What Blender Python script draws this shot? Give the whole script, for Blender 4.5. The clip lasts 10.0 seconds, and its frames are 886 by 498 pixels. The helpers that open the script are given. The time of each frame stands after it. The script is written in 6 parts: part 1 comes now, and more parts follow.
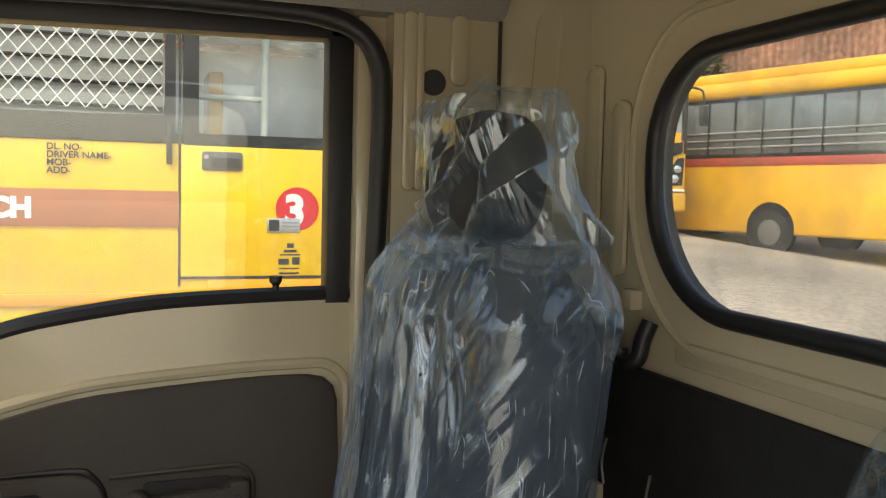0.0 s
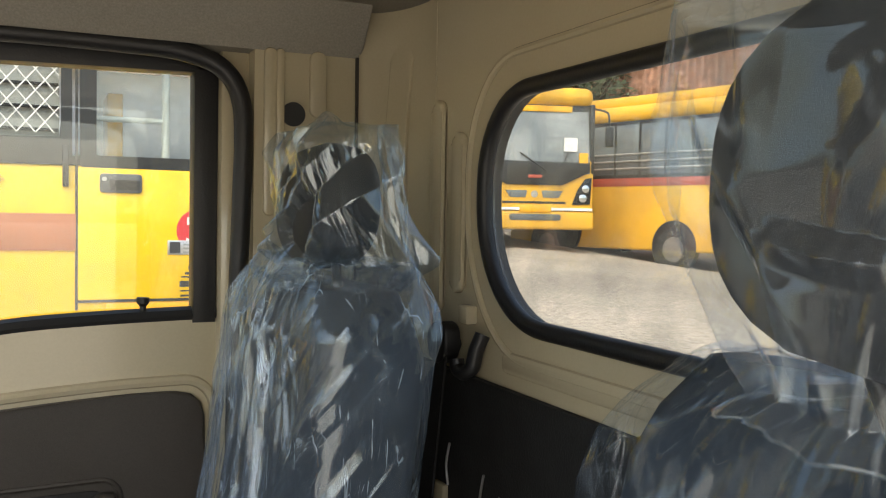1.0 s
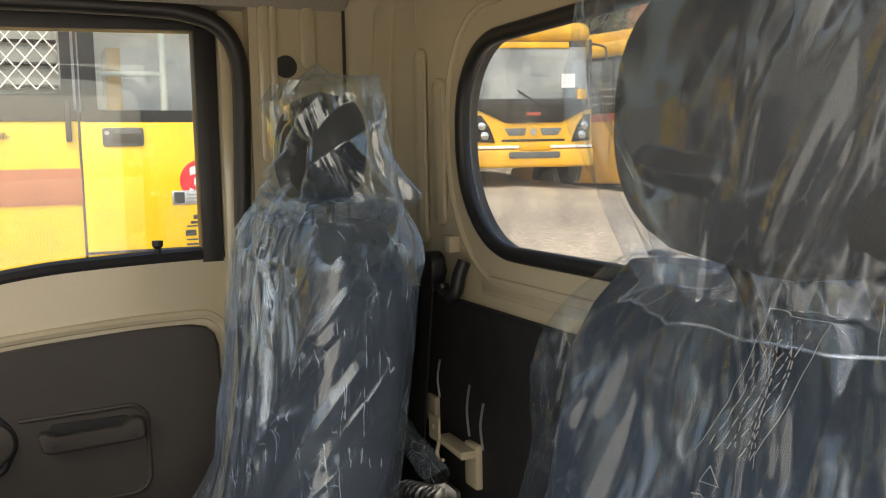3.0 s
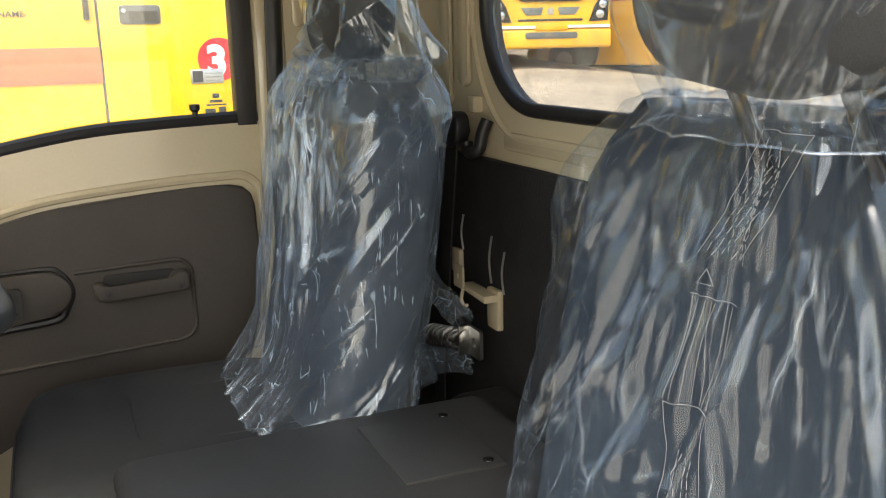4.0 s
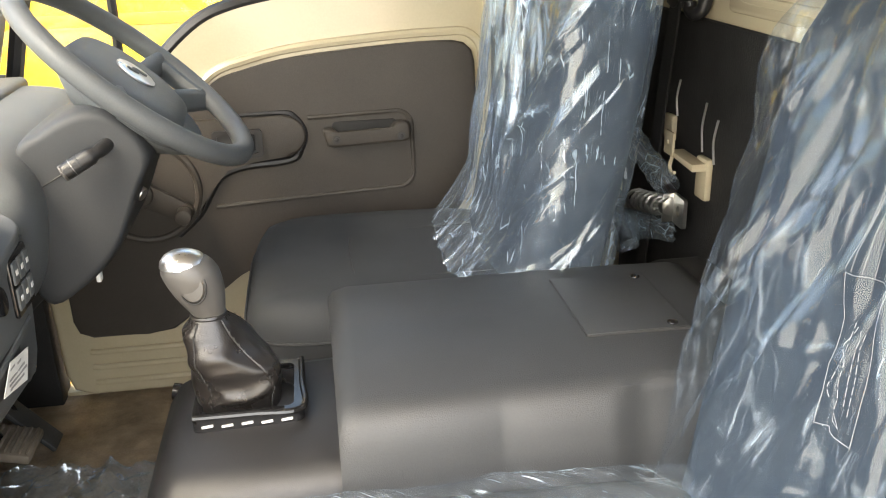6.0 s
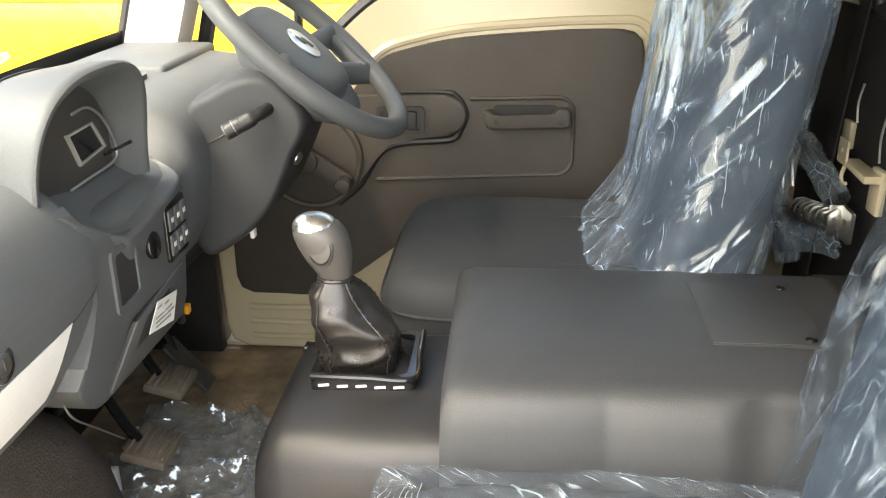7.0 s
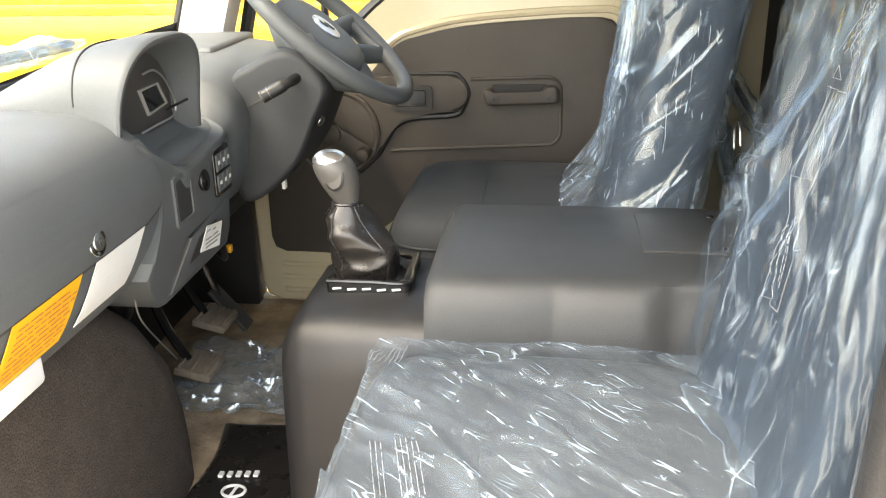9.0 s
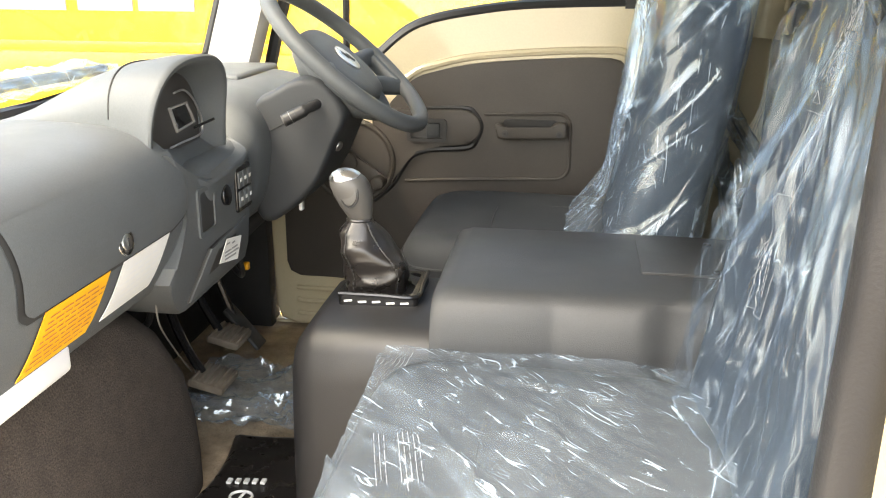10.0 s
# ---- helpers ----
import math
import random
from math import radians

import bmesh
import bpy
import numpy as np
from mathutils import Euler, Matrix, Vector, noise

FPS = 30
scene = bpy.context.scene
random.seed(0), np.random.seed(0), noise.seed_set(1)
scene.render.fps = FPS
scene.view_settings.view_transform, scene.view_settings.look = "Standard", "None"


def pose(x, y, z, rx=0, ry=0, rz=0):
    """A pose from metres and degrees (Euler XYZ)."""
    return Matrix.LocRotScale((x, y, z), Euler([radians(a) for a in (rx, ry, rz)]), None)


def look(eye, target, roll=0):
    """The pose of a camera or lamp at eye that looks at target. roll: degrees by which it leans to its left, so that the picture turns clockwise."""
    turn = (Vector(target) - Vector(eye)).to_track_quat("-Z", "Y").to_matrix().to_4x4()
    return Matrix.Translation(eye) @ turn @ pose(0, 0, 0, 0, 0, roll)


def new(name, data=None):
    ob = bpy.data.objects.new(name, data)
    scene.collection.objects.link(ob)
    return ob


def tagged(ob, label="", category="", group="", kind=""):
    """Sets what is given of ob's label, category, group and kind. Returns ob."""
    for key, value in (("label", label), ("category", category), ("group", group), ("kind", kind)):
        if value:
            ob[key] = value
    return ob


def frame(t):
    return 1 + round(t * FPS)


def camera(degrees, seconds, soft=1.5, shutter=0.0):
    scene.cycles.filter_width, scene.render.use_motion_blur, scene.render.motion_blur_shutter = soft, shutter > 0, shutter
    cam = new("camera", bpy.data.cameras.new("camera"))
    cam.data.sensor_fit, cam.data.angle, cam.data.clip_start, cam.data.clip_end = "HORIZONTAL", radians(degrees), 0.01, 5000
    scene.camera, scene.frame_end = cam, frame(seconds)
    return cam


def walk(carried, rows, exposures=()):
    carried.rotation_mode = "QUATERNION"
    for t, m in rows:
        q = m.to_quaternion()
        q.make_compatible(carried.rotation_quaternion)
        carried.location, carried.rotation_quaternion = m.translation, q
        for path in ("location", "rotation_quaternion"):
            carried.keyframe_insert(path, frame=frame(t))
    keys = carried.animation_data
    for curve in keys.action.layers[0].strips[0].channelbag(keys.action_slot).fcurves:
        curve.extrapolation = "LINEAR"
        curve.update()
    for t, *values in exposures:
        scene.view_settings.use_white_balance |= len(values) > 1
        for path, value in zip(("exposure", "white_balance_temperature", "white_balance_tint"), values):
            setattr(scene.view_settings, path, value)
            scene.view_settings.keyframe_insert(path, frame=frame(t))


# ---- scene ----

U = 0.84  # metres in one unit of the plan; all plan numbers below are in these units
cam = camera(53.2, 10.0, soft=1.1)
PATH = [
    (0, (-0.288, 0.015, 1.214), (0.386, 1.894, 1.092), 1.3),
    (0.5, (-0.273, -0.048, 1.222), (0.536, 1.78, 1.151), 0.8),
    (1, (-0.228, -0.127, 1.224), (0.616, 1.685, 1.15), 1.0),
    (1.5, (-0.203, -0.172, 1.226), (0.563, 1.67, 1.087), 0.3),
    (2, (-0.189, -0.162, 1.223), (0.567, 1.684, 1.079), -0.2),
    (3.3, (-0.287, -0.321, 1.22), (0.564, 1.468, 0.95), -1.2),
    (3.5, (-0.299, -0.342, 1.22), (0.546, 1.439, 0.884), -1.2),
    (4, (-0.325, -0.37, 1.185), (0.455, 1.413, 0.727), -1.4),
    (4.5, (-0.33, -0.382, 1.192), (0.358, 1.399, 0.597), -1.7),
    (5, (-0.322, -0.404, 1.18), (0.247, 1.393, 0.513), -1.8),
    (5.5, (-0.319, -0.419, 1.178), (0.117, 1.398, 0.467), -1.8),
    (6, (-0.298, -0.424, 1.174), (-0.035, 1.421, 0.449), -1.6),
    (6.2, (-0.288, -0.428, 1.179), (-0.113, 1.426, 0.448), -1.5),
    (7.3, (-0.201, -0.426, 1.154), (-0.427, 1.416, 0.406), -0.2),
    (7.5, (-0.192, -0.445, 1.153), (-0.451, 1.39, 0.399), -0.5),
    (8, (-0.176, -0.541, 1.158), (-0.483, 1.298, 0.435), -2.0),
    (8.5, (-0.15, -0.669, 1.145), (-0.405, 1.177, 0.418), -1.8),
    (9, (-0.112, -0.76, 1.139), (-0.344, 1.098, 0.435), -1.2),
    (9.5, (-0.097, -0.806, 1.123), (-0.333, 1.057, 0.433), -0.8),
    (10, (-0.091, -0.846, 1.113), (-0.357, 1.043, 0.511), 0.3),
]
walk(cam, [(t, look(Vector(eye) * U, Vector(target) * U, roll)) for t, eye, target, roll in PATH],
     exposures=[(0, 1.3, 7300, 8), (0.5, 1.5, 6900, 6), (1, 1.5, 7000, 8), (2, 1.58, 7300, 10), (3.5, 1.5, 7400, 12), (4.5, 2.6, 7300, 7), (5.3, 2.92, 7350, 7), (6, 3.02, 7300, 8), (7.5, 3.08, 7400, 7), (8.1, 3.18, 7400, 7), (9, 3.0, 7300, 7), (10, 2.95, 7300, 7)])

# ---- world and light ----
world = bpy.data.worlds.new("overcast_day")
scene.world = world
world.use_nodes = True
wn = world.node_tree.nodes
sky = wn.new("ShaderNodeTexSky")
sky.sky_type = "NISHITA"
sky.sun_disc = False
sky.sun_elevation = radians(55)
sky.sun_rotation = radians(225)
sky.air_density, sky.dust_density, sky.ozone_density = 1.0, 4.0, 1.0
wn["Background"].inputs["Strength"].default_value = 0.15
world.node_tree.links.new(sky.outputs["Color"], wn["Background"].inputs["Color"])
sun = new("sun", bpy.data.lights.new("sun", "SUN"))
sun.data.energy, sun.data.angle, sun.data.color = 1.1, radians(55), (1.0, 0.95, 0.87)
sun.matrix_world = look((0, 0, 0), (0.42, 0.42, -0.8))

# added fill lamp in the open doorway, boosting the daylight inside the cab
door_fill = new("door_fill", bpy.data.lights.new("door_fill", "AREA"))
door_fill.data.shape, door_fill.data.size, door_fill.data.size_y = "RECTANGLE", 0.85, 1.05
door_fill.data.energy, door_fill.data.color = 1.35, (1.0, 0.94, 0.86)
door_fill.matrix_world = look((-0.38, -0.20, 0.72), (-0.42, 0.6, 0.55))

# ---- materials ----


def mat(name, color, rough=0.5, metal=0.0, spec=0.5, grain=0.0, grain_size=0.002, mottle=0.0, mottle_size=0.1,
        bump=0.0, bump_size=0.003, coat=0.0, tint=None, random_value=0.0):
    """A procedural surface: colour that varies at two scales, roughness, and a fine relief."""
    m = bpy.data.materials.new(name)
    m.use_nodes = True
    n, l = m.node_tree.nodes, m.node_tree.links
    b = n["Principled BSDF"]
    b.inputs["Base Color"].default_value = (*color, 1)
    b.inputs["Roughness"].default_value = rough
    b.inputs["Metallic"].default_value = metal
    b.inputs["Specular IOR Level"].default_value = spec
    if coat:
        b.inputs["Coat Weight"].default_value = coat
        b.inputs["Coat Roughness"].default_value = 0.08
    co = n.new("ShaderNodeTexCoord").outputs["Object"]

    def tex(size, detail=4.0):
        t = n.new("ShaderNodeTexNoise")
        t.inputs["Scale"].default_value = 1.0 / size
        t.inputs["Detail"].default_value = detail
        l.new(co, t.inputs["Vector"])
        return t.outputs["Fac"]

    last = None
    if mottle:
        r = n.new("ShaderNodeMapRange")
        r.inputs["From Min"].default_value, r.inputs["From Max"].default_value = 0.3, 0.7
        l.new(tex(mottle_size), r.inputs["Value"])
        mix = n.new("ShaderNodeMix")
        mix.data_type = "RGBA"
        l.new(r.outputs["Result"], mix.inputs[0])
        t = tint or tuple(c * (1 - mottle) for c in color)
        mix.inputs[6].default_value = (*color, 1)
        mix.inputs[7].default_value = (*t, 1)
        last = mix.outputs[2]
        rr = n.new("ShaderNodeMapRange")
        rr.inputs["To Min"].default_value, rr.inputs["To Max"].default_value = max(0.02, rough - 0.12 * mottle - 0.03), min(1, rough + 0.2 * mottle + 0.05)
        l.new(tex(mottle_size * 0.4), rr.inputs["Value"])
        l.new(rr.outputs["Result"], b.inputs["Roughness"])
    if grain:
        r = n.new("ShaderNodeMapRange")
        r.inputs["From Min"].default_value, r.inputs["From Max"].default_value = 0.3, 0.7
        r.inputs["To Min"].default_value, r.inputs["To Max"].default_value = 1 - grain, 1 + grain
        l.new(tex(grain_size), r.inputs["Value"])
        mul = n.new("ShaderNodeVectorMath")
        mul.operation = "SCALE"
        if last:
            l.new(last, mul.inputs[0])
        else:
            mul.inputs[0].default_value = color
        l.new(r.outputs["Result"], mul.inputs["Scale"])
        last = mul.outputs["Vector"]
    if last:
        l.new(last, b.inputs["Base Color"])
    if bump:
        bp = n.new("ShaderNodeBump")
        bp.inputs["Strength"].default_value = bump
        bp.inputs["Distance"].default_value = bump_size
        l.new(tex(bump_size, 3.0), bp.inputs["Height"])
        l.new(bp.outputs["Normal"], b.inputs["Normal"])
    return m


def sheen(n, l, gain, normal=None, reach=0.9):
    """The share of light that a thin clear sheet throws back: about 5 percent face on, most of it at a grazing angle."""
    lw = n.new("ShaderNodeLayerWeight")
    lw.inputs["Blend"].default_value = 0.5
    if normal:
        l.new(normal, lw.inputs["Normal"])
    p = n.new("ShaderNodeMath")
    p.operation = "POWER"
    p.inputs[1].default_value = 5.0
    l.new(lw.outputs["Facing"], p.inputs[0])
    k = n.new("ShaderNodeMath")
    k.operation = "MULTIPLY_ADD"
    k.inputs[1].default_value = reach
    k.inputs[2].default_value = 0.055 * gain
    k.use_clamp = True
    l.new(p.outputs[0], k.inputs[0])
    return k


def film_mat(name, milky=0.1, gloss=1.0, facet=0.3, size=0.05, stretch=(1, 1, 0.15), slant=0.0, turn=0.0, lines=0.3, soft=0.04, reach=0.6):
    """Thin clear polythene: see-through, slightly milky, glossy; crinkled into long flat facets whose whitened edges
    also stand in for glints.
    """
    m = bpy.data.materials.new(name)
    m.use_nodes = True
    n, l = m.node_tree.nodes, m.node_tree.links
    n.remove(n["Principled BSDF"])
    out = n["Material Output"]
    co = n.new("ShaderNodeTexCoord").outputs["Object"]

    def vmath(op, a, b=None, scale=None):
        v = n.new("ShaderNodeVectorMath")
        v.operation = op
        for i, q in enumerate((a, b)):
            if q is None:
                continue
            if isinstance(q, tuple):
                v.inputs[i].default_value = q
            else:
                l.new(q, v.inputs[i])
        if scale is not None:
            v.inputs["Scale"].default_value = scale
        return v.outputs["Vector"]

    def fmath(op, a, b, c=0.0):
        v = n.new("ShaderNodeMath")
        v.operation = op
        for i, q in enumerate((a, b, c)):
            if isinstance(q, (int, float)):
                v.inputs[i].default_value = q
            else:
                l.new(q, v.inputs[i])
        return v.outputs[0]

    w = n.new("ShaderNodeTexNoise")
    w.inputs["Scale"].default_value = 7
    w.inputs["Detail"].default_value = 3
    l.new(co, w.inputs["Vector"])
    warped = vmath("ADD", co, vmath("SCALE", vmath("SUBTRACT", w.outputs["Color"], (0.5, 0.5, 0.5)), None, 0.03))
    mp = n.new("ShaderNodeMapping")
    mp.vector_type = "POINT"
    mp.inputs["Rotation"].default_value = (slant, 0.0, turn)
    l.new(warped, mp.inputs["Vector"])
    flat = vmath("MULTIPLY", mp.outputs["Vector"], stretch)
    tilt, white = None, None
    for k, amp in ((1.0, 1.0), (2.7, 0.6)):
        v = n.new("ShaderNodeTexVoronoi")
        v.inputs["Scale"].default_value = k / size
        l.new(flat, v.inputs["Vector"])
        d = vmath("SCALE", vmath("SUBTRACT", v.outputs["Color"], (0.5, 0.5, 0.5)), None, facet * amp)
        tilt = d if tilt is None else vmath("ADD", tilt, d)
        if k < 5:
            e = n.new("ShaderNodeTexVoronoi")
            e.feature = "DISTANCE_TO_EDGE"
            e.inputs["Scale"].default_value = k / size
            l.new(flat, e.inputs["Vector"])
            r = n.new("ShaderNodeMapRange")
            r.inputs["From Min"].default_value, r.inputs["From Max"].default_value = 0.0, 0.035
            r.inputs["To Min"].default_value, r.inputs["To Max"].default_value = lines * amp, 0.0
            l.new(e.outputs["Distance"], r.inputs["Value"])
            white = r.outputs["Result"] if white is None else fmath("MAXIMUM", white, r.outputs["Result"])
    # only some of the folds get the white crease that doubles as painted glint
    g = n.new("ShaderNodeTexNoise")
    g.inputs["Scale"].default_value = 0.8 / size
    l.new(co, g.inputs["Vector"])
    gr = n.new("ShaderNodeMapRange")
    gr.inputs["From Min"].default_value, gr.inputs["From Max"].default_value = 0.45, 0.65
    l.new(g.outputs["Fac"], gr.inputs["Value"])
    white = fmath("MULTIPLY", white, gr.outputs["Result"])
    nrm = vmath("NORMALIZE", vmath("ADD", n.new("ShaderNodeNewGeometry").outputs["Normal"], tilt))
    k = sheen(n, l, gloss, nrm, reach)
    tr = n.new("ShaderNodeBsdfTransparent")
    tr.inputs["Color"].default_value = (0.95, 0.97, 1.0, 1)
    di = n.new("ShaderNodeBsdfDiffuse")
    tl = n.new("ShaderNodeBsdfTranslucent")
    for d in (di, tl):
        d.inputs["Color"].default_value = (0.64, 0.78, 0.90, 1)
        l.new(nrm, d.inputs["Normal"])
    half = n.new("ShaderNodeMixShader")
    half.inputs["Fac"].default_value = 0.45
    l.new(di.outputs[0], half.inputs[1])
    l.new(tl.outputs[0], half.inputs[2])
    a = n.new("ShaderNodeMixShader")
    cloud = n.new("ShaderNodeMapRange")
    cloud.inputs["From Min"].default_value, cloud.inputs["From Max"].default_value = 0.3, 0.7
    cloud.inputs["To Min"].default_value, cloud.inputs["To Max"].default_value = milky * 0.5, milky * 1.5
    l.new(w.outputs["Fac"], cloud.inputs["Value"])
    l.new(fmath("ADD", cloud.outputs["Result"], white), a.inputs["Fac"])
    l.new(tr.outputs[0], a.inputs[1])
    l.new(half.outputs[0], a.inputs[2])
    gl = n.new("ShaderNodeBsdfGlossy")
    gl.inputs["Roughness"].default_value = soft
    gl.inputs["Color"].default_value = (0.84, 0.94, 1.0, 1)
    l.new(nrm, gl.inputs["Normal"])
    b = n.new("ShaderNodeMixShader")
    l.new(k.outputs[0], b.inputs["Fac"])
    l.new(a.outputs[0], b.inputs[1])
    l.new(gl.outputs[0], b.inputs[2])
    l.new(b.outputs[0], out.inputs["Surface"])
    return m


def glass_mat(name, dust=0.03, tint=(0.93, 0.96, 0.95)):
    """A thin pane with a little dust on it."""
    m = bpy.data.materials.new(name)
    m.use_nodes = True
    n, l = m.node_tree.nodes, m.node_tree.links
    n.remove(n["Principled BSDF"])
    tr = n.new("ShaderNodeBsdfTransparent")
    tr.inputs["Color"].default_value = (*tint, 1)
    di = n.new("ShaderNodeBsdfDiffuse")
    di.inputs["Color"].default_value = (0.7, 0.68, 0.62, 1)
    t = n.new("ShaderNodeTexNoise")
    t.inputs["Scale"].default_value = 14
    t.inputs["Detail"].default_value = 8
    l.new(n.new("ShaderNodeTexCoord").outputs["Object"], t.inputs["Vector"])
    r = n.new("ShaderNodeMapRange")
    r.inputs["From Min"].default_value, r.inputs["From Max"].default_value = 0.4, 0.75
    r.inputs["To Min"].default_value, r.inputs["To Max"].default_value = dust * 0.5, dust * 3
    l.new(t.outputs["Fac"], r.inputs["Value"])
    a = n.new("ShaderNodeMixShader")
    l.new(r.outputs["Result"], a.inputs["Fac"])
    l.new(tr.outputs[0], a.inputs[1])
    l.new(di.outputs[0], a.inputs[2])
    gl = n.new("ShaderNodeBsdfGlossy")
    gl.inputs["Roughness"].default_value = 0.0
    b = n.new("ShaderNodeMixShader")
    l.new(sheen(n, l, 1.2).outputs[0], b.inputs["Fac"])
    l.new(a.outputs[0], b.inputs[1])
    l.new(gl.outputs[0], b.inputs[2])
    l.new(b.outputs[0], n["Material Output"].inputs["Surface"])
    return m


M = {}
M["cream"] = mat("cream_body_paint", (0.52, 0.455, 0.315), 0.22, coat=0.5, mottle=0.06, mottle_size=0.25, grain=0.02, grain_size=0.004)
M["roof"] = mat("grey_headliner", (0.30, 0.28, 0.24), 0.85, grain=0.12, grain_size=0.003, bump=0.3, bump_size=0.002)
M["pillar"] = mat("pale_grey_pillar_trim", (0.55, 0.55, 0.54), 0.5, mottle=0.05, grain=0.03, bump=0.15, bump_size=0.001)
M["dash"] = mat("dark_grey_moulded_plastic", (0.097, 0.105, 0.110), 0.50, spec=0.38, mottle=0.12, mottle_size=0.15, grain=0.08, grain_size=0.002, bump=0.25, bump_size=0.0012)
M["vinyl"] = mat("black_vinyl", (0.034, 0.036, 0.038), 0.50, spec=0.5, mottle=0.18, mottle_size=0.2, grain=0.08, bump=0.3, bump_size=0.0015)
M["trim"] = mat("door_trim_vinyl", (0.054, 0.047, 0.040), 0.5, spec=0.4, mottle=0.18, mottle_size=0.12, grain=0.1, grain_size=0.002, bump=0.35, bump_size=0.0015)
M["rubber"] = mat("black_rubber", (0.014, 0.014, 0.015), 0.45, mottle=0.2, mottle_size=0.08, bump=0.15, bump_size=0.003)
M["gloss_black"] = mat("glossy_black_plastic", (0.012, 0.012, 0.013), 0.15, mottle=0.1, mottle_size=0.05)
M["board"] = mat("black_fibre_board", (0.012, 0.012, 0.012), 0.75, mottle=0.3, mottle_size=0.1, grain=0.2, bump=0.3, bump_size=0.003)
M["fabric"] = mat("charcoal_seat_fabric", (0.024, 0.027, 0.030), 0.75, mottle=0.12, mottle_size=0.12, grain=0.2, grain_size=0.0012, bump=0.15, bump_size=0.0012)
M["fabric_blue"] = mat("navy_seat_fabric", (0.012, 0.023, 0.037), 0.75, mottle=0.15, mottle_size=0.15, grain=0.2, grain_size=0.0015, bump=0.15, bump_size=0.0015)
M["carpet"] = mat("brown_black_carpet", (0.062, 0.049, 0.041), 0.95, mottle=0.3, mottle_size=0.03, grain=0.5, grain_size=0.0025, bump=0.8, bump_size=0.003)
M["mat"] = mat("brown_floor_mat", (0.50, 0.39, 0.27), 0.6, mottle=0.55, mottle_size=0.05, grain=0.2, bump=0.5, bump_size=0.008)
M["steel"] = mat("zinc_plated_steel", (0.62, 0.62, 0.60), 0.3, metal=1.0, mottle=0.2, mottle_size=0.02)
M["chrome"] = mat("chrome", (0.8, 0.8, 0.8), 0.1, metal=1.0, mottle=0.05)
M["silver"] = mat("silver_paint", (0.55, 0.55, 0.55), 0.28, metal=0.8, mottle=0.08)
M["paper"] = mat("white_paper_label", (0.78, 0.78, 0.76), 0.6, mottle=0.06, mottle_size=0.03)
M["white"] = mat("white_plastic", (0.75, 0.76, 0.77), 0.45, mottle=0.06)
M["orange_label"] = mat("orange_label", (0.85, 0.43, 0.02), 0.5, mottle=0.06, mottle_size=0.03)
M["print"] = mat("pale_film_print", (0.22, 0.235, 0.25), 0.6, mottle=0.1, mottle_size=0.02)
# dark print and joints; also the shade painted inside holes and recesses
M["ink_and_gaps"] = mat("dark_print_and_gaps", (0.03, 0.03, 0.03), 0.6)
M["grey_ink"] = mat("grey_print", (0.3, 0.3, 0.3), 0.6)
M["leather"] = mat("black_leatherette", (0.018, 0.016, 0.015), 0.27, mottle=0.2, mottle_size=0.05, bump=0.2, bump_size=0.0015)
M["knob"] = mat("satin_grey_plastic", (0.070, 0.067, 0.063), 0.45, mottle=0.08, bump=0.1, bump_size=0.001)
M["yellow"] = mat("yellow_bus_paint", (0.82, 0.52, 0.012), 0.25, coat=0.5, mottle=0.06, mottle_size=0.6, grain=0.02)
M["yellow_bus"] = mat("weathered_yellow_bus_paint", (0.74, 0.40, 0.03), 0.38, coat=0.25, mottle=0.10, mottle_size=0.7, grain=0.04, grain_size=0.05)
M["red_stripe"] = mat("red_stripe_paint", (0.42, 0.08, 0.05), 0.4, mottle=0.08, mottle_size=0.4)
# pale base stands in for sky reflected in the far buses' screens
M["pale_glass"] = mat("glass_painted_pale_for_sky", (0.34, 0.36, 0.36), 0.12, mottle=0.35, mottle_size=0.8, tint=(0.12, 0.14, 0.15))
M["yellow_deep"] = mat("deep_yellow_bus_paint", (0.78, 0.36, 0.01), 0.3, coat=0.4, mottle=0.08, mottle_size=0.6)
M["brown"] = mat("brown_stripe_paint", (0.45, 0.16, 0.07), 0.35, coat=0.3, mottle=0.06, mottle_size=0.3)
M["red"] = mat("red_sticker", (0.62, 0.04, 0.05), 0.4, mottle=0.05)
M["white_paint"] = mat("white_lettering", (0.8, 0.8, 0.78), 0.4, mottle=0.04)
M["bus_black"] = mat("dark_window_surround", (0.02, 0.021, 0.022), 0.35, mottle=0.15, mottle_size=0.3)
M["bus_glass"] = mat("dark_bus_glass", (0.16, 0.18, 0.19), 0.06, mottle=0.3, mottle_size=0.5)
M["bus_inside"] = mat("pale_bus_interior", (0.55, 0.57, 0.57), 0.7, mottle=0.35, mottle_size=0.5)
M["soil"] = mat("dusty_ground", (0.36, 0.31, 0.25), 0.95, mottle=0.35, mottle_size=2.2, grain=0.3, grain_size=0.06, bump=0.6, bump_size=0.08)
M["earth_wall"] = mat("red_earth_wall", (0.40, 0.21, 0.14), 0.85, mottle=0.45, mottle_size=2.5, grain=0.3, grain_size=0.15, bump=0.6, bump_size=0.2)
M["leaf"] = mat("foliage", (0.07, 0.095, 0.04), 0.7, mottle=0.5, mottle_size=0.6, grain=0.3, grain_size=0.1)
M["bark"] = mat("bark", (0.12, 0.09, 0.07), 0.9, mottle=0.3, bump=0.5, bump_size=0.03)
M["tyre"] = mat("tyre_rubber", (0.03, 0.03, 0.03), 0.8, mottle=0.3, mottle_size=0.2)
M["wheel_grey"] = mat("dusty_steel_wheel", (0.35, 0.34, 0.32), 0.6, mottle=0.3, mottle_size=0.1)
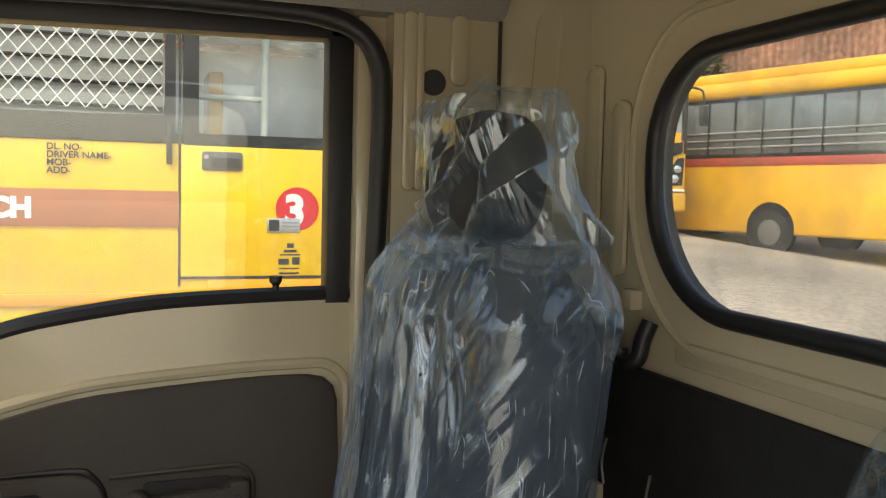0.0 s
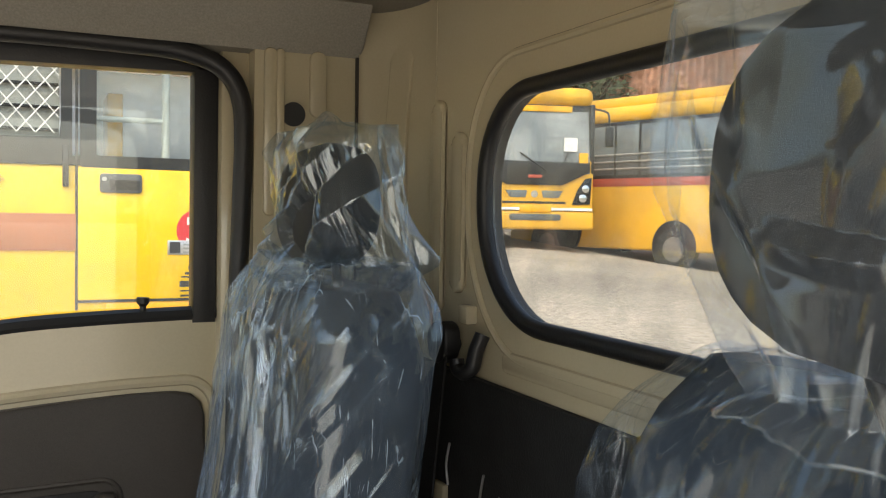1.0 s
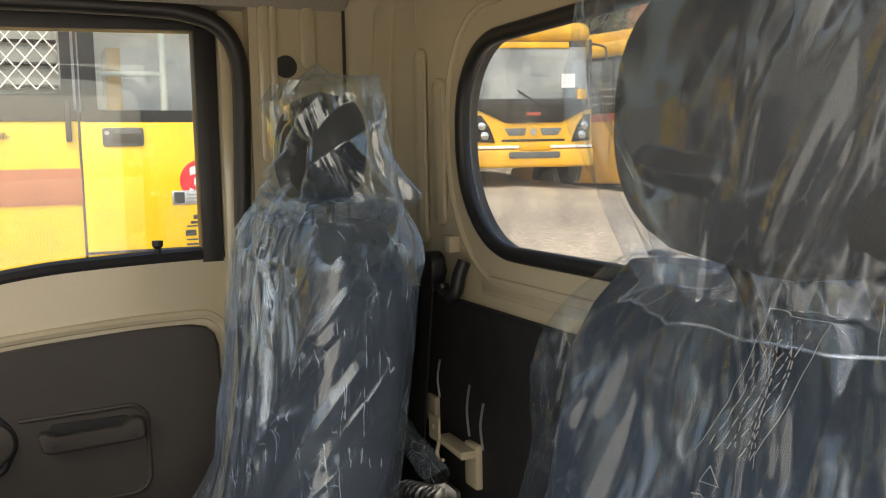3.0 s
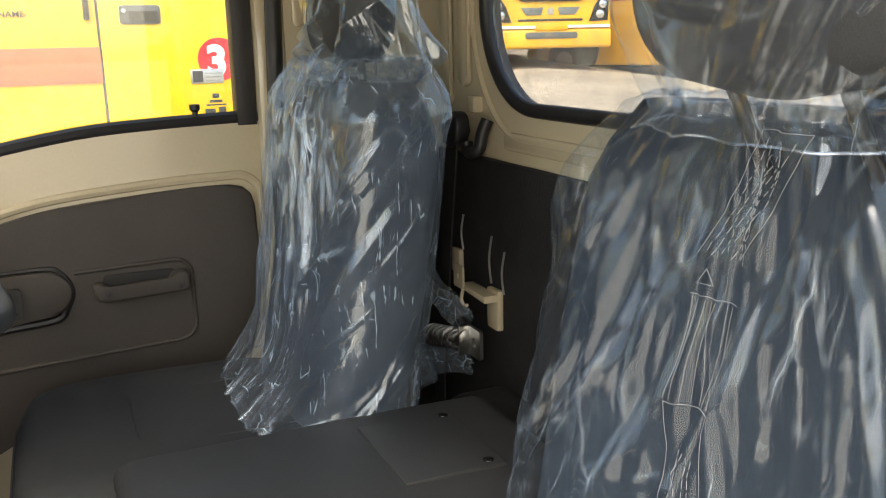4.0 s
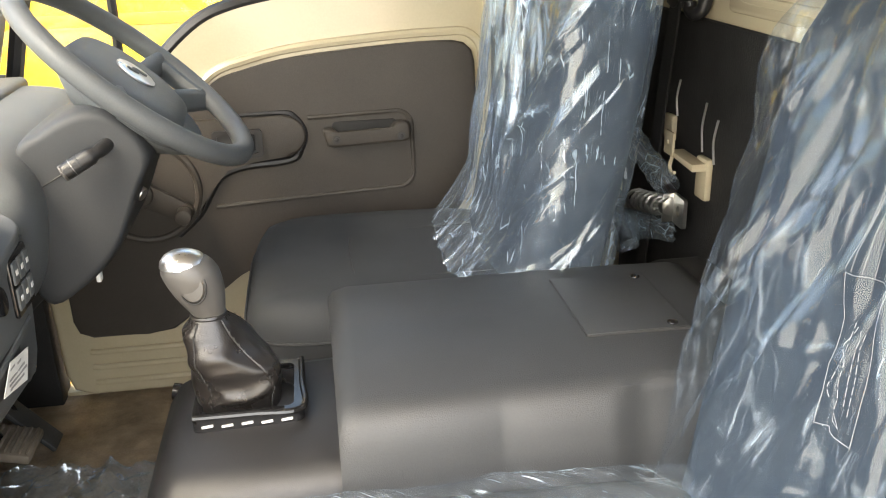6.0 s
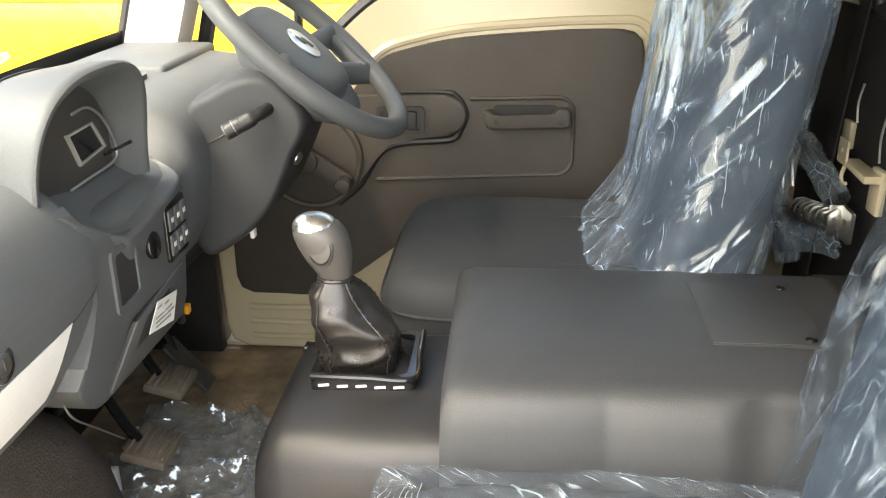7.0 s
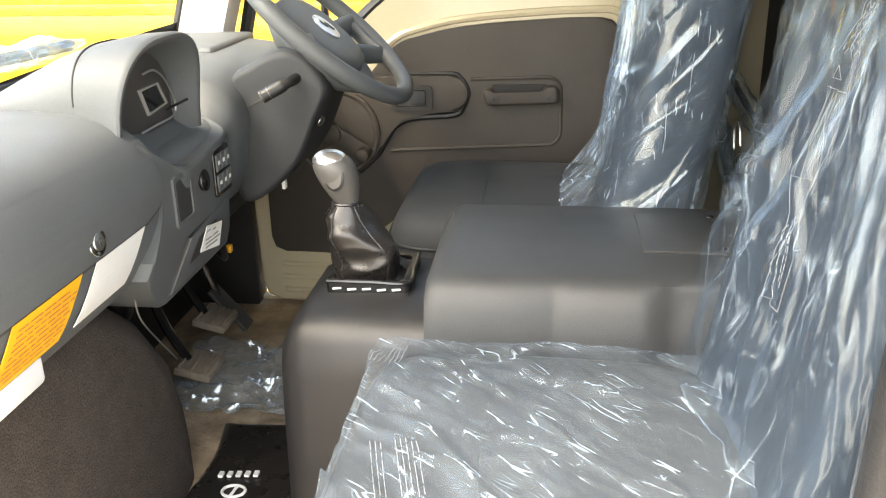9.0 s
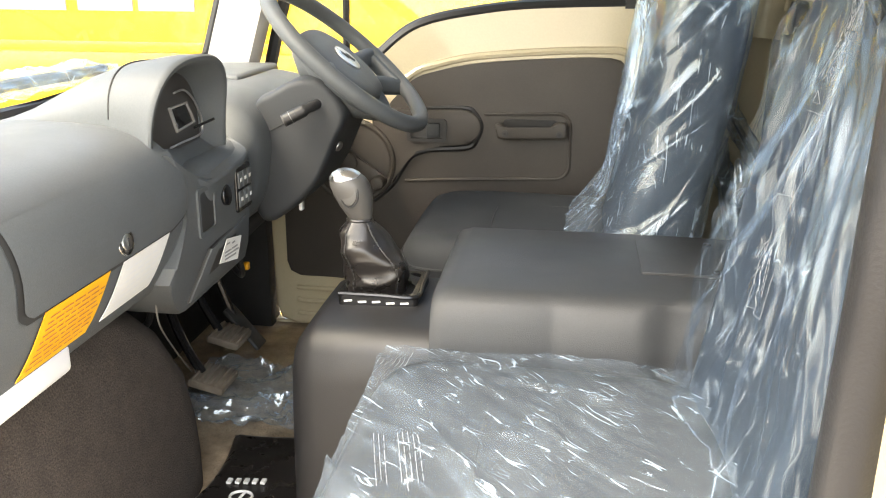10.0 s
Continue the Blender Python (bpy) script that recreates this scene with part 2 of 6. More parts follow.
# lines sets how strongly glints are painted white along the folds
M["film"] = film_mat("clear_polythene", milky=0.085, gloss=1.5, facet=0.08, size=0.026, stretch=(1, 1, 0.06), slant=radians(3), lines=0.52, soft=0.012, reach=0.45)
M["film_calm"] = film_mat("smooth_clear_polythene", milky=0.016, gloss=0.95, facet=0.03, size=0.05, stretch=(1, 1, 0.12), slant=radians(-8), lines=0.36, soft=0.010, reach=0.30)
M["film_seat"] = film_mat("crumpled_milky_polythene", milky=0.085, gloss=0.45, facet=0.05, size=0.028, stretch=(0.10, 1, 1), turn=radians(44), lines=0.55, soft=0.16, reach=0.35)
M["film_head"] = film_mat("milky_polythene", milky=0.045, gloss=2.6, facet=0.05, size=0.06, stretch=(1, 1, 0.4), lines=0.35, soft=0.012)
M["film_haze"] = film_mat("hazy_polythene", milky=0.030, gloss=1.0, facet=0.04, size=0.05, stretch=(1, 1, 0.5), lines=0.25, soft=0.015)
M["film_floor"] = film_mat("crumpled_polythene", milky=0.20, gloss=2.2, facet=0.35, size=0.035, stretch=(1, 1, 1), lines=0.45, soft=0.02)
M["console"] = mat("black_moulded_plastic", (0.015, 0.015, 0.016), 0.46, mottle=0.12, mottle_size=0.15, grain=0.06, bump=0.2, bump_size=0.0012)
M["shroud"] = mat("charcoal_moulded_plastic", (0.036, 0.039, 0.042), 0.55, spec=0.3, mottle=0.12, mottle_size=0.15, grain=0.06, bump=0.2, bump_size=0.0012)
M["cap"] = mat("satin_aluminium", (0.72, 0.72, 0.72), 0.28, metal=1.0, mottle=0.08, mottle_size=0.01)
M["far_rim"] = mat("dusty_dark_wheel", (0.16, 0.15, 0.14), 0.7, mottle=0.3, mottle_size=0.1)
# for an added sheet that passes daylight, so the bus windows look bright
M["sky_sheet"] = bpy.data.materials.new("white_translucent_sheet")
M["sky_sheet"].use_nodes = True
cn = M["sky_sheet"].node_tree.nodes
cn.remove(cn["Principled BSDF"])
tl = cn.new("ShaderNodeBsdfTranslucent")
tl.inputs["Color"].default_value = (0.85, 0.87, 0.88, 1)
M["sky_sheet"].node_tree.links.new(tl.outputs[0], cn["Material Output"].inputs["Surface"])
M["blind"] = mat("grey_slatted_blind", (0.40, 0.42, 0.39), 0.7, mottle=0.3, mottle_size=0.3)
M["cluster"] = mat("brown_grey_dial_plate", (0.055, 0.050, 0.046), 0.35, mottle=0.1)
M["pedal"] = mat("dusty_pedal_rubber", (0.21, 0.175, 0.135), 0.8, mottle=0.35, mottle_size=0.03, bump=0.3)
M["glass"] = glass_mat("window_glass", 0.03)
M["glass_dusty"] = glass_mat("dusty_rear_glass", 0.08)

# ---- shape helpers (plan units) ----


def part(name, bm, material, parent=None, label="", smooth=38.0):
    """Links a bmesh as one mesh object, from plan units to metres; edges sharper than smooth degrees stay crisp."""
    bmesh.ops.scale(bm, vec=(U, U, U), verts=bm.verts)
    bmesh.ops.recalc_face_normals(bm, faces=bm.faces)
    lim = radians(smooth)
    for f in bm.faces:
        f.smooth = True
    for e in bm.edges:
        if len(e.link_faces) == 2 and e.calc_face_angle(0) > lim:
            e.smooth = False
    me = bpy.data.meshes.new(name)
    bm.to_mesh(me)
    bm.free()
    me.materials.append(material)
    ob = new(name, me)
    if parent:
        ob.parent = parent
        ob.matrix_parent_inverse = parent.matrix_world.inverted()
    if label:
        tagged(ob, label)
    return ob


def thing(name, at, label, category, group="", kind=""):
    """An empty at its base, for a thing made of parts."""
    e = new(name)
    e.empty_display_size = 0.05
    e.matrix_world = Matrix.Translation(Vector(at) * U)
    bpy.context.view_layer.update()
    return tagged(e, label, category, group, kind)


def box(x0, x1, y0, y1, z0, z1, r=0.0, seg=2, bm=None):
    bm = bm or bmesh.new()
    made = bmesh.ops.create_cube(bm, size=1.0)["verts"]
    for v in made:
        v.co = Vector(((x0 + x1) / 2 + v.co.x * (x1 - x0), (y0 + y1) / 2 + v.co.y * (y1 - y0), (z0 + z1) / 2 + v.co.z * (z1 - z0)))
    if r:
        es = list({e for v in made for e in v.link_edges})
        bmesh.ops.bevel(bm, geom=es, offset=r, segments=seg, profile=0.5, affect="EDGES")
    return bm


def place(bm, m):
    bmesh.ops.transform(bm, matrix=m, verts=bm.verts)
    return bm


def smooth_curve(pts, n=8, closed=False):
    """Catmull-Rom through the points."""
    P = [Vector(p) for p in pts]
    out, c = [], len(P)
    for i in range(c if closed else c - 1):
        if closed:
            a, b, d, e = P[i - 1], P[i], P[(i + 1) % c], P[(i + 2) % c]
        else:
            a, b, d, e = P[max(i - 1, 0)], P[i], P[i + 1], P[min(i + 2, c - 1)]
        for k in range(n):
            t = k / n
            out.append(0.5 * ((2 * b) + (d - a) * t + (2 * a - 5 * b + 4 * d - e) * t * t + (3 * b - a - 3 * d + e) * t ** 3))
    if not closed:
        out.append(P[-1])
    return out


def tube(pts, r, seg=10, closed=False, bm=None, flat=1.0):
    """A round (or flattened) rod along a line; r may be a list."""
    bm = bm or bmesh.new()
    P = [Vector(p) for p in pts]
    n = len(P)
    rings, up = [], None
    for i, p in enumerate(P):
        d = (P[(i + 1) % n] - P[i - 1]) if closed else (P[min(i + 1, n - 1)] - P[max(i - 1, 0)])
        d.normalize()
        if up is None:
            up = d.orthogonal().normalized()
        up = (up - d * up.dot(d)).normalized()
        side = d.cross(up)
        rr = r[i] if isinstance(r, (list, tuple)) else r
        rings.append([bm.verts.new(p + (up * math.cos(a) * flat + side * math.sin(a)) * rr) for a in [2 * math.pi * k / seg for k in range(seg)]])
    for i in range(n if closed else n - 1):
        a, b = rings[i], rings[(i + 1) % n]
        off = 0
        if closed and i == n - 1:
            off = min(range(seg), key=lambda o: (b[o].co - a[0].co).length)
        for k in range(seg):
            bm.faces.new((a[k], a[(k + 1) % seg], b[(k + 1 + off) % seg], b[(k + off) % seg]))
    if not closed:
        bm.faces.new(rings[0][::-1])
        bm.faces.new(rings[-1])
    return bm


def loft(rings, cap=True, closed=True, bm=None):
    """Skins loops of equal length."""
    bm = bm or bmesh.new()
    R = [[bm.verts.new(p) for p in ring] for ring in rings]
    n = len(R[0])
    for a, b in zip(R, R[1:]):
        for k in range(n if closed else n - 1):
            bm.faces.new((a[k], a[(k + 1) % n], b[(k + 1) % n], b[k]))
    if cap and closed:
        bm.faces.new(R[0][::-1])
        bm.faces.new(R[-1])
    return bm


def prism(outline, axis, a, b, bevel=0.0, seg=2, bm=None):
    """A flat outline given thickness along an axis: for 'y' the outline is (x, z), for 'x' (y, z), for 'z' (x, y)."""
    bm = bm or bmesh.new()

    def at(p, d):
        return {"y": (p[0], d, p[1]), "x": (d, p[0], p[1]), "z": (p[0], p[1], d)}[axis]

    lo = [bm.verts.new(at(p, a)) for p in outline]
    hi = [bm.verts.new(at(p, b)) for p in outline]
    n = len(outline)
    f1, f2 = bm.faces.new(lo[::-1]), bm.faces.new(hi)
    for k in range(n):
        bm.faces.new((lo[k], lo[(k + 1) % n], hi[(k + 1) % n], hi[k]))
    if bevel:
        es = list(set(f1.edges) | set(f2.edges))
        bmesh.ops.bevel(bm, geom=es, offset=bevel, segments=seg, profile=0.5, affect="EDGES")
    return bm


def rounded(x0, x1, z0, z1, r, n=6):
    """The outline of a rectangle with rounded corners; r is one radius or four (from low-low, anticlockwise)."""
    rs = r if isinstance(r, (list, tuple)) else (r,) * 4
    out = []
    for (cx, cz, a0), q in zip(((x0, z0, 180), (x1, z0, 270), (x1, z1, 0), (x0, z1, 90)), rs):
        sx, sz = (1 if cx == x0 else -1), (1 if cz == z0 else -1)
        for k in range(n + 1):
            a = radians(a0 + 90 * k / n)
            out.append((cx + sx * q + math.cos(a) * q, cz + sz * q + math.sin(a) * q))
    return out


def even(loop, n):
    """A closed flat outline cut into n even steps."""
    P = [Vector(p) for p in loop] + [Vector(loop[0])]
    L = [0.0]
    for p, q in zip(P, P[1:]):
        L.append(L[-1] + (q - p).length)
    T = np.linspace(0, L[-1], n, endpoint=False)
    return list(zip(np.interp(T, L, [p.x for p in P]).tolist(), np.interp(T, L, [p.y for p in P]).tolist()))


def wall_with_hole(outer, hole, axis, a, b, n=96):
    """A slab along an axis whose outer outline and hole are both star-shaped about the hole's middle."""
    c = Vector((sum(p[0] for p in hole) / len(hole), sum(p[1] for p in hole) / len(hole)))

    def cast(loop, ang):
        d = Vector((math.cos(ang), math.sin(ang)))
        best = 0
        for i in range(len(loop)):
            p, q = Vector(loop[i - 1]) - c, Vector(loop[i]) - c
            e = q - p
            den = d.x * e.y - d.y * e.x
            if abs(den) < 1e-12:
                continue
            t = (p.x * e.y - p.y * e.x) / den
            s = (p.x * d.y - p.y * d.x) / den
            if t > 0 and -1e-6 <= s <= 1 + 1e-6:
                best = max(best, t)
        return c + d * best

    angs = sorted(set([2 * math.pi * k / n for k in range(n)] + [math.atan2(p[1] - c.y, p[0] - c.x) % (2 * math.pi) for p in outer]))
    bm = bmesh.new()

    def at(p, d):
        return {"y": (p.x, d, p.y), "x": (d, p.x, p.y), "z": (p.x, p.y, d)}[axis]

    O, I = [cast(outer, t) for t in angs], [cast(hole, t) for t in angs]
    loops = [[bm.verts.new(at(p, d)) for p in L] for L, d in ((I, a), (O, a), (O, b), (I, b))]
    m = len(angs)
    for j in range(4):
        A, B = loops[j], loops[(j + 1) % 4]
        for k in range(m):
            bm.faces.new((A[k], A[(k + 1) % m], B[(k + 1) % m], B[k]))
    return bm


def surface(f, nu, nv, thick=0.0):
    """A sheet from f(u, v), both 0 to 1; thick gives it a second skin along -normal."""
    bm = bmesh.new()
    V = [[bm.verts.new(f(i / nu, j / nv)) for j in range(nv + 1)] for i in range(nu + 1)]
    for i in range(nu):
        for j in range(nv):
            bm.faces.new((V[i][j], V[i + 1][j], V[i + 1][j + 1], V[i][j + 1]))
    if thick:
        bmesh.ops.recalc_face_normals(bm, faces=bm.faces)
        bmesh.ops.solidify(bm, geom=bm.faces[:], thickness=thick)
    return bm


def disc(c, normal, r, depth, seg=28, bevel=0.0, bm=None):
    """A short cylinder that stands on c along normal."""
    bm = bm or bmesh.new()
    q = Vector(normal).to_track_quat("Z", "Y").to_matrix().to_4x4()
    made = bmesh.ops.create_cone(bm, cap_ends=True, segments=seg, radius1=r, radius2=r, depth=depth)["verts"]
    bmesh.ops.transform(bm, matrix=Matrix.Translation(Vector(c)) @ q @ Matrix.Translation((0, 0, depth / 2)), verts=made)
    if bevel:
        es = [e for e in {e for v in made for e in v.link_edges} if e.calc_face_angle(0) > 1]
        bmesh.ops.bevel(bm, geom=es, offset=bevel, segments=2, profile=0.5, affect="EDGES")
    return bm


def fbm(p, s):
    return noise.fractal(Vector(p) / s, 1.0, 2.0, 4)


def crease(x, y, z, k=4):
    """Narrow ridges, 0 to 1."""
    return (1 - abs(noise.noise(Vector((x, y, z))))) ** k


def crumple(x, y, z):
    """Flat facets that meet in ridges, 0 to about 1."""
    return noise.voronoi(Vector((x, y, z)))[0][0]


def words(name, text, size, m, material, parent, depth=0.004, bold=0.0):
    """Lettering in the built-in font as a mesh; m is its pose in plan units."""
    cu = bpy.data.curves.new("lettering", "FONT")
    cu.body, cu.size, cu.extrude, cu.offset = text, size, depth, bold
    ob = bpy.data.objects.new("lettering", cu)
    me = bpy.data.meshes.new_from_object(ob)
    bm = bmesh.new()
    bm.from_mesh(me)
    bpy.data.objects.remove(ob)
    bpy.data.curves.remove(cu)
    bpy.data.meshes.remove(me)
    place(bm, m)
    return part(name, bm, material, parent)



def fold_field(span, z0, z1, folds, nu=520, nv=320, creases=()):
    """Heights of a sheet, span wide and wrapped round, that is pinched into straight tent-like folds (s0, za, s1, zb, width, height, bow)."""
    S, Z = np.meshgrid(np.arange(nu) * span / nu, np.linspace(z0, z1, nv), indexing="ij")
    D = np.zeros_like(S)
    for s0, za, s1, zb, w, h, bow in folds:
        mid = (s0 + s1) / 2
        Q = (S - mid + span / 2) % span - span / 2 + mid
        ds, dz = s1 - s0, zb - za
        L = math.hypot(ds, dz)
        t = ((Q - s0) * ds + (Z - za) * dz) / (L * L)
        d = np.abs(((Q - s0) * dz - (Z - za) * ds) / L - bow * np.sin(np.clip(t, 0, 1) * np.pi))
        D += h * np.clip(1 - d / w, 0, 1) * np.clip(4 * np.minimum(t, 1 - t), 0, 1)
    # long straight creases that part the sheet into flat facets: (angle, spacing, slope, seed, from s, to s)
    for ang, gap, slope, seed, *where in creases:
        q = np.random.RandomState(seed)
        a, run = radians(ang), max(0.16, gap * 5)
        d = (S * math.sin(a) - Z * math.cos(a)) / gap
        d = d + 0.55 * np.sin(d * 1.7 + q.uniform(0, 6)) + 0.35 * np.sin(d * 0.63 + q.uniform(0, 6))
        i = np.floor(d).astype(int) % 512
        amp, phase = q.uniform(0.05, 1, 512) ** 1.3, q.uniform(0, 1, 512)
        along = (S * math.cos(a) + Z * math.sin(a)) / run + phase[i]
        part_way = np.clip(2.6 * (0.5 - np.abs(along % 1 - 0.5)), 0, 1)
        here = np.clip((S - where[0]) / 0.05 + 0.5, 0, 1) * np.clip((where[1] - S) / 0.05 + 0.5, 0, 1) if where else 1
        D += 1.6 * slope * gap * (0.5 - np.abs(d % 1 - 0.5)) * amp[i] * part_way * here
    return D - D.mean()


def look_up(D, u, v):
    """The height at (u, v), u wrapping round."""
    nu, nv = D.shape
    a, b = (u % 1) * nu, min(max(v, 0), 1) * (nv - 1)
    i, j = int(a), min(int(b), nv - 2)
    p, q = a - i, b - j
    i0, i1 = i % nu, (i + 1) % nu
    return float((D[i0, j] * (1 - p) + D[i1, j] * p) * (1 - q) + (D[i0, j + 1] * (1 - p) + D[i1, j + 1] * p) * q)


def fan(r, n, sc, zt, top, bottom, zlow, width, steep):
    """Folds that hang from a gathered place and spread downwards."""
    out = []
    for _ in range(n):
        k = r.uniform(-1, 1)
        za, zb = zt - r.uniform(0, 0.10) ** 1.0, r.uniform(*zlow)
        w = r.uniform(*width)
        out.append((sc + k * top, za, sc + k * bottom + r.gauss(0, 0.006), zb, w, w * r.uniform(*steep), r.gauss(0, 0.003)))
    return out


def scattered(r, n, s, z, angle, length, width, steep):
    """Short folds strewn over a stretch, at about one angle."""
    out = []
    for _ in range(n):
        a, q, w = radians(r.gauss(*angle)), r.uniform(*length), r.uniform(*width)
        c, e = r.uniform(*s), r.uniform(*z)
        out.append((c - math.cos(a) * q / 2, e - math.sin(a) * q / 2, c + math.cos(a) * q / 2, e + math.sin(a) * q / 2, w, w * r.uniform(*steep), r.gauss(0, 0.004)))
    return out


def even_angles(hx, hy, p, n=720):
    """Angles at even steps of the way round a superellipse, so that sheets wrapped on it aren't stretched."""
    def at(a):
        c, s = math.cos(a), math.sin(a)
        return Vector((hx * math.copysign(abs(c) ** (2 / p), c), hy * math.copysign(abs(s) ** (2 / p), s)))
    A = [2 * math.pi * k / (n * 8) for k in range(n * 8 + 1)]
    P = [at(a) for a in A]
    L = [0.0]
    for q, w in zip(P, P[1:]):
        L.append(L[-1] + (w - q).length)
    return [float(a) for a in np.interp(np.linspace(0, L[-1], n + 1), L, A)], L[-1]


def angle_at(table, u):
    k = (u % 1) * (len(table) - 1) if u != 1 else len(table) - 1
    i = min(int(k), len(table) - 2)
    return table[i] + (table[i + 1] - table[i]) * (k - i)
# ---- the cab: floor, walls, roof ----
YD = 1.53   # the driver's door trim
YP = -0.20  # the passenger's door opening
FLOOR = 0.09

floor = tagged(part("floor", box(-1.16, 0.44, YP - 0.02, 1.60, 0.03, FLOOR, 0.004), M["mat"]),
               "brown worn floor mat of the cab", "floor", kind="structure")

RW = even(rounded(0.22, 1.078, 1.070, 1.407, (0.14, 0.175, 0.13, 0.14), 12), 96)
wall_rear = tagged(part("wall_rear", wall_with_hole([(-0.24, 0.03), (1.50, 0.03), (1.50, 1.62), (-0.24, 1.62)], RW, "x", 0.405, 0.428), M["cream"]),
                   "cream painted pressed steel rear wall of the cab", "wall", kind="structure")
part("pressed_rib", prism(rounded(0.30, 1.01, 0.995, 1.028, 0.012, 4), "x", 0.398, 0.41, 0.006), M["cream"], wall_rear)
for yy, z0, z1 in ((1.245, 1.06, 1.42), (1.165, 1.10, 1.36)):
    part("pressed_rib", prism(rounded(yy - 0.024, yy + 0.024, z0, z1, 0.022, 5), "x", 0.394, 0.41, 0.009, 3), M["cream"], wall_rear)
edge = [Vector((0.4035, 0.648 + (y - 0.648) * 1.135, 1.24 + (z - 1.24) * 1.33)) for y, z in RW]
part("pressed_rib", tube(edge, 0.006, 8, True), M["cream"], wall_rear)
part("wall_clip", box(0.385, 0.406, 1.10, 1.13, 1.055, 1.085, 0.004), M["cream"], wall_rear)
part("back_board", prism(rounded(-0.2, 1.46, 0.10, 0.975, 0.02, 3), "x", 0.392, 0.406, 0.004), M["board"], wall_rear, "black fibre board")

window_rear = thing("window_1", (0.41, 0.65, 1.07), "dusty rear window with a thick black rubber seal", "window", kind="structure")
ring = [Vector((0.402, y, z)) for y, z in RW]
part("window_seal", tube(ring, 0.0125, 12, True), M["rubber"], window_rear, "thick black rubber seal")
big = [(0.648 + (y - 0.648) * 1.01, 1.24 + (z - 1.24) * 1.01) for y, z in RW]
small = [(0.648 + (y - 0.648) * 0.992, 1.24 + (z - 1.24) * 0.982) for y, z in RW]
part("seal_lip", wall_with_hole(big, small, "x", 0.403, 0.430), M["rubber"], window_rear)
pane = part("pane", prism([(0.648 + (y - 0.648) * 0.99, 1.24 + (z - 1.24) * 0.98) for y, z in RW], "x", 0.414, 0.418), M["glass_dusty"], window_rear, "dusty clear glass")
pane.visible_shadow = False

ceiling = tagged(part("ceiling", box(-0.95, 0.47, -0.26, 1.60, 1.60, 1.66, 0.01), M["roof"]), "grey cab roof lining", "ceiling", kind="structure")
# roof edge over the driver's door
part("headlining_edge", prism([(1.38, 1.60), (1.44, 1.535), (1.452, 1.515), (1.60, 1.515), (1.60, 1.64), (1.38, 1.64)], "x", -0.93, 0.330, 0.006), M["roof"], ceiling)
for xx in (-0.20, 0.274):
    part("lining_clip", disc((xx, 1.449, 1.556), (0, -0.85, -0.5), 0.011, 0.006, 16, 0.002), M["roof"], ceiling)

# the quarter panel behind the driver's door, with its ribs and round hole
def corner_pt(u, v):
    a = math.pi / 2 * u
    bulge = 0.006 * math.sin(math.pi * u) * math.sin(v * 9)
    return Vector((0.326 + 0.078 * math.sin(a) + bulge, 1.270 + 0.178 * math.cos(a), 0.96 + 0.66 * v))


RIB = -0.002


def corner_rib(u, v):
    """A long raised panel with a rounded top, pressed into the corner."""
    q = 2 * u - 1
    top = 0.90 - 0.07 * (1 - math.sqrt(max(0, 1 - q * q)))
    e = min(1, (1 - abs(q)) / 0.22, (1 - v) / 0.12)
    e = e * e * (3 - 2 * e)
    p = corner_pt(0.38 + 0.30 * u, 0.10 + (top - 0.10) * v)
    return p + Vector((-0.62, -0.78, 0)) * (RIB + 0.011 * e)


corner = tagged(part("wall_corner", surface(corner_pt, 24, 20, -0.02), M["cream"], None, smooth=60), "cream painted rounded rear corner of the cab", "wall", kind="structure")
part("pressed_rib", surface(corner_rib, 40, 40), M["cream"], corner, smooth=80)
tagged(part("trim_corner_seam", box(0.3205, 0.3255, 1.4455, 1.453, 0.97, 1.516), M["trim"]), "dark seam where the side panel meets the rear corner", "seam", kind="structure")
wall_right = tagged(part("wall_right", prism([(0.132, 0.05), (0.44, 0.05), (0.44, 1.55), (0.132, 1.55)], "y", 1.452, 1.50), M["cream"]),
                    "cream painted steel panel behind the driver's door", "wall", kind="structure")
for xx, w in ((0.160, 0.012), (0.178, 0.008), (0.248, 0.016)):
    part("pressed_rib", prism(rounded(xx - w, xx + w, 1.22 if xx < 0.2 else 1.40, 1.52, w * 0.9, 4), "y", 1.443, 1.455, 0.005, 2), M["cream"], wall_right)
part("round_hole", disc((0.203, 1.455, 1.404), (0, -1, 0), 0.022, 0.006, 28), M["ink_and_gaps"], wall_right, "round black access hole")
sill_right = tagged(part("wall_sill", box(-0.95, 0.12, 1.56, 1.62, 0.03, 0.10, 0.004), M["cream"]), "cream painted door sill", "wall", kind="structure")

tagged(part("wall_jamb", box(0.084, 0.135, 1.502, 1.62, 0.05, 1.60, 0.006), M["cream"]), "cream painted jamb behind the driver's door", "wall", kind="structure")
# ---- the driver's door ----
door = thing("door_1", (-0.4, 1.56, 0.1), "closed cream driver's door with black vinyl trim and wound-up window", "door", kind="structure")
SILL = smooth_curve([(p[0], 0, p[1]) for p in ((0.10, 1.032), (0.02, 1.03), (-0.112, 1.026), (-0.25, 1.018), (-0.375, 1.0), (-0.46, 0.982), (-0.525, 0.955), (-0.595, 0.898), (-0.66, 0.825), (-0.73, 0.79), (-0.93, 0.78))], 4)
outline = [(v.x, v.z) for v in SILL] + [(-0.935, 0.75), (-0.93, 0.16), (-0.915, 0.115), (-0.87, 0.098), (0.02, 0.098), (0.10, 0.16)]
part("door_panel", prism(outline, "y", 1.535, 1.60, 0.012, 3), M["cream"], door)
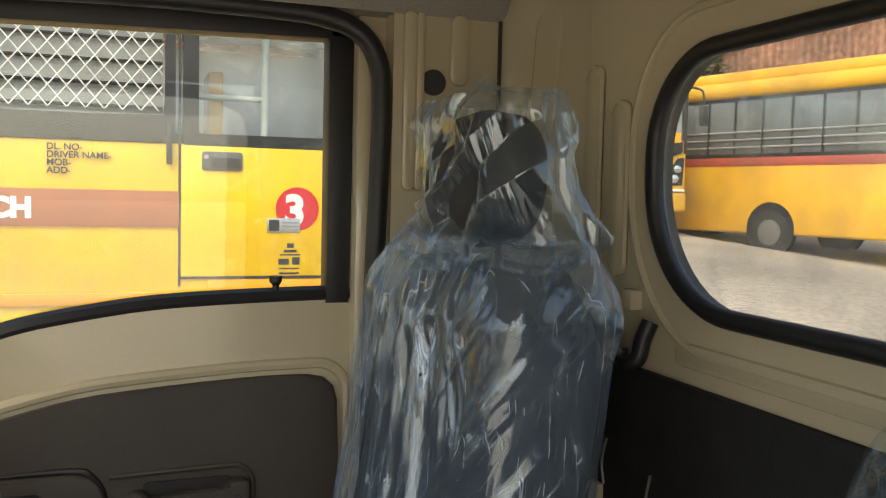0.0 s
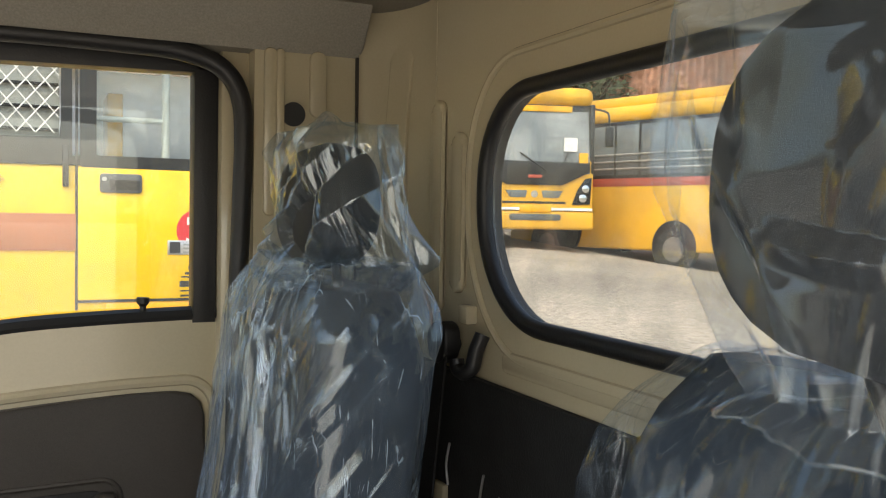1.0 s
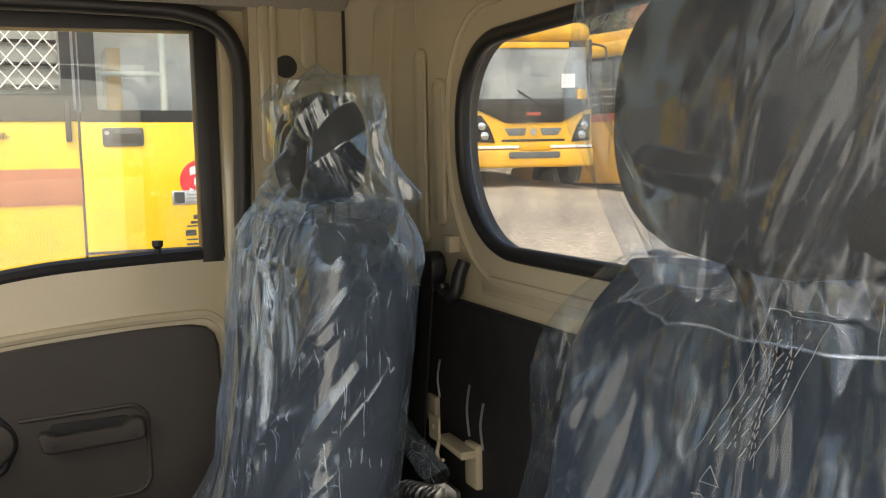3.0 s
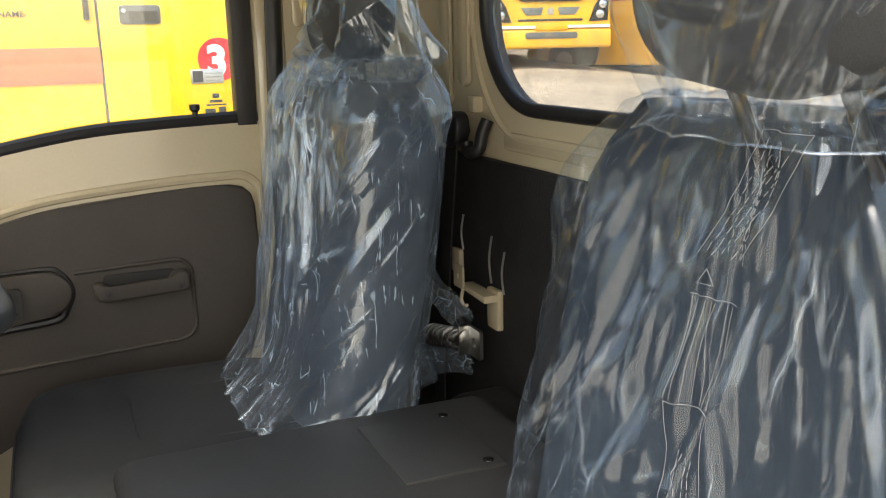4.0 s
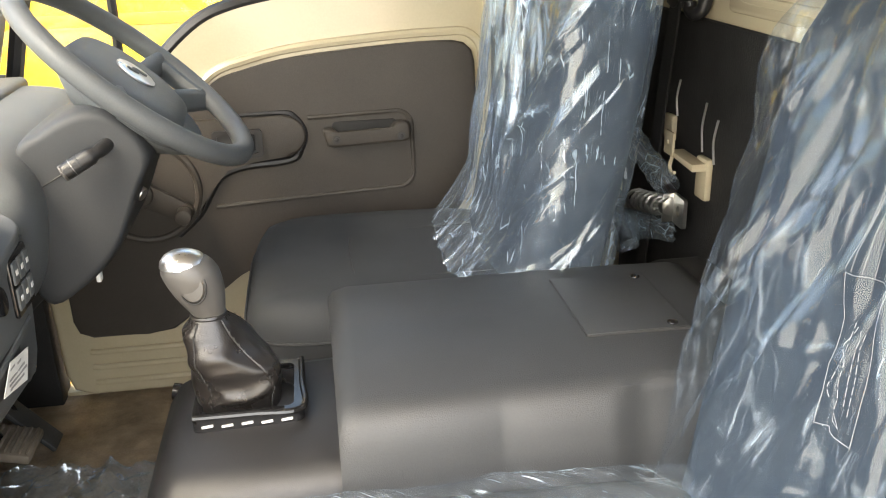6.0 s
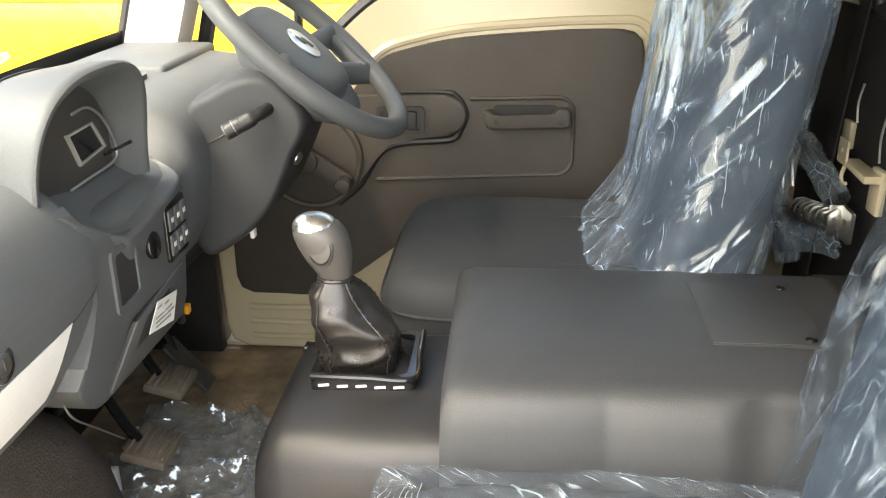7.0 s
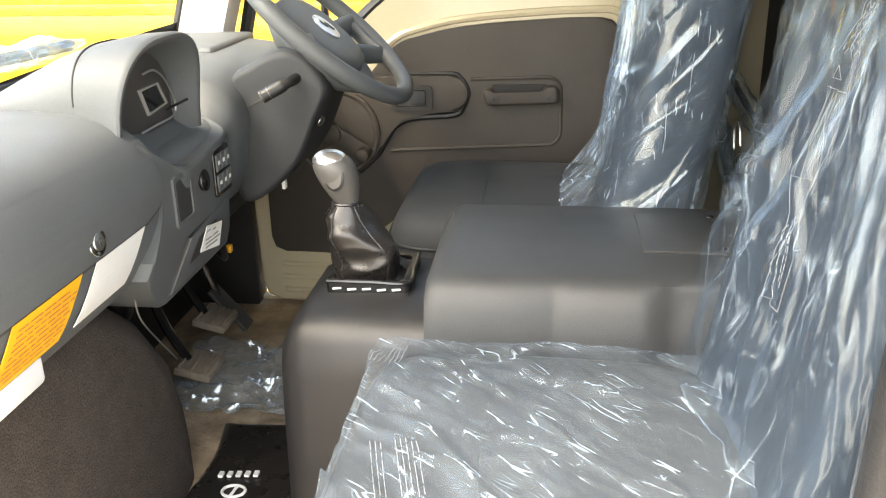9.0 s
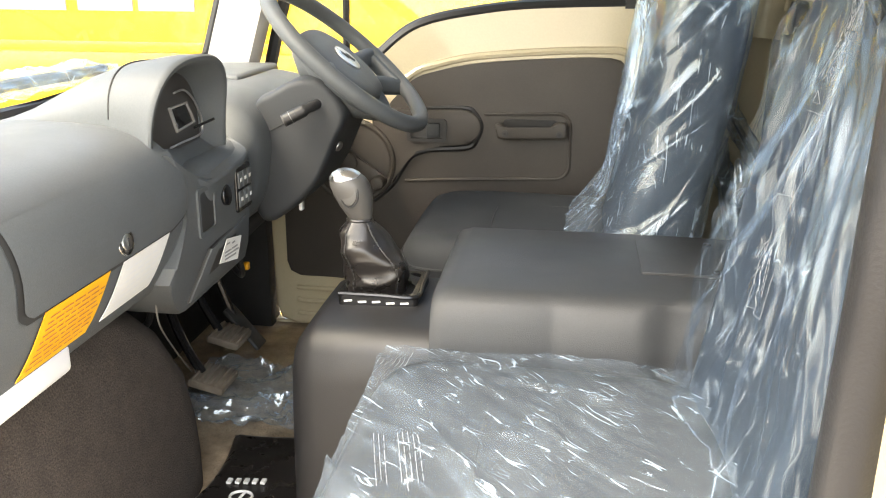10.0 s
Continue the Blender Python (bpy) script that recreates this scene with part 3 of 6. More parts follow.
trim_top = smooth_curve([(p[0], 0, p[1]) for p in ((0.012, 0.897), (-0.106, 0.895), (-0.328, 0.878), (-0.45, 0.853), (-0.51, 0.83), (-0.565, 0.775), (-0.62, 0.71), (-0.70, 0.672), (-0.86, 0.66))], 4)
low = [(-0.885, 0.63), (-0.885, 0.30), (-0.875, 0.27), (-0.845, 0.256), (-0.72, 0.256), (-0.66, 0.262), (-0.58, 0.32), (-0.50, 0.39), (-0.40, 0.44), (-0.02, 0.47), (0.03, 0.52), (0.055, 0.60), (0.066, 0.70), (0.062, 0.85), (0.055, 0.875), (0.038, 0.891)]
part("trim_panel", prism([(v.x, v.z) for v in trim_top] + low, "y", 1.520, 1.537, 0.007, 3), M["trim"], door, "dark vinyl trim panel")
part("pressed_bead", tube([(0.079, 1.534, 0.50), (0.080, 1.534, 0.70)] + [(0.026 + 0.054 * math.cos(a), 1.534, 0.860 + 0.056 * math.sin(a)) for a in [math.pi / 2 * k / 8 for k in range(9)]] + [(v.x, 1.534, v.z + 0.018) for v in trim_top[3:20]], 0.010, 8), M["cream"], door)
for z in (0.215, 0.175, 0.135):
    part("pressed_rib", tube([(-0.86, 1.536, z), (-0.845, 1.531, z), (-0.3, 1.531, z), (-0.28, 1.536, z)], 0.008, 8), M["cream"], door)
# moulded arm panel, latch housing and winder dish
arm = [Vector((-0.314, 0, 0.745)), Vector((-0.215, 0, 0.7475))]
arm += [Vector((-0.119 + 0.035 * math.sin(a), 0, 0.715 + 0.035 * math.cos(a))) for a in [math.pi / 2 * k / 8 for k in range(9)]]
arm += [Vector((-0.119 + 0.036 * math.cos(a), 0, 0.610 - 0.036 * math.sin(a))) for a in [math.pi / 2 * k / 8 for k in range(9)]]
arm += [Vector((-0.33, 0, 0.565)), Vector((-0.531, 0, 0.555))]
part("moulded_line", tube([(v.x, 1.5200, v.z) for v in arm], 0.0050, 8), M["trim"], door)
part("latch_housing", prism([(-0.62, 0.755)] + [(-0.37 + 0.05 * math.sin(a), 0.709 + 0.046 * math.cos(a)) for a in [math.pi * k / 12 for k in range(13)]] + [(-0.44, 0.660), (-0.50, 0.645), (-0.54, 0.60), (-0.56, 0.55), (-0.62, 0.50)], "y", 1.508, 1.524, 0.006, 3), M["trim"], door)
latch = part("latch_bezel", wall_with_hole(rounded(-0.522, -0.415, 0.668, 0.730, 0.008, 4), rounded(-0.512, -0.425, 0.677, 0.721, 0.005, 4), "y", 1.500, 1.512), M["console"], door, "black inner latch bezel")
part("latch_lever", box(-0.470, -0.432, 1.502, 1.512, 0.680, 0.718, 0.004), M["shroud"], latch)
part("latch_back", box(-0.514, -0.423, 1.5075, 1.5105, 0.676, 0.722), M["ink_and_gaps"], latch)
# half-sunk black tube stands in for the shadow in the housing's groove
groove = smooth_curve([(-0.50, 1.5215, 0.757), (-0.373, 1.5215, 0.759), (-0.342, 1.5215, 0.746), (-0.324, 1.5215, 0.711), (-0.335, 1.5215, 0.676), (-0.358, 1.5215, 0.652), (-0.461, 1.5215, 0.643), (-0.512, 1.5215, 0.624), (-0.540, 1.5215, 0.587), (-0.570, 1.5215, 0.540), (-0.621, 1.5215, 0.495)], 5)
part("housing_groove_shade", tube(groove, [0.003 + 0.006 * min(1, k / 8) for k in range(len(groove))], 8), M["rubber"], door)
DC = (-0.676, 0.605)
part("winder_dish", disc((DC[0], 1.516, DC[1]), (0, -1, 0), 0.118, 0.010, 48, 0.004), M["trim"], door)
part("winder_rim", tube([(DC[0] + 0.112 * math.cos(a), 1.508, DC[1] + 0.112 * math.sin(a)) for a in [2 * math.pi * k / 48 for k in range(48)]], 0.009, 8, True), M["trim"], door)
wind = part("winder_hub", disc((-0.687, 1.510, 0.606), (0, -1, 0), 0.030, 0.036, 28, 0.006), M["trim"], door, "dark brown window winder")
A, B = Vector((-0.687, 0.606)), Vector((-0.596, 0.558))
d = math.atan2(B.y - A.y, B.x - A.x)
hull = [(A.x + 0.029 * math.cos(d + a), A.y + 0.029 * math.sin(d + a)) for a in [math.pi / 2 + math.pi * k / 12 for k in range(13)]] + [(B.x + 0.019 * math.cos(d + a), B.y + 0.019 * math.sin(d + a)) for a in [-math.pi / 2 + math.pi * k / 12 for k in range(13)]]
part("winder_arm", prism(hull, "y", 1.484, 1.497, 0.004, 2), M["trim"], wind)
part("winder_knob", disc((-0.596, 1.486, 0.558), (0, -1, 0), 0.018, 0.042, 20, 0.006), M["trim"], wind)
grip = [(-0.283, 0.719), (-0.277, 0.7235), (-0.262, 0.7235), (-0.250, 0.709), (-0.135, 0.7125), (-0.127, 0.727), (-0.115, 0.731), (-0.098, 0.730), (-0.092, 0.722), (-0.091, 0.696), (-0.098, 0.6875), (-0.262, 0.681), (-0.276, 0.687)]
pull = part("pull_handle", prism(grip, "y", 1.487, 1.516, 0.006, 3), M["trim"], door, "dark pull handle held by two screws", smooth=60)
# black slab stands in for the shade in the recess behind the grip
part("pull_recess_shade", prism(rounded(-0.262, -0.118, 0.700, 0.733, 0.010, 4), "y", 1.514, 1.5195, 0.002), M["board"], door)
for xx in (-0.2547, -0.1117):
    part("screw_cup", disc((xx, 1.4868, 0.6995), (0, -1, 0), 0.0088, 0.002, 16), M["ink_and_gaps"], pull)
    part("screw", disc((xx, 1.4852, 0.6995), (0, -1, 0), 0.0045, 0.002, 12, 0.0006), M["console"], pull)
part("lock_knob", tube([(-0.045, 1.545, 1.02), (-0.045, 1.545, 1.052), (-0.045, 1.545, 1.058), (-0.045, 1.545, 1.068)], [0.006, 0.006, 0.011, 0.011], 12), M["rubber"], door, "black lock knob")
# window frame: dark sections round the glass
front = [(-0.93, 0.80), (-0.88, 0.99), (-0.80, 1.23), (-0.70, 1.455)]
part("sill_seal", tube([(v.x, 1.548, v.z + 0.004) for v in SILL[1:]], 0.014, 8, flat=1.2), M["rubber"], door, "black sill seal")
part("rear_frame", prism([(0.040, 1.02), (0.082, 1.02), (0.086, 1.52), (0.040, 1.52)], "y", 1.53, 1.58, 0.006), M["rubber"], door)
part("top_frame", prism([(-0.72, 1.46), (-0.45, 1.468), (-0.1, 1.475), (0.086, 1.478), (0.086, 1.525), (-0.74, 1.505)], "y", 1.53, 1.58, 0.006), M["rubber"], door)
part("front_frame", tube([(x, 1.555, z) for x, z in front], 0.018, 8), M["rubber"], door)
part("vent_divider", tube([(-0.70, 1.56, 0.80), (-0.69, 1.56, 1.46)], 0.010, 8), M["rubber"], door)
gl = part("pane", prism([(v.x, v.z) for v in SILL[::3]] + [(-0.93, 0.80), (-0.70, 1.47), (0.05, 1.49)], "y", 1.562, 1.565), M["glass"], door, "clear window glass")
gl.visible_shadow = False
part("weather_strip", tube(smooth_curve([(0.100, 1.455, 0.15), (0.102, 1.455, 0.60), (0.104, 1.455, 0.98), (0.110, 1.455, 1.20), (0.114, 1.455, 1.36), (0.107, 1.456, 1.43), (0.080, 1.458, 1.474), (0.030, 1.462, 1.497), (-0.06, 1.468, 1.507), (-0.35, 1.475, 1.508), (-0.72, 1.48, 1.49)], 6), 0.0175, 10), M["rubber"], door, "black door opening weatherstrip")

# ---- front: windscreen, pillars, bulkhead ----
for side, y0, y1 in (("right", 1.43, 1.55), ("left", -0.24, -0.12)):
    tagged(part("wall_pillar_" + side, loft([[(-1.06 + 0.31 * (z - 0.84), y0, z), (-0.95 + 0.31 * (z - 0.84), y0 + 0.02, z), (-0.95 + 0.31 * (z - 0.84), y1, z), (-1.08 + 0.31 * (z - 0.84), y1, z)] for z in (0.70, 1.1, 1.62)]), M["pillar"]),
           "pale grey front pillar trim beside the windscreen", "pillar", kind="structure")
tagged(part("wall_front", box(-1.18, -1.13, -0.24, 1.60, 0.03, 0.80, 0.005), M["board"]), "black sound-deadened front bulkhead under the dashboard", "wall", kind="structure")
tagged(part("wall_cowl_side", box(-1.16, -0.94, 1.52, 1.60, 0.03, 0.86, 0.005), M["board"]), "black lined side of the footwell", "wall", kind="structure")
tagged(part("wall_left_rear", prism([(0.155, 0.03), (0.46, 0.03), (0.46, 1.62), (0.155, 1.62)], "y", YP - 0.06, YP), M["cream"]), "cream painted pillar behind the passenger's door opening", "wall", kind="structure")
tagged(part("trim_door_seal", tube(smooth_curve([(0.132, YP + 0.012, 0.10), (0.140, YP + 0.012, 0.6), (0.150, YP + 0.012, 1.0), (0.150, YP + 0.012, 1.2), (0.145, YP + 0.02, 1.45), (0.07, YP + 0.03, 1.53), (-0.1, YP + 0.04, 1.56), (-0.75, YP + 0.04, 1.56)], 6), 0.026, 10), M["rubber"]),
       "thick dark rubber seal round the passenger's door opening", "seal", kind="structure")
screen = thing("window_2", (-1.1, 0.65, 0.84), "large clear windscreen with black edge", "window", kind="structure")


def screen_pt(u, v):
    y = -0.16 + 1.64 * u
    k = 1 - ((u - 0.5) * 2) ** 2
    return Vector((-1.07 - 0.10 * k + 0.31 * 0.74 * v + 0.02 * k * v, y, 0.83 + 0.74 * v))


ws = part("pane", surface(screen_pt, 24, 6), M["glass"], screen)
ws.visible_shadow = False
part("window_seal", tube([screen_pt(k / 30, 0.0) + Vector((0.01, 0, 0.012)) for k in range(31)], 0.016, 8), M["rubber"], screen)
part("black_border", loft([[screen_pt(u, v0) + Vector((0.006, 0, 0)), screen_pt(u, v1) + Vector((0.006, 0, 0))] for u, v0, v1 in [(k / 24, 0.0, 0.035 + 0.16 * max(0, k / 24 - 0.55) ** 1.1) for k in range(25)]], closed=False), M["bus_black"], screen)
part("black_border", tube([screen_pt(0.985, v / 12) + Vector((0.004, 0, 0)) for v in range(13)], 0.018, 8), M["rubber"], screen)
tagged(part("wall_header", box(-0.96, -0.82, -0.24, 1.55, 1.53, 1.66, 0.01), M["roof"]), "grey trim above the windscreen", "wall", kind="structure")
cowl = tagged(part("cowl_panel", surface(lambda u, v: screen_pt(u, 0) + Vector((-0.02 - 0.14 * v, 0, -0.02 - 0.06 * v * v)), 24, 6, 0.01), M["yellow"]),
              "yellow painted cowl outside the windscreen", "cowl")


def wrap_pt(u, v):
    a = 2 * math.pi * v
    y = 0.30 + 0.95 * u
    base = screen_pt((y + 0.16) / 1.64, 0)
    r = 0.026 + 0.010 * fbm((y, math.cos(a), math.sin(a)), 0.12) + 0.01 * noise.noise(Vector((y * 30, a * 2, 0)))
    r *= min(1, 6 * u, 6 * (1 - u)) ** 0.5 if 0 < u < 1 else 0
    return base + Vector((-0.085 + math.cos(a) * r * 1.5, 0, 0.050 + math.sin(a) * r))


wiper = thing("wiper", (-1.2, 0.75, 0.85), "black wiper wrapped in crumpled clear polythene outside the windscreen", "wiper")
part("wiper_arm", tube([screen_pt((y + 0.16) / 1.64, 0) + Vector((-0.085, 0, 0.048)) for y in (0.33, 0.6, 0.9, 1.2)], 0.014, 8), M["bus_black"], wiper)
part("wrapping", surface(wrap_pt, 90, 16), M["film_floor"], wiper, "crumpled clear polythene", smooth=30)

# ---- seats ----


def superloop(cx, cy, z, hx, hy, n=40, p=3.2):
    out = []
    for k in range(n):
        a = 2 * math.pi * k / n
        c, s = math.cos(a), math.sin(a)
        out.append((cx + hx * math.copysign(abs(c) ** (2 / p), c), cy + hy * math.copysign(abs(s) ** (2 / p), s), z))
    return out


def back_at(z):
    """Middle x of a seat's back at a height."""
    return 0.085 + 0.13 * (z - 0.55) + 0.02 * math.sin((z - 0.55) * 4)


def back_at_passenger(z):
    return 0.165 + 0.18 * (z - 0.60)


def seat(yc, label, mid=back_at, x0=-0.46, hw=0.245, depth=0.072, head=(0.0, 0.142, 1.135, 1.33), rise=1.0, back=0.09):
    s = thing("seat", (-0.15, yc, FLOOR), label, "seat", "seats of the cab")
    # cushion: domed, with raised side bolsters
    xm, hx = (x0 + back) / 2, (back - x0) / 2
    rings = []
    for z, k in ((0.26, 0.92), (0.29, 0.98), (0.38, 1.0), (0.45, 1.0), (0.482, 0.985), (0.503, 0.955), (0.516, 0.91), (0.523, 0.84), (0.526, 0.72), (0.527, 0.55), (0.527, 0.35), (0.527, 0.12)):
        z = 0.26 + (z - 0.26) * rise
        lift = min(1, max(0, (k * -1 + 1) / 0.1)) if z > 0.26 + 0.22 * rise else 0
        rings.append([(x, y, zz + lift * (0.014 * min(1, (abs(y - yc) / 0.19) ** 4) - 0.006 * min(1, max(0, (x - xm) / hx + 0.2)))) for x, y, zz in superloop(xm, yc, z, hx * k, 0.262 * k, 56, 5.5)])
    up = 0.267 * (rise - 1)
    cu = part("cushion", loft(rings), M["fabric"], s, smooth=60)
    for sg in (-1, 1):
        part("seam", tube(smooth_curve([(x0 + 0.075, yc + sg * 0.165, 0.5285 + up), (x0 + 0.16, yc + sg * 0.128, 0.5275 + up), (0.0, yc + sg * 0.125, 0.5265 + up)], 6), 0.0012, 6), M["ink_and_gaps"], cu)
    part("seam", tube(smooth_curve([(x0 + 0.20, yc - 0.128, 0.5275 + up), (x0 + 0.195, yc, 0.5265 + up), (x0 + 0.20, yc + 0.128, 0.5275 + up)], 6), 0.0012, 6), M["ink_and_gaps"], cu)
    part("piping", tube([(x, y, 0.483 + up * 0.86) for x, y, _ in superloop(xm, yc, 0, hx * 0.990, 0.2595, 64, 5.5)], 0.0026, 6, True), M["vinyl"], cu)
    part("seat_base", box(-0.36, 0.02, yc - 0.2, yc + 0.2, FLOOR, 0.27, 0.015), M["board"], s)
    rings = []
    for k in range(15):
        z = 0.50 + 0.622 * k / 14
        e = min(1, (1.137 - z) / 0.11)
        w = hw * (0.93 + 0.07 * math.sin((z - 0.5) * 4)) * (0.70 + 0.30 * math.sin(e * math.pi / 2))
        rings.append([(x + (0.05 * (1 - ((y - yc) / w) ** 2) if x < mid(z) and mid is not back_at else 0), y, z) for x, y, z in superloop(mid(z), yc, z, depth * (0.55 + 0.45 * e), w, 44, 3.6)])
    part("backrest", loft(rings), M["fabric_blue"], s, smooth=60)
    hy0, hw0, hz0, hz1 = head
    hx0 = mid(1.1) + (-0.012 if mid is back_at else -0.062)
    rings = []
    for k in range(17):
        t = -1 + 2 * k / 16
        e = (1 - abs(t) ** 2.6) ** (1 / 2.6) if abs(t) < 1 else 0.10
        z = (hz0 + hz1) / 2 + (hz1 - hz0) / 2 * t
        rings.append(superloop(hx0 + 0.04 * (z - hz0), yc + hy0, z, 0.058 * max(e, 0.12), hw0 * max(e, 0.12), 40, 3.0))
    part("headrest", loft(rings), M["fabric"], s, smooth=60)
    for d in (-0.06, 0.06):
        part("headrest_post", tube([(mid(1.09), yc + hy0 + d, 1.05), (hx0, yc + hy0 + d, 1.16)], 0.007, 10), M["rubber"], s)
    return s


YS, YQ = 1.135, 0.215  # middles of the driver's and the passenger's seat
seat(YS, "dark charcoal driver's seat still in its plastic wrapping", x0=-0.448, rise=1.14, hw=0.262, depth=0.088, head=(-0.010, 0.130, 1.145, 1.328))
seat(YQ, "dark charcoal passenger seat still in its plastic wrapping", back_at_passenger, -0.385, 0.250, 0.062, (-0.055, 0.165, 1.135, 1.365), 0.92, 0.16)


def back_cover(yc, hy, hx, z0, z1, D, A, mid, p=3.2, skirt=0.0, shoulder=0.66, dish=0.0):
    """f(u, v) of a loose polythene bag over a seat back, pinched into long folds."""
    def f(u, v):
        a = angle_at(A, u)
        c, s = math.cos(a), math.sin(a)
        z = z0 + (z1 - z0) * min(v / 0.93, 1)
        e = max(0, min(1, (z1 + 0.01 - z) / 0.10))
        w = hy * (shoulder + (1 - shoulder) * math.sin(e * math.pi / 2))
        d = hx * (0.45 + 0.55 * e ** 0.5)
        x = d * math.copysign(abs(c) ** (2 / p), c)
        y = w * math.copysign(abs(s) ** (2 / p), s)
        if v > 0.93:
            k = (1 - v) / 0.07
            x, y = x * k, y * k
        fold = look_up(D, u, v / 0.93) * (1 if v < 0.93 else (1 - v) / 0.07)
        n = Vector((x / max(1e-4, d) ** 2, y / max(1e-4, w) ** 2))
        n = n.normalized() if n.length > 1e-6 else Vector((0, 0))
        if c < 0:
            x += dish * max(0, 1 - (y / w) ** 2) * e ** 0.5 * (1 if v < 0.93 else (1 - v) / 0.07)
        low = max(0, (z0 + 0.13 - z) / 0.13)
        x -= skirt * low ** 2 * max(0, -c)
        hem = 0.018 * noise.noise(Vector((u * 30, yc, 0))) * max(0, 1 - v / 0.08)
        top = 0.012 * noise.noise(Vector((y * 25, x * 25, yc))) * (v > 0.90)
        return Vector((mid(z) + x + n.x * fold - 0.008, yc + y + n.y * fold, z + hem + top))
    return f


def head_bag(table, centre, along, D, A, nub=None):
    """f(u, v) of a loose square bag pulled over a headrest; table rows: height, shift along a level line, half sizes x and y, squareness."""
    Z, C, HX, HY, PP = (np.array(q) for q in zip(*table))

    def f(u, v):
        a = angle_at(A, u)
        c, s = math.cos(a), math.sin(a)
        t = min(v / 0.88, 1)
        z = float(Z[0] + (Z[-1] - Z[0]) * t)
        k = 1.0 if v < 0.88 else (1 - v) / 0.12
        p = float(np.interp(z, Z, PP))
        x = float(np.interp(z, Z, HX)) * math.copysign(abs(c) ** (2 / p), c) * k
        y = float(np.interp(z, Z, HY)) * math.copysign(abs(s) ** (2 / p), s) * k
        sh = float(np.interp(z, Z, C))
        fold = look_up(D, u, t) * k
        n = Vector((x * 2.5, y)).normalized() if abs(x) + abs(y) > 1e-6 else Vector((0, 0))
        lift = (0.020 * crumple(x * 9, y * 9 + centre[1], 3.0) - 0.006) * (1 - k) ** 0.5 if k < 1 else 0
        if nub and k < 1:
            lift += 0.024 * math.exp(-(((y - nub[1]) / 0.020) ** 2 + ((x - nub[0]) / 0.020) ** 2))
        hem = 0.012 * noise.noise(Vector((u * 14, centre[1], 0))) * max(0, 1 - v / 0.1)
        return Vector((centre[0] + along[0] * sh + x + n.x * fold, centre[1] + along[1] * sh + y + n.y * fold, z + hem + lift))
    return f


def on_front(f, y, z, z0, z1, lift=0.004):
    """The place on a cover's front at a given y and height."""
    v = 0.93 * (z - z0) / (z1 - z0)
    lo, hi = 0.27, 0.73
    for _ in range(24):
        m = (lo + hi) / 2
        if f(m, v).y > y:
            lo = m
        else:
            hi = m
    return f((lo + hi) / 2, v) + Vector((-lift, 0, 0))


r = random.Random(11)
BACK_AT, BACK_SPAN = even_angles(0.095, 0.265, 4.0)
HEAD_AT, HEAD_SPAN = even_angles(0.08, 0.185, 3.4)
BC, HC = BACK_SPAN / 2, HEAD_SPAN / 2  # the middle of the front
driver_folds = fan(r, 46, BC - 0.05, 1.16, 0.16, 0.23, (0.50, 0.80), (0.004, 0.010), (0.4, 0.9))
driver_folds += fan(r, 40, BC - 0.03, 1.16, 0.20, 0.26, (0.85, 1.06), (0.004, 0.007), (0.5, 1.0))
driver_folds += scattered(r, 12, (BC + 0.15, BC + 0.40), (0.56, 1.05), (57, 8), (0.14, 0.42), (0.004, 0.008), (0.35, 0.7))
driver_folds += [(BC + 0.10, 0.80, BC + 0.22, 0.90, 0.012, 0.009, 0.02), (BC + 0.08, 0.74, BC + 0.25, 0.88, 0.012, 0.009, -0.02)]
LEFT, FLANK = (BC - 0.40, BC + 0.17), (BC + 0.15, BC + 0.48)
driver_creases = [(88, 0.018, 0.42, 1, *LEFT), (93, 0.012, 0.20, 2, *LEFT), (84, 0.034, 0.34, 3, *LEFT), (98, 0.026, 0.26, 5, *LEFT), (58, 0.075, 0.17, 4, *FLANK), (52, 0.035, 0.12, 7, *FLANK), (74, 0.12, 0.15, 8, *FLANK), (35, 0.16, 0.12, 6)]
passenger_creases = [(85, 0.060, 0.26, 11), (97, 0.030, 0.20, 12), (62, 0.12, 0.26, 13), (112, 0.15, 0.24, 14), (38, 0.18, 0.18, 15), (80, 0.020, 0.22, 16)]
head_creases = [(95, 0.060, 0.60, 21), (68, 0.085, 0.50, 22), (118, 0.095, 0.50, 23), (30, 0.12, 0.38, 24), (92, 0.026, 0.30, 25)]
calm_creases = [(80, 0.055, 0.45, 31), (62, 0.08, 0.40, 32), (108, 0.10, 0.35, 33), (28, 0.16, 0.25, 34), (75, 0.024, 0.28, 35)]
passenger_folds = fan(r, 44, BC + 0.02, 1.13, 0.20, 0.33, (0.50, 0.85), (0.004, 0.010), (0.5, 1.0))
passenger_folds += scattered(r, 24, (BC - 0.34, BC + 0.05), (0.54, 1.05), (84, 8), (0.08, 0.30), (0.005, 0.010), (0.5, 1.0))
passenger_folds += scattered(r, 30, (0.0, BACK_SPAN), (0.53, 1.13), (60, 60), (0.03, 0.09), (0.005, 0.010), (0.25, 0.6))
head_folds = scattered(r, 14, (0.0, HEAD_SPAN), (1.11, 1.33), (95, 25), (0.05, 0.14), (0.006, 0.014), (0.4, 0.9))
calm_folds = scattered(r, 16, (0.0, HEAD_SPAN), (1.11, 1.35), (75, 25), (0.05, 0.16), (0.006, 0.014), (0.4, 0.8))
covers = {}
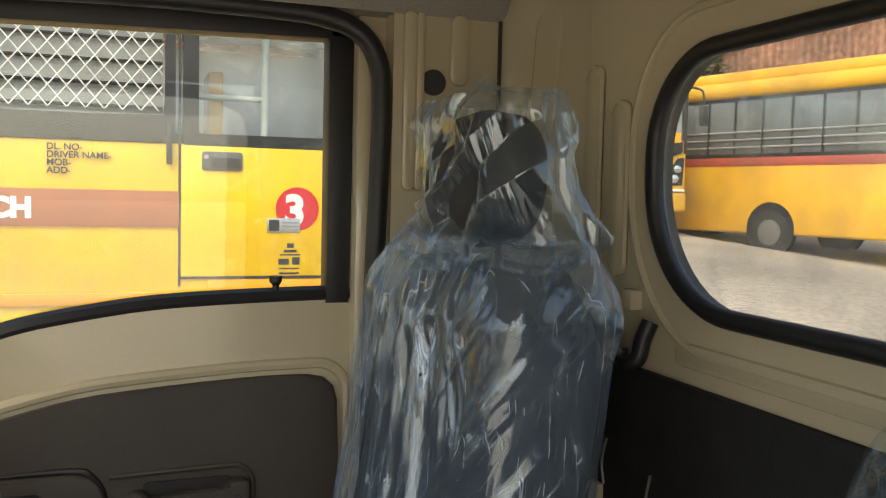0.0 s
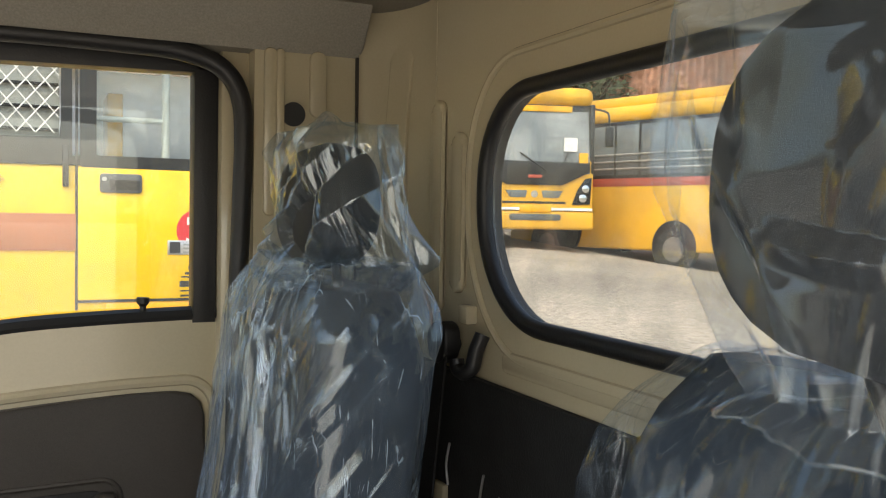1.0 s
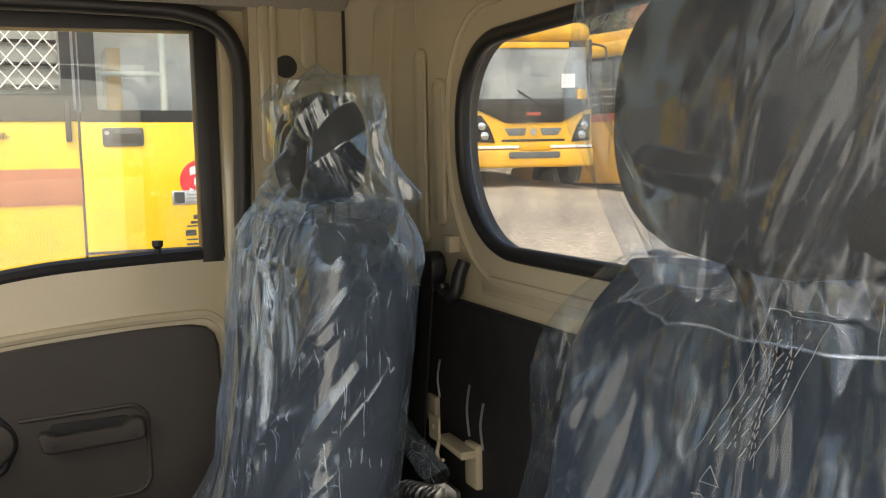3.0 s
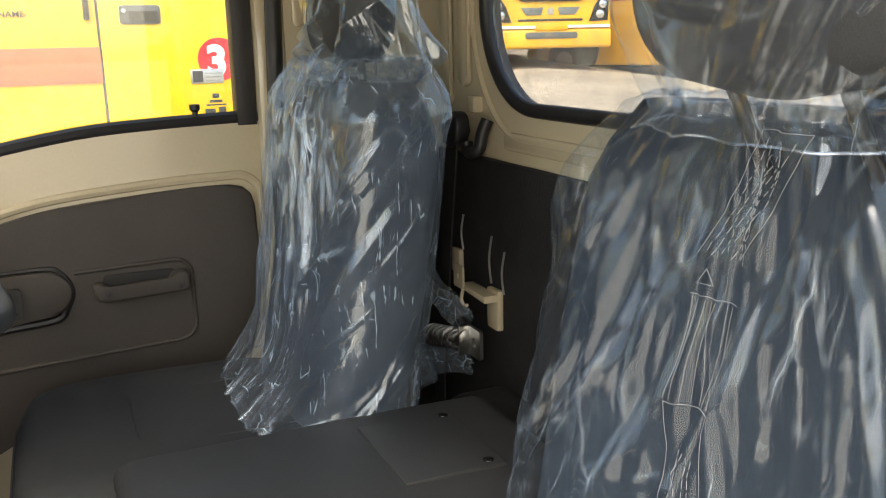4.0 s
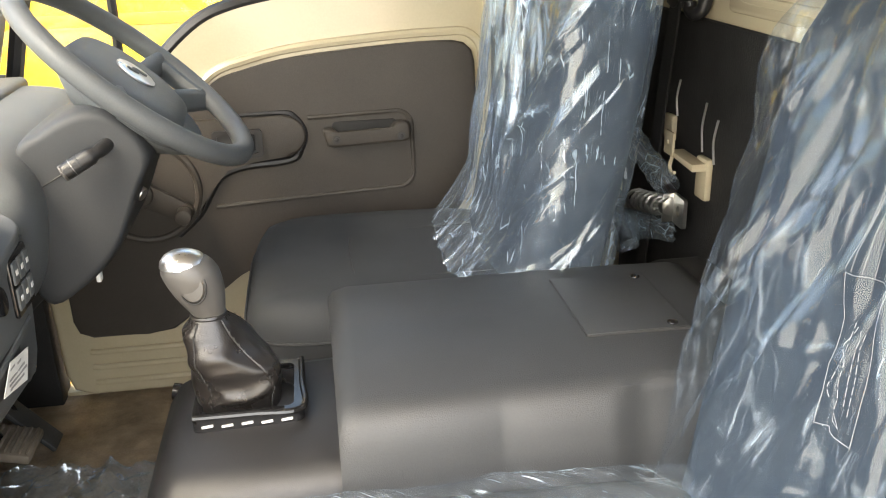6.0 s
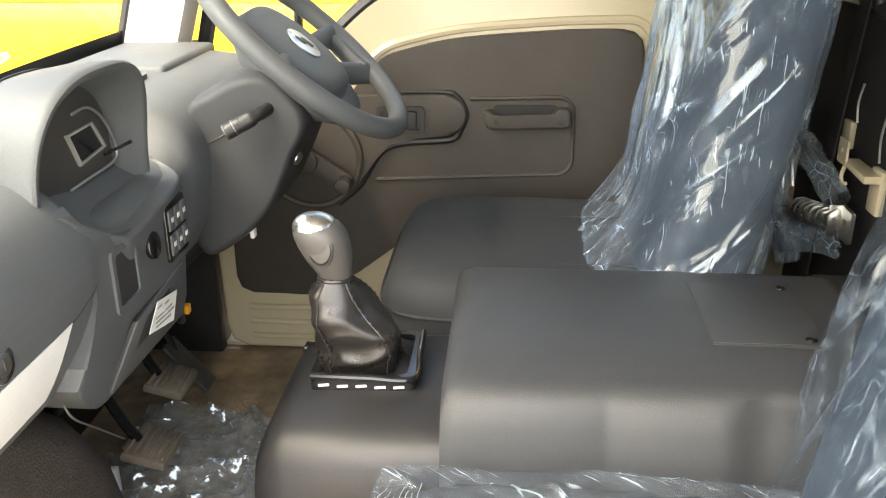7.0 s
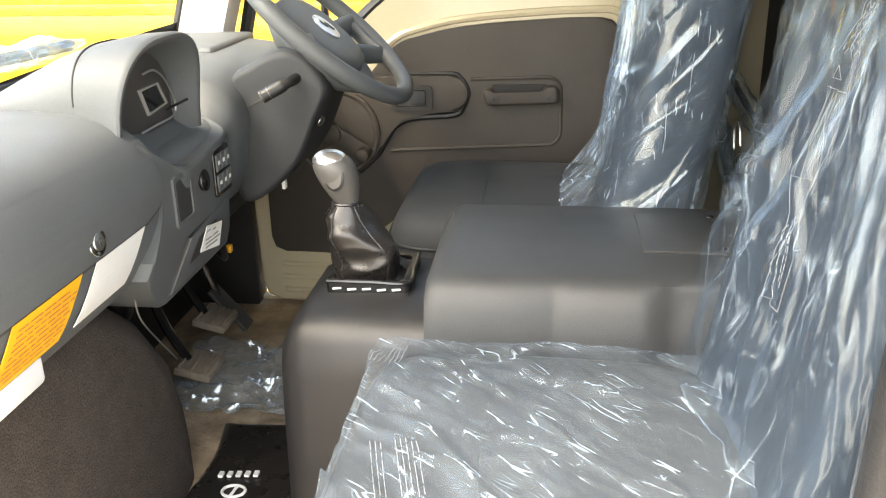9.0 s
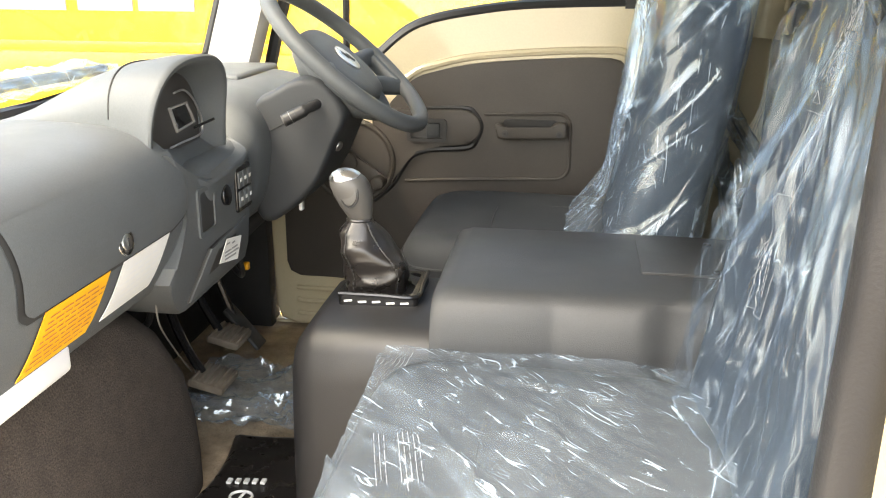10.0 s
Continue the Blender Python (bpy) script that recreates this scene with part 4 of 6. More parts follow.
HEAD_DRIVER = [(z, c, 0.070 * q / 0.094, 0.155 * q / 0.094, p) for z, c, q, p in ((1.112, 0.040, 0.045, 3.0), (1.132, 0.040, 0.076, 3.2), (1.155, 0.040, 0.097, 3.6), (1.18, 0.030, 0.0985, 3.6), (1.255, 0.009, 0.095, 3.8), (1.32, 0.002, 0.086, 4.6), (1.348, 0.012, 0.072, 5.5))]
HEAD_PASSENGER = [(1.108, 0.0, 0.085, 0.150, 2.6), (1.125, 0.0, 0.066, 0.118, 2.8), (1.145, 0.0, 0.066, 0.125, 3.0), (1.19, 0.0, 0.072, 0.150, 3.4), (1.25, 0.0, 0.074, 0.170, 4.2), (1.36, 0.0, 0.072, 0.196, 6.0)]
for yc, hy, hx, mid, name, bf, hf in ((YS, 0.272, 0.102, back_at, "driver's", driver_folds, head_folds), (YQ, 0.285, 0.082, back_at_passenger, "passenger", passenger_folds, calm_folds)):
    top = 1.16 if yc > 1 else 1.130
    low = 0.565 if yc > 1 else 0.50
    D = fold_field(BACK_SPAN, low, top, bf, 760, 360, driver_creases if yc > 1 else passenger_creases)
    f = back_cover(yc, hy, hx, low, top, D, BACK_AT, mid, 4.4 if yc > 1 else 3.4, 0.06 if yc > 1 else 0.0, 0.84 if yc > 1 else 0.60, 0.0 if yc > 1 else 0.055)
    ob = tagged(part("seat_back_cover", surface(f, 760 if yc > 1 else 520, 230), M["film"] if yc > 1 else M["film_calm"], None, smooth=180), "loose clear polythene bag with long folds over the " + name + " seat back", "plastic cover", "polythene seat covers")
    part("hem", tube([f(k / 160, 0.004) for k in range(160)], 0.0012, 5, True), M["film"], ob)
    covers[name] = (f, ob)
    table = HEAD_DRIVER if yc > 1 else HEAD_PASSENGER
    D = fold_field(HEAD_SPAN, table[0][0], table[-1][0], hf, 620, 260, head_creases if yc > 1 else calm_creases)
    hc = head_bag(table, (0.165, YS) if yc > 1 else (0.205, YQ - 0.050), (0.955, -0.30), D, HEAD_AT, (-0.01, 0.0) if yc > 1 else None)
    ob = tagged(part("headrest_cover", surface(hc, 420, 190), M["film_head"] if yc > 1 else M["film_haze"], None, smooth=180), "crumpled clear polythene bag over the " + name + " headrest", "plastic cover", "polythene seat covers")
    part("hem", tube([hc(k / 120, 0.004) for k in range(120)], 0.0012, 5, True), M["film_head"], ob)
neck = [Vector((back_at(1.12) + 0.100 * math.cos(a) * (1 + 0.08 * math.sin(9 * a)), YS + 0.165 * math.sin(a) * (1 + 0.05 * math.sin(11 * a)), 1.130 + 0.010 * math.sin(5 * a))) for a in [2 * math.pi * k / 140 for k in range(140)]]
part("gathered_neck", tube(neck, [0.006 + 0.003 * math.sin(1.9 * k) for k in range(140)], 7, True), M["film_haze"], covers["driver's"][1])

# white warning print on the passenger's bag: frame, triangle and lines of unreadable text
f, ob = covers["passenger"]


def stroke(points, r=0.00022, parent=ob):
    pts = [on_front(f, y, z, 0.50, 1.130) for y, z in points]
    return part("film_print", tube(pts, r, 5), M["print"], parent)


def lean(d, z):
    """d across the printed band at a height; the band leans with the bag."""
    return (float(np.interp(z, (0.71, 0.86, 0.92, 0.965, 0.994, 1.107), (0.206, 0.224, 0.221, 0.219, 0.215, 0.163))) - d, z)


for d in (-0.030, 0.030):
    stroke([lean(d, 1.108 - 0.0125 * k) for k in range(10)], 0.00025)
stroke([lean(-0.030 + 0.006 * k, 1.108) for k in range(11)], 0.00025)
rng = random.Random(5)
for line in range(7):
    z = 1.100 - 0.006 * (line % 3)
    while z > 1.000:
        n = rng.uniform(0.003, 0.009)
        stroke([lean(-0.022 + 0.0070 * line, z - n * j / 2) for j in range(3)], 0.00038)
        z -= n + rng.uniform(0.002, 0.004)
stroke([lean(-0.014 + 0.010 * math.sin(a), 0.973 + 0.010 * math.cos(a)) for a in (0, 2.094, 4.189, 6.283)], 0.00034)
stroke([lean(-0.026 + 0.006 * k, 0.958) for k in range(10)], 0.00025)
for line in range(7):
    stroke([lean(-0.024 + 0.0075 * line, 0.955 - 0.095 * k / 10) for k in range(11)], 0.00021)
for d in (-0.022, 0.024):
    stroke([lean(d, 0.858 - 0.0143 * k) for k in range(11)], 0.00025)
for zz in (0.858, 0.715):
    stroke([lean(-0.022 + 0.0092 * k, zz) for k in range(6)], 0.00025)
for line in range(4):
    z = 0.815
    while z > 0.745:
        n = rng.uniform(0.003, 0.009)
        stroke([lean(-0.010 + 0.008 * line, z - n * j / 3) for j in range(4)], 0.00038)
        z -= n + 0.003
stroke([lean(0.008 * math.sin(a), 0.728 + 0.008 * math.cos(a)) for a in (0, 2.094, 4.189, 6.283)], 0.00029)


sheet_folds = []
for n, ang, ln, wd in ((6, (-42, 6), (0.35, 0.60), (0.014, 0.026)), (26, (-44, 10), (0.15, 0.45), (0.005, 0.011)), (10, (-15, 14), (0.10, 0.30), (0.006, 0.014))):
    sheet_folds += scattered(r, n, (0.05, 0.62), (0.0, 0.60), ang, ln, wd, (0.35, 0.7))
SHEET = fold_field(0.9, 0.0, 0.60, sheet_folds, 540, 360, [(-44, 0.060, 0.22, 41), (-38, 0.034, 0.20, 42), (-58, 0.09, 0.18, 43), (-24, 0.05, 0.15, 44), (-48, 0.020, 0.20, 45), (25, 0.10, 0.10, 46)])


def cushion_cover(u, v):
    x = -0.445 + 0.60 * u
    y = -0.10 + 0.595 * v
    pull = 0.055 * (max(0, (0.28 - u) / 0.28) * max(0, (v - 0.72) / 0.28)) ** 0.8  # rounded far corner
    x, y = x + pull, y - pull
    ex = max(0, (-0.36 - x) / 0.085)
    ey = max(0, (abs(y - 0.195) - 0.235) / 0.065)
    z = 0.536 - 0.03 * max(0, u - 0.6) - 0.34 * min(1, ex) ** 2 - 0.05 * ey ** 2
    z += look_up(SHEET, (0.05 + 0.60 * u) / 0.9, v) * min(1, (1 - v) / 0.15 + 0.15) + 0.005 * fbm((x, y, 2.0), 0.12)
    return Vector((x + 0.05 * min(1.5, ex) * (1 - 0.3 * v), y + 0.01 * noise.noise(Vector((x * 12, 0, 0))) * ey, max(z, 0.512) if ex + ey == 0 else z))


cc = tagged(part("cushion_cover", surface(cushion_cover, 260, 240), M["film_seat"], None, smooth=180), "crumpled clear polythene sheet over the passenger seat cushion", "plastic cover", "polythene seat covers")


def cover_at(x, y, lift=0.003):
    return cushion_cover((x + 0.445) / 0.60, (y + 0.10) / 0.595) + Vector((0, 0, lift))


for line in range(8):
    y0 = 0.155 - rng.uniform(0, 0.01)
    while y0 > 0.055:
        n = rng.uniform(0.008, 0.02)
        xx = -0.322 + 0.0065 * line + (0.012 if line > 2 else 0)
        part("film_print", tube([cover_at(xx + 0.25 * (0.155 - yy), yy) for yy in (y0, y0 - n / 2, y0 - n)], 0.0005, 5), M["print"], cc)
        y0 -= n + 0.004
for line in range(7):
    xx = -0.375 + 0.008 * line
    part("film_print", tube([cover_at(xx, 0.45 - 0.01 * k) for k in range(3 + line % 3, 9)], 0.0005, 5), M["print"], cc)

# ---- engine cover and gear console between the seats ----
cover = thing("engine_cover", (0, 0.7, FLOOR), "black vinyl-covered engine box between the seats with a flush lid", "engine cover")


def cover_ring(x, k):
    return [(x, 0.455, FLOOR), (x, 0.462, 0.40), (x, 0.474, 0.53), (x, 0.481, 0.566 * k), (x, 0.490, 0.592 * k), (x, 0.503, 0.607 * k), (x, 0.524, 0.6155 * k), (x, 0.70, 0.619 * k), (x, 0.865, 0.617 * k), (x, 0.888, 0.605 * k), (x, 0.90, 0.57 * k), (x, 0.905, 0.40), (x, 0.905, FLOOR)]


rings = [[(-0.285, 0.5 + (y - 0.5) * 0.93, z if z < 0.2 else z - 0.035) for x, y, z in cover_ring(0, 1)]]
rings += [[(-0.300, y, z if z < 0.2 else z - 0.018) for x, y, z in cover_ring(0, 1)], [(-0.292, y, z if z < 0.2 else z - 0.006) for x, y, z in cover_ring(0, 1)]]
for x in (-0.27, -0.12, -0.105, -0.095, -0.08, 0.03, 0.05, 0.07, 0.10, 0.26, 0.285, 0.30):
    din = 0.004 if x in (-0.105, -0.095) else (0.016 if 0.06 < x < 0.2 else 0.0)
    dz = 0.0 if x < 0.25 else (0.004 if x < 0.27 else (0.012 if x < 0.29 else 0.04))
    rings.append([(x, y + (din if y < 0.53 and 0.2 < z < 0.6 else 0), z if z < 0.2 else z - dz) for _, y, z in cover_ring(0, 1)])
part("box_shell", loft(rings), M["vinyl"], cover, smooth=50)
lid = part("lid", box(0.048, 0.195, 0.622, 0.818, 0.612, 0.6208, 0.001), M["vinyl"], cover, "flush service lid")
part("lid_gap", box(0.0465, 0.1965, 0.6205, 0.8195, 0.6135, 0.6196), M["ink_and_gaps"], cover)
for x, y in ((0.18, 0.80), (0.175, 0.635)):
    part("screw", disc((x, y, 0.6206), (0, 0, 1), 0.008, 0.002, 14, 0.001), M["gloss_black"], lid)
tagged(part("rear_bin", box(0.26, 0.392, 0.50, 0.99, FLOOR, 0.575, 0.03, 3), M["board"]), "black carpeted bin behind the engine box", "bin")

console = thing("gear_console", (-0.4, 0.65, FLOOR), "black moulded gear lever console", "console")
rings = []
for x, z1, dy in ((-0.548, 0.42, 0.05), (-0.550, 0.455, 0.03), (-0.543, 0.492, 0.012), (-0.526, 0.517, 0.004), (-0.500, 0.530, 0.0), (-0.40, 0.533, 0.0), (-0.285, 0.536, 0.0)):
    y0, y1 = 0.485 + dy, 0.83 - dy * 0.6
    rings.append([(x, y0 - 0.008, FLOOR), (x, y0, z1 - 0.10), (x, y0 + 0.006, z1 - 0.04), (x, y0 + 0.022, z1 - 0.012), (x, y0 + 0.05, z1), (x, (y0 + y1) / 2, z1 + 0.002), (x, y1 - 0.05, z1), (x, y1 - 0.02, z1 - 0.012), (x, y1, z1 - 0.05), (x, y1 + 0.004, FLOOR)])
part("console_shell", loft(rings), M["console"], console, smooth=50)
bf = part("boot_frame", wall_with_hole(rounded(-0.490, -0.343, 0.616, 0.762, 0.010, 4), rounded(-0.478, -0.356, 0.630, 0.750, 0.010, 4), "z", 0.526, 0.553), M["gloss_black"], console, "glossy black boot frame")
part("frame_lip", tube(smooth_curve([(-0.488, 0.619, 0.553), (-0.41, 0.6155, 0.554), (-0.346, 0.619, 0.553), (-0.3445, 0.69, 0.553), (-0.346, 0.760, 0.553)], 6), 0.0045, 8), M["gloss_black"], bf)
part("frame_pit", box(-0.480, -0.354, 0.628, 0.752, 0.5365, 0.5395), M["ink_and_gaps"], bf)
for k in range(5):
    part("white_mark", place(box(-0.0075, 0.0075, -0.0008, 0.0008, -0.0016, 0.0016), Matrix.Translation((-0.470 + 0.026 * k, 0.6150, 0.541 - 0.001 * (k % 2))) @ Matrix.Rotation(radians(-6), 4, "Y")), M["paper"], bf)

lever = thing("gear_lever", (-0.41, 0.685, 0.55), "grey gear knob with bright cap and black leatherette boot", "gear lever")


def boot_pt(u, v):
    """A loose leatherette sleeve: full below, drawn in under the knob, with broad slack folds."""
    a = 2 * math.pi * u
    z = 0.538 + 0.147 * v
    c, s = math.cos(a), math.sin(a)
    cx = float(np.interp(z, (0.54, 0.575, 0.611, 0.638, 0.661, 0.684), (-0.430, -0.432, -0.437, -0.447, -0.4555, -0.456)))
    hx = float(np.interp(z, (0.54, 0.575, 0.611, 0.638, 0.661, 0.675, 0.684), (0.055, 0.057, 0.056, 0.047, 0.037, 0.027, 0.020)))
    cy, hy = 0.690 - 0.028 * v, hx * 0.93
    p = 2.3 + 0.9 * (1 - v)
    sag = math.sin(math.pi * min(1, max(0, v) * 1.08)) ** 0.9
    w = sag * (0.0045 * math.sin(a * 2 + v * 6.5 + 0.6) + 0.0025 * math.sin(a * 3 - v * 8) + 0.006 * (crease(c * 0.6 + 2, s * 0.6 + v * 0.9, v * 1.8, 3) - 0.5))
    # two slack folds that run slantwise round the sleeve
    for a0, v0, turn, h in ((4.9, 0.26, 0.14, 0.009), (5.5, 0.52, -0.20, 0.006), (4.2, 0.62, 0.14, 0.005)):
        e = (a - a0 + math.pi) % (2 * math.pi) - math.pi
        w += h * math.exp(-((v - v0 - turn * e) / 0.075) ** 2 - (e / 0.8) ** 2)
    return Vector((cx + (hx + w) * math.copysign(abs(c) ** (2 / p), c), cy + (hy + w) * math.copysign(abs(s) ** (2 / p), s), z + 0.005 * sag * math.sin(a * 2 + 1)))


part("boot", surface(boot_pt, 96, 60), M["leather"], lever, "slack glossy black leatherette boot", smooth=80)
part("boot_flap", surface(lambda u, v: Vector((-0.395 + 0.040 * u, 0.69 + 0.052 * v + 0.006 * u, 0.545 + 0.030 * (1 - u) * (1 - v) + 0.012 * math.sin(math.pi * v) * (1 - u * 0.5))), 20, 20, 0.002), M["leather"], lever, smooth=80)
for a in (4.25, 5.45, 0.7, 2.4):
    seam = [boot_pt((a / (2 * math.pi)) % 1, 0.06 + 0.9 * k / 30) + Vector((math.cos(a), math.sin(a), 0)) * 0.0006 for k in range(31)]
    part("boot_seam", tube(seam, 0.0012, 5), M["leather"], lever)
    for k in range(14):
        q = boot_pt((a / (2 * math.pi)) % 1, 0.08 + 0.06 * k) + Vector((math.cos(a + 0.5), math.sin(a + 0.5), 0)) * 0.0025
        part("stitch", box(q.x - 0.0006, q.x + 0.0006, q.y - 0.0006, q.y + 0.0006, q.z - 0.0022, q.z + 0.0022), M["ink_and_gaps"], lever)
part("boot_collar", tube([boot_pt(k / 40, 0.985) for k in range(40)], 0.0032, 6, True), M["leather"], lever)
rings = []
for k in range(15):
    t = k / 14
    z = 0.680 + 0.093 * t
    e = 0.018 + 0.0165 * math.sin(min(1, t * 1.2) * math.pi * 0.60) if t < 0.78 else 0.0335 * math.sqrt(max(0.02, 1 - ((t - 0.72) / 0.285) ** 2))
    rings.append(superloop(-0.453 - 0.026 * t, 0.662 - 0.004 * t, z, e * 1.04, e * 0.92, 28, 2.3))
kn = part("knob", loft(rings), M["knob"], lever, "satin grey gear knob", smooth=70)
part("knob_cap", loft([superloop(-0.478 - 0.001 * t, 0.658, 0.7565 + 0.0195 * t, 0.0300 * math.sqrt(max(0.03, 1 - t * t)), 0.0275 * math.sqrt(max(0.03, 1 - t * t)), 28, 2.3) for t in (0, 0.3, 0.6, 0.85, 0.97)]), M["cap"], kn, "polished metal cap", smooth=70)
KB = Matrix.Translation((-0.4665, 0.6335, 0.733)) @ Vector((-0.15, -1, 0.12)).to_track_quat("Z", "Y").to_matrix().to_4x4() @ Matrix.Diagonal((0.95, 1.25, 1, 1))
part("knob_button", place(disc((0, 0, 0), (0, 0, 1), 0.0150, 0.0035, 28, 0.0016), KB), M["knob"], kn)
part("button_groove", place(tube([(0.0175 * math.cos(a), 0.0175 * math.sin(a), 0.0005) for a in [2 * math.pi * k / 32 for k in range(32)]], 0.0014, 6, True), KB), M["console"], kn)
tagged(part("handbrake_lever", tube(smooth_curve([(-0.50, 0.85, 0.43), (-0.535, 0.862, 0.455), (-0.555, 0.866, 0.46)], 4), 0.014, 10), M["gloss_black"]), "short black lever beside the gear console", "lever")
# ---- dashboard ----
dash = thing("dashboard", (-0.9, 0.65, 0.55), "dark grey moulded plastic dashboard with hooded instrument cluster", "dashboard")


def dash_profile(y):
    """(x, z) round the dashboard at a place across the cab, from the windscreen over the top and down to the lower edge."""
    k = screen_pt(min(1, max(0, (y + 0.16) / 1.64)), 0).x + 0.03
    d = min(1, max(0, (y - 0.525) / 0.045)) * min(1, max(0, (0.93 - y) / 0.06))
    d = d * d * (3 - 2 * d)
    face = -0.727 - 0.012 * d
    low = 0.575
    top = [(k + 0.04, 0.852), (-0.95, 0.866), (-0.86, 0.864 - 0.080 * d), (-0.80, 0.854 - 0.078 * d), (face - 0.035, 0.834 - 0.060 * d), (face - 0.010, 0.800 - 0.038 * d), (face, 0.755 - 0.012 * d), (face - 0.006, 0.70), (face - 0.02, 0.64), (face - 0.05, 0.59), (face - 0.085, low)]
    return [(k, 0.79), (k, 0.835)] + [(v.x, v.z) for v in smooth_curve([(x, 0, z) for x, z in top], 3)] + [(-0.95, low), (-1.10, 0.60)]


ys = [-0.18, -0.172, -0.15, 0.0, 0.2, 0.4, 0.50, 0.52, 0.53, 0.54, 0.55, 0.56, 0.57, 0.58, 0.7, 0.86, 0.88, 0.90, 0.915, 0.93, 1.1, 1.3, 1.42, 1.47]
rings = []
for i, y in enumerate(ys):
    P = dash_profile(y)
    if i in (0, len(ys) - 1):
        cx, cz = sum(p[0] for p in P) / len(P), sum(p[1] for p in P) / len(P)
        P = [(cx + (x - cx) * 0.97, cz + (z - cz) * 0.92) for x, z in P]
    rings.append([(x, y, z) for x, z in P])
part("dash_body", loft(rings), M["dash"], dash, smooth=55)


def face_pt(y, z, lift=0.003):
    """A place on the passenger side of the dashboard's face."""
    P = dash_profile(y)
    for (x0, z0), (x1, z1) in zip(P, P[1:]):
        if z1 <= z <= z0 and x0 > -0.86:
            t = (z0 - z) / max(1e-6, z0 - z1)
            d = Vector((x1 - x0, 0, z1 - z0)).normalized()
            n = Vector((-d.z, 0, d.x))
            if n.x < 0:
                n = -n
            return Vector((x0 + (x1 - x0) * t, y, z)) + n * lift
    return Vector((-0.73, y, z))


def on_face(y0, y1, z0, z1, lift, skew=0.0, thick=0.002, n=10):
    return surface(lambda u, v: face_pt(y0 + (y1 - y0) * u + skew * v, z0 + (z1 - z0) * v, lift), n, n, thick)


def glove_face(lift, grow):
    """The lid: its outer end swells and its lower corners are rounded."""
    def f(u, v):
        z = 0.705 - grow + (0.822 - 0.705 + grow) * v
        y1 = 0.522 + 0.016 * math.sin(math.pi * min(1, v * 1.1)) - 0.05 * max(0, 1 - v / 0.2) ** 2 + grow
        y0 = 0.060 - grow + 0.02 * max(0, 1 - v / 0.15) ** 2
        return face_pt(y0 + (y1 - y0) * u, z, lift)
    return surface(f, 40, 40)


glove = part("glovebox_lid", glove_face(0.0065, 0.0), M["dash"], dash)
part("glovebox_gap", glove_face(0.0030, 0.0075), M["ink_and_gaps"], dash)
lk = face_pt(0.312, 0.732, 0.004)
part("lock_ring", disc(lk, (1, -0.05, 0.12), 0.021, 0.004, 28, 0.002), M["chrome"], glove, "chrome glovebox lock")
part("lock_barrel", disc(lk + Vector((0.003, 0, 0)), (1, -0.05, 0.12), 0.0125, 0.003, 20, 0.001), M["steel"], glove)
part("lock_slot", place(box(0.0, 0.0015, -0.0012, 0.0012, -0.006, 0.006), Matrix.Translation(lk + Vector((0.0056, 0, 0.0005)))), M["ink_and_gaps"], glove)
white_label = tagged(part("paper_label", on_face(0.265, 0.42, 0.625, 0.70, 0.004, 0.05, -0.001), M["paper"]), "large white printed paper label on the dashboard lip", "label")
orange = tagged(part("orange_label", on_face(0.06, 0.225, 0.625, 0.70, 0.004, 0.05, -0.001), M["orange_label"]), "orange printed instruction label on the dashboard lip", "label")

def print_lines(parent, y0, y1, z0, z1, rows, skew, lift, seed, material):
    """Rows of unreadable small print as plain bars."""
    q = random.Random(seed)
    for k in range(rows):
        v = (k + 0.5) / rows
        z = z0 + (z1 - z0) * v
        y = y0
        while y < y1 - 0.008:
            n = min(q.uniform(0.008, 0.03), y1 - y)
            h = (z1 - z0) / rows * 0.30
            part("print_bar", surface(lambda a, b: face_pt(y + n * a + skew * (v + (b - 0.5) * h / (z1 - z0)), z + (b - 0.5) * h, lift), 2, 1), material, parent)
            y += n + 0.004
            if k == rows - 1 and y > y0 + (y1 - y0) * 0.7:
                break


print_lines(white_label, 0.275, 0.41, 0.632, 0.690, 6, 0.05, 0.0052, 8, M["white"])
print_lines(orange, 0.072, 0.215, 0.632, 0.693, 9, 0.05, 0.0052, 3, M["brown"])

# instrument hood: an arch that grows out of the dash top; its rim leans a little out over the dials
def arch(x, w, h, z0, lean=0.0, yc=0.655, n=36):
    return [(x - 0.004, yc + w + 0.006, z0 - 0.05)] + [(x + lean * math.sin(a), yc + w * math.copysign(abs(math.cos(a)) ** 0.72, math.cos(a)), z0 + h * math.sin(a) ** 0.72 + 0.010 * math.cos(a) * -1 * (h > 0.1)) for a in [math.pi * k / n for k in range(n + 1)]] + [(x - 0.004, yc - w - 0.002, z0 - 0.04)]


hood = [arch(-1.07, 0.085, 0.004, 0.856), arch(-1.02, 0.100, 0.024, 0.856), arch(-0.97, 0.114, 0.052, 0.854), arch(-0.91, 0.126, 0.085, 0.850), arch(-0.852, 0.136, 0.108, 0.846), arch(-0.80, 0.150, 0.127, 0.840, 0.014), arch(-0.770, 0.160, 0.138, 0.832, 0.027), arch(-0.764, 0.163, 0.1395, 0.830, 0.030)]
lip = [arch(-0.760, 0.161, 0.1375, 0.829, 0.030), arch(-0.759, 0.156, 0.133, 0.829, 0.029), arch(-0.763, 0.150, 0.127, 0.829, 0.027)]
deep = [arch(-0.815, 0.138, 0.115, 0.822, 0.008)]
part("cluster_hood", loft(hood + lip + deep, closed=False), M["dash"], dash, smooth=50)
part("hood_seam", tube([(x, y, z + 0.0006) for x, y, z in arch(-0.841, 0.1390, 0.1122, 0.8448)][2:-2], 0.0015, 5), M["ink_and_gaps"], dash)
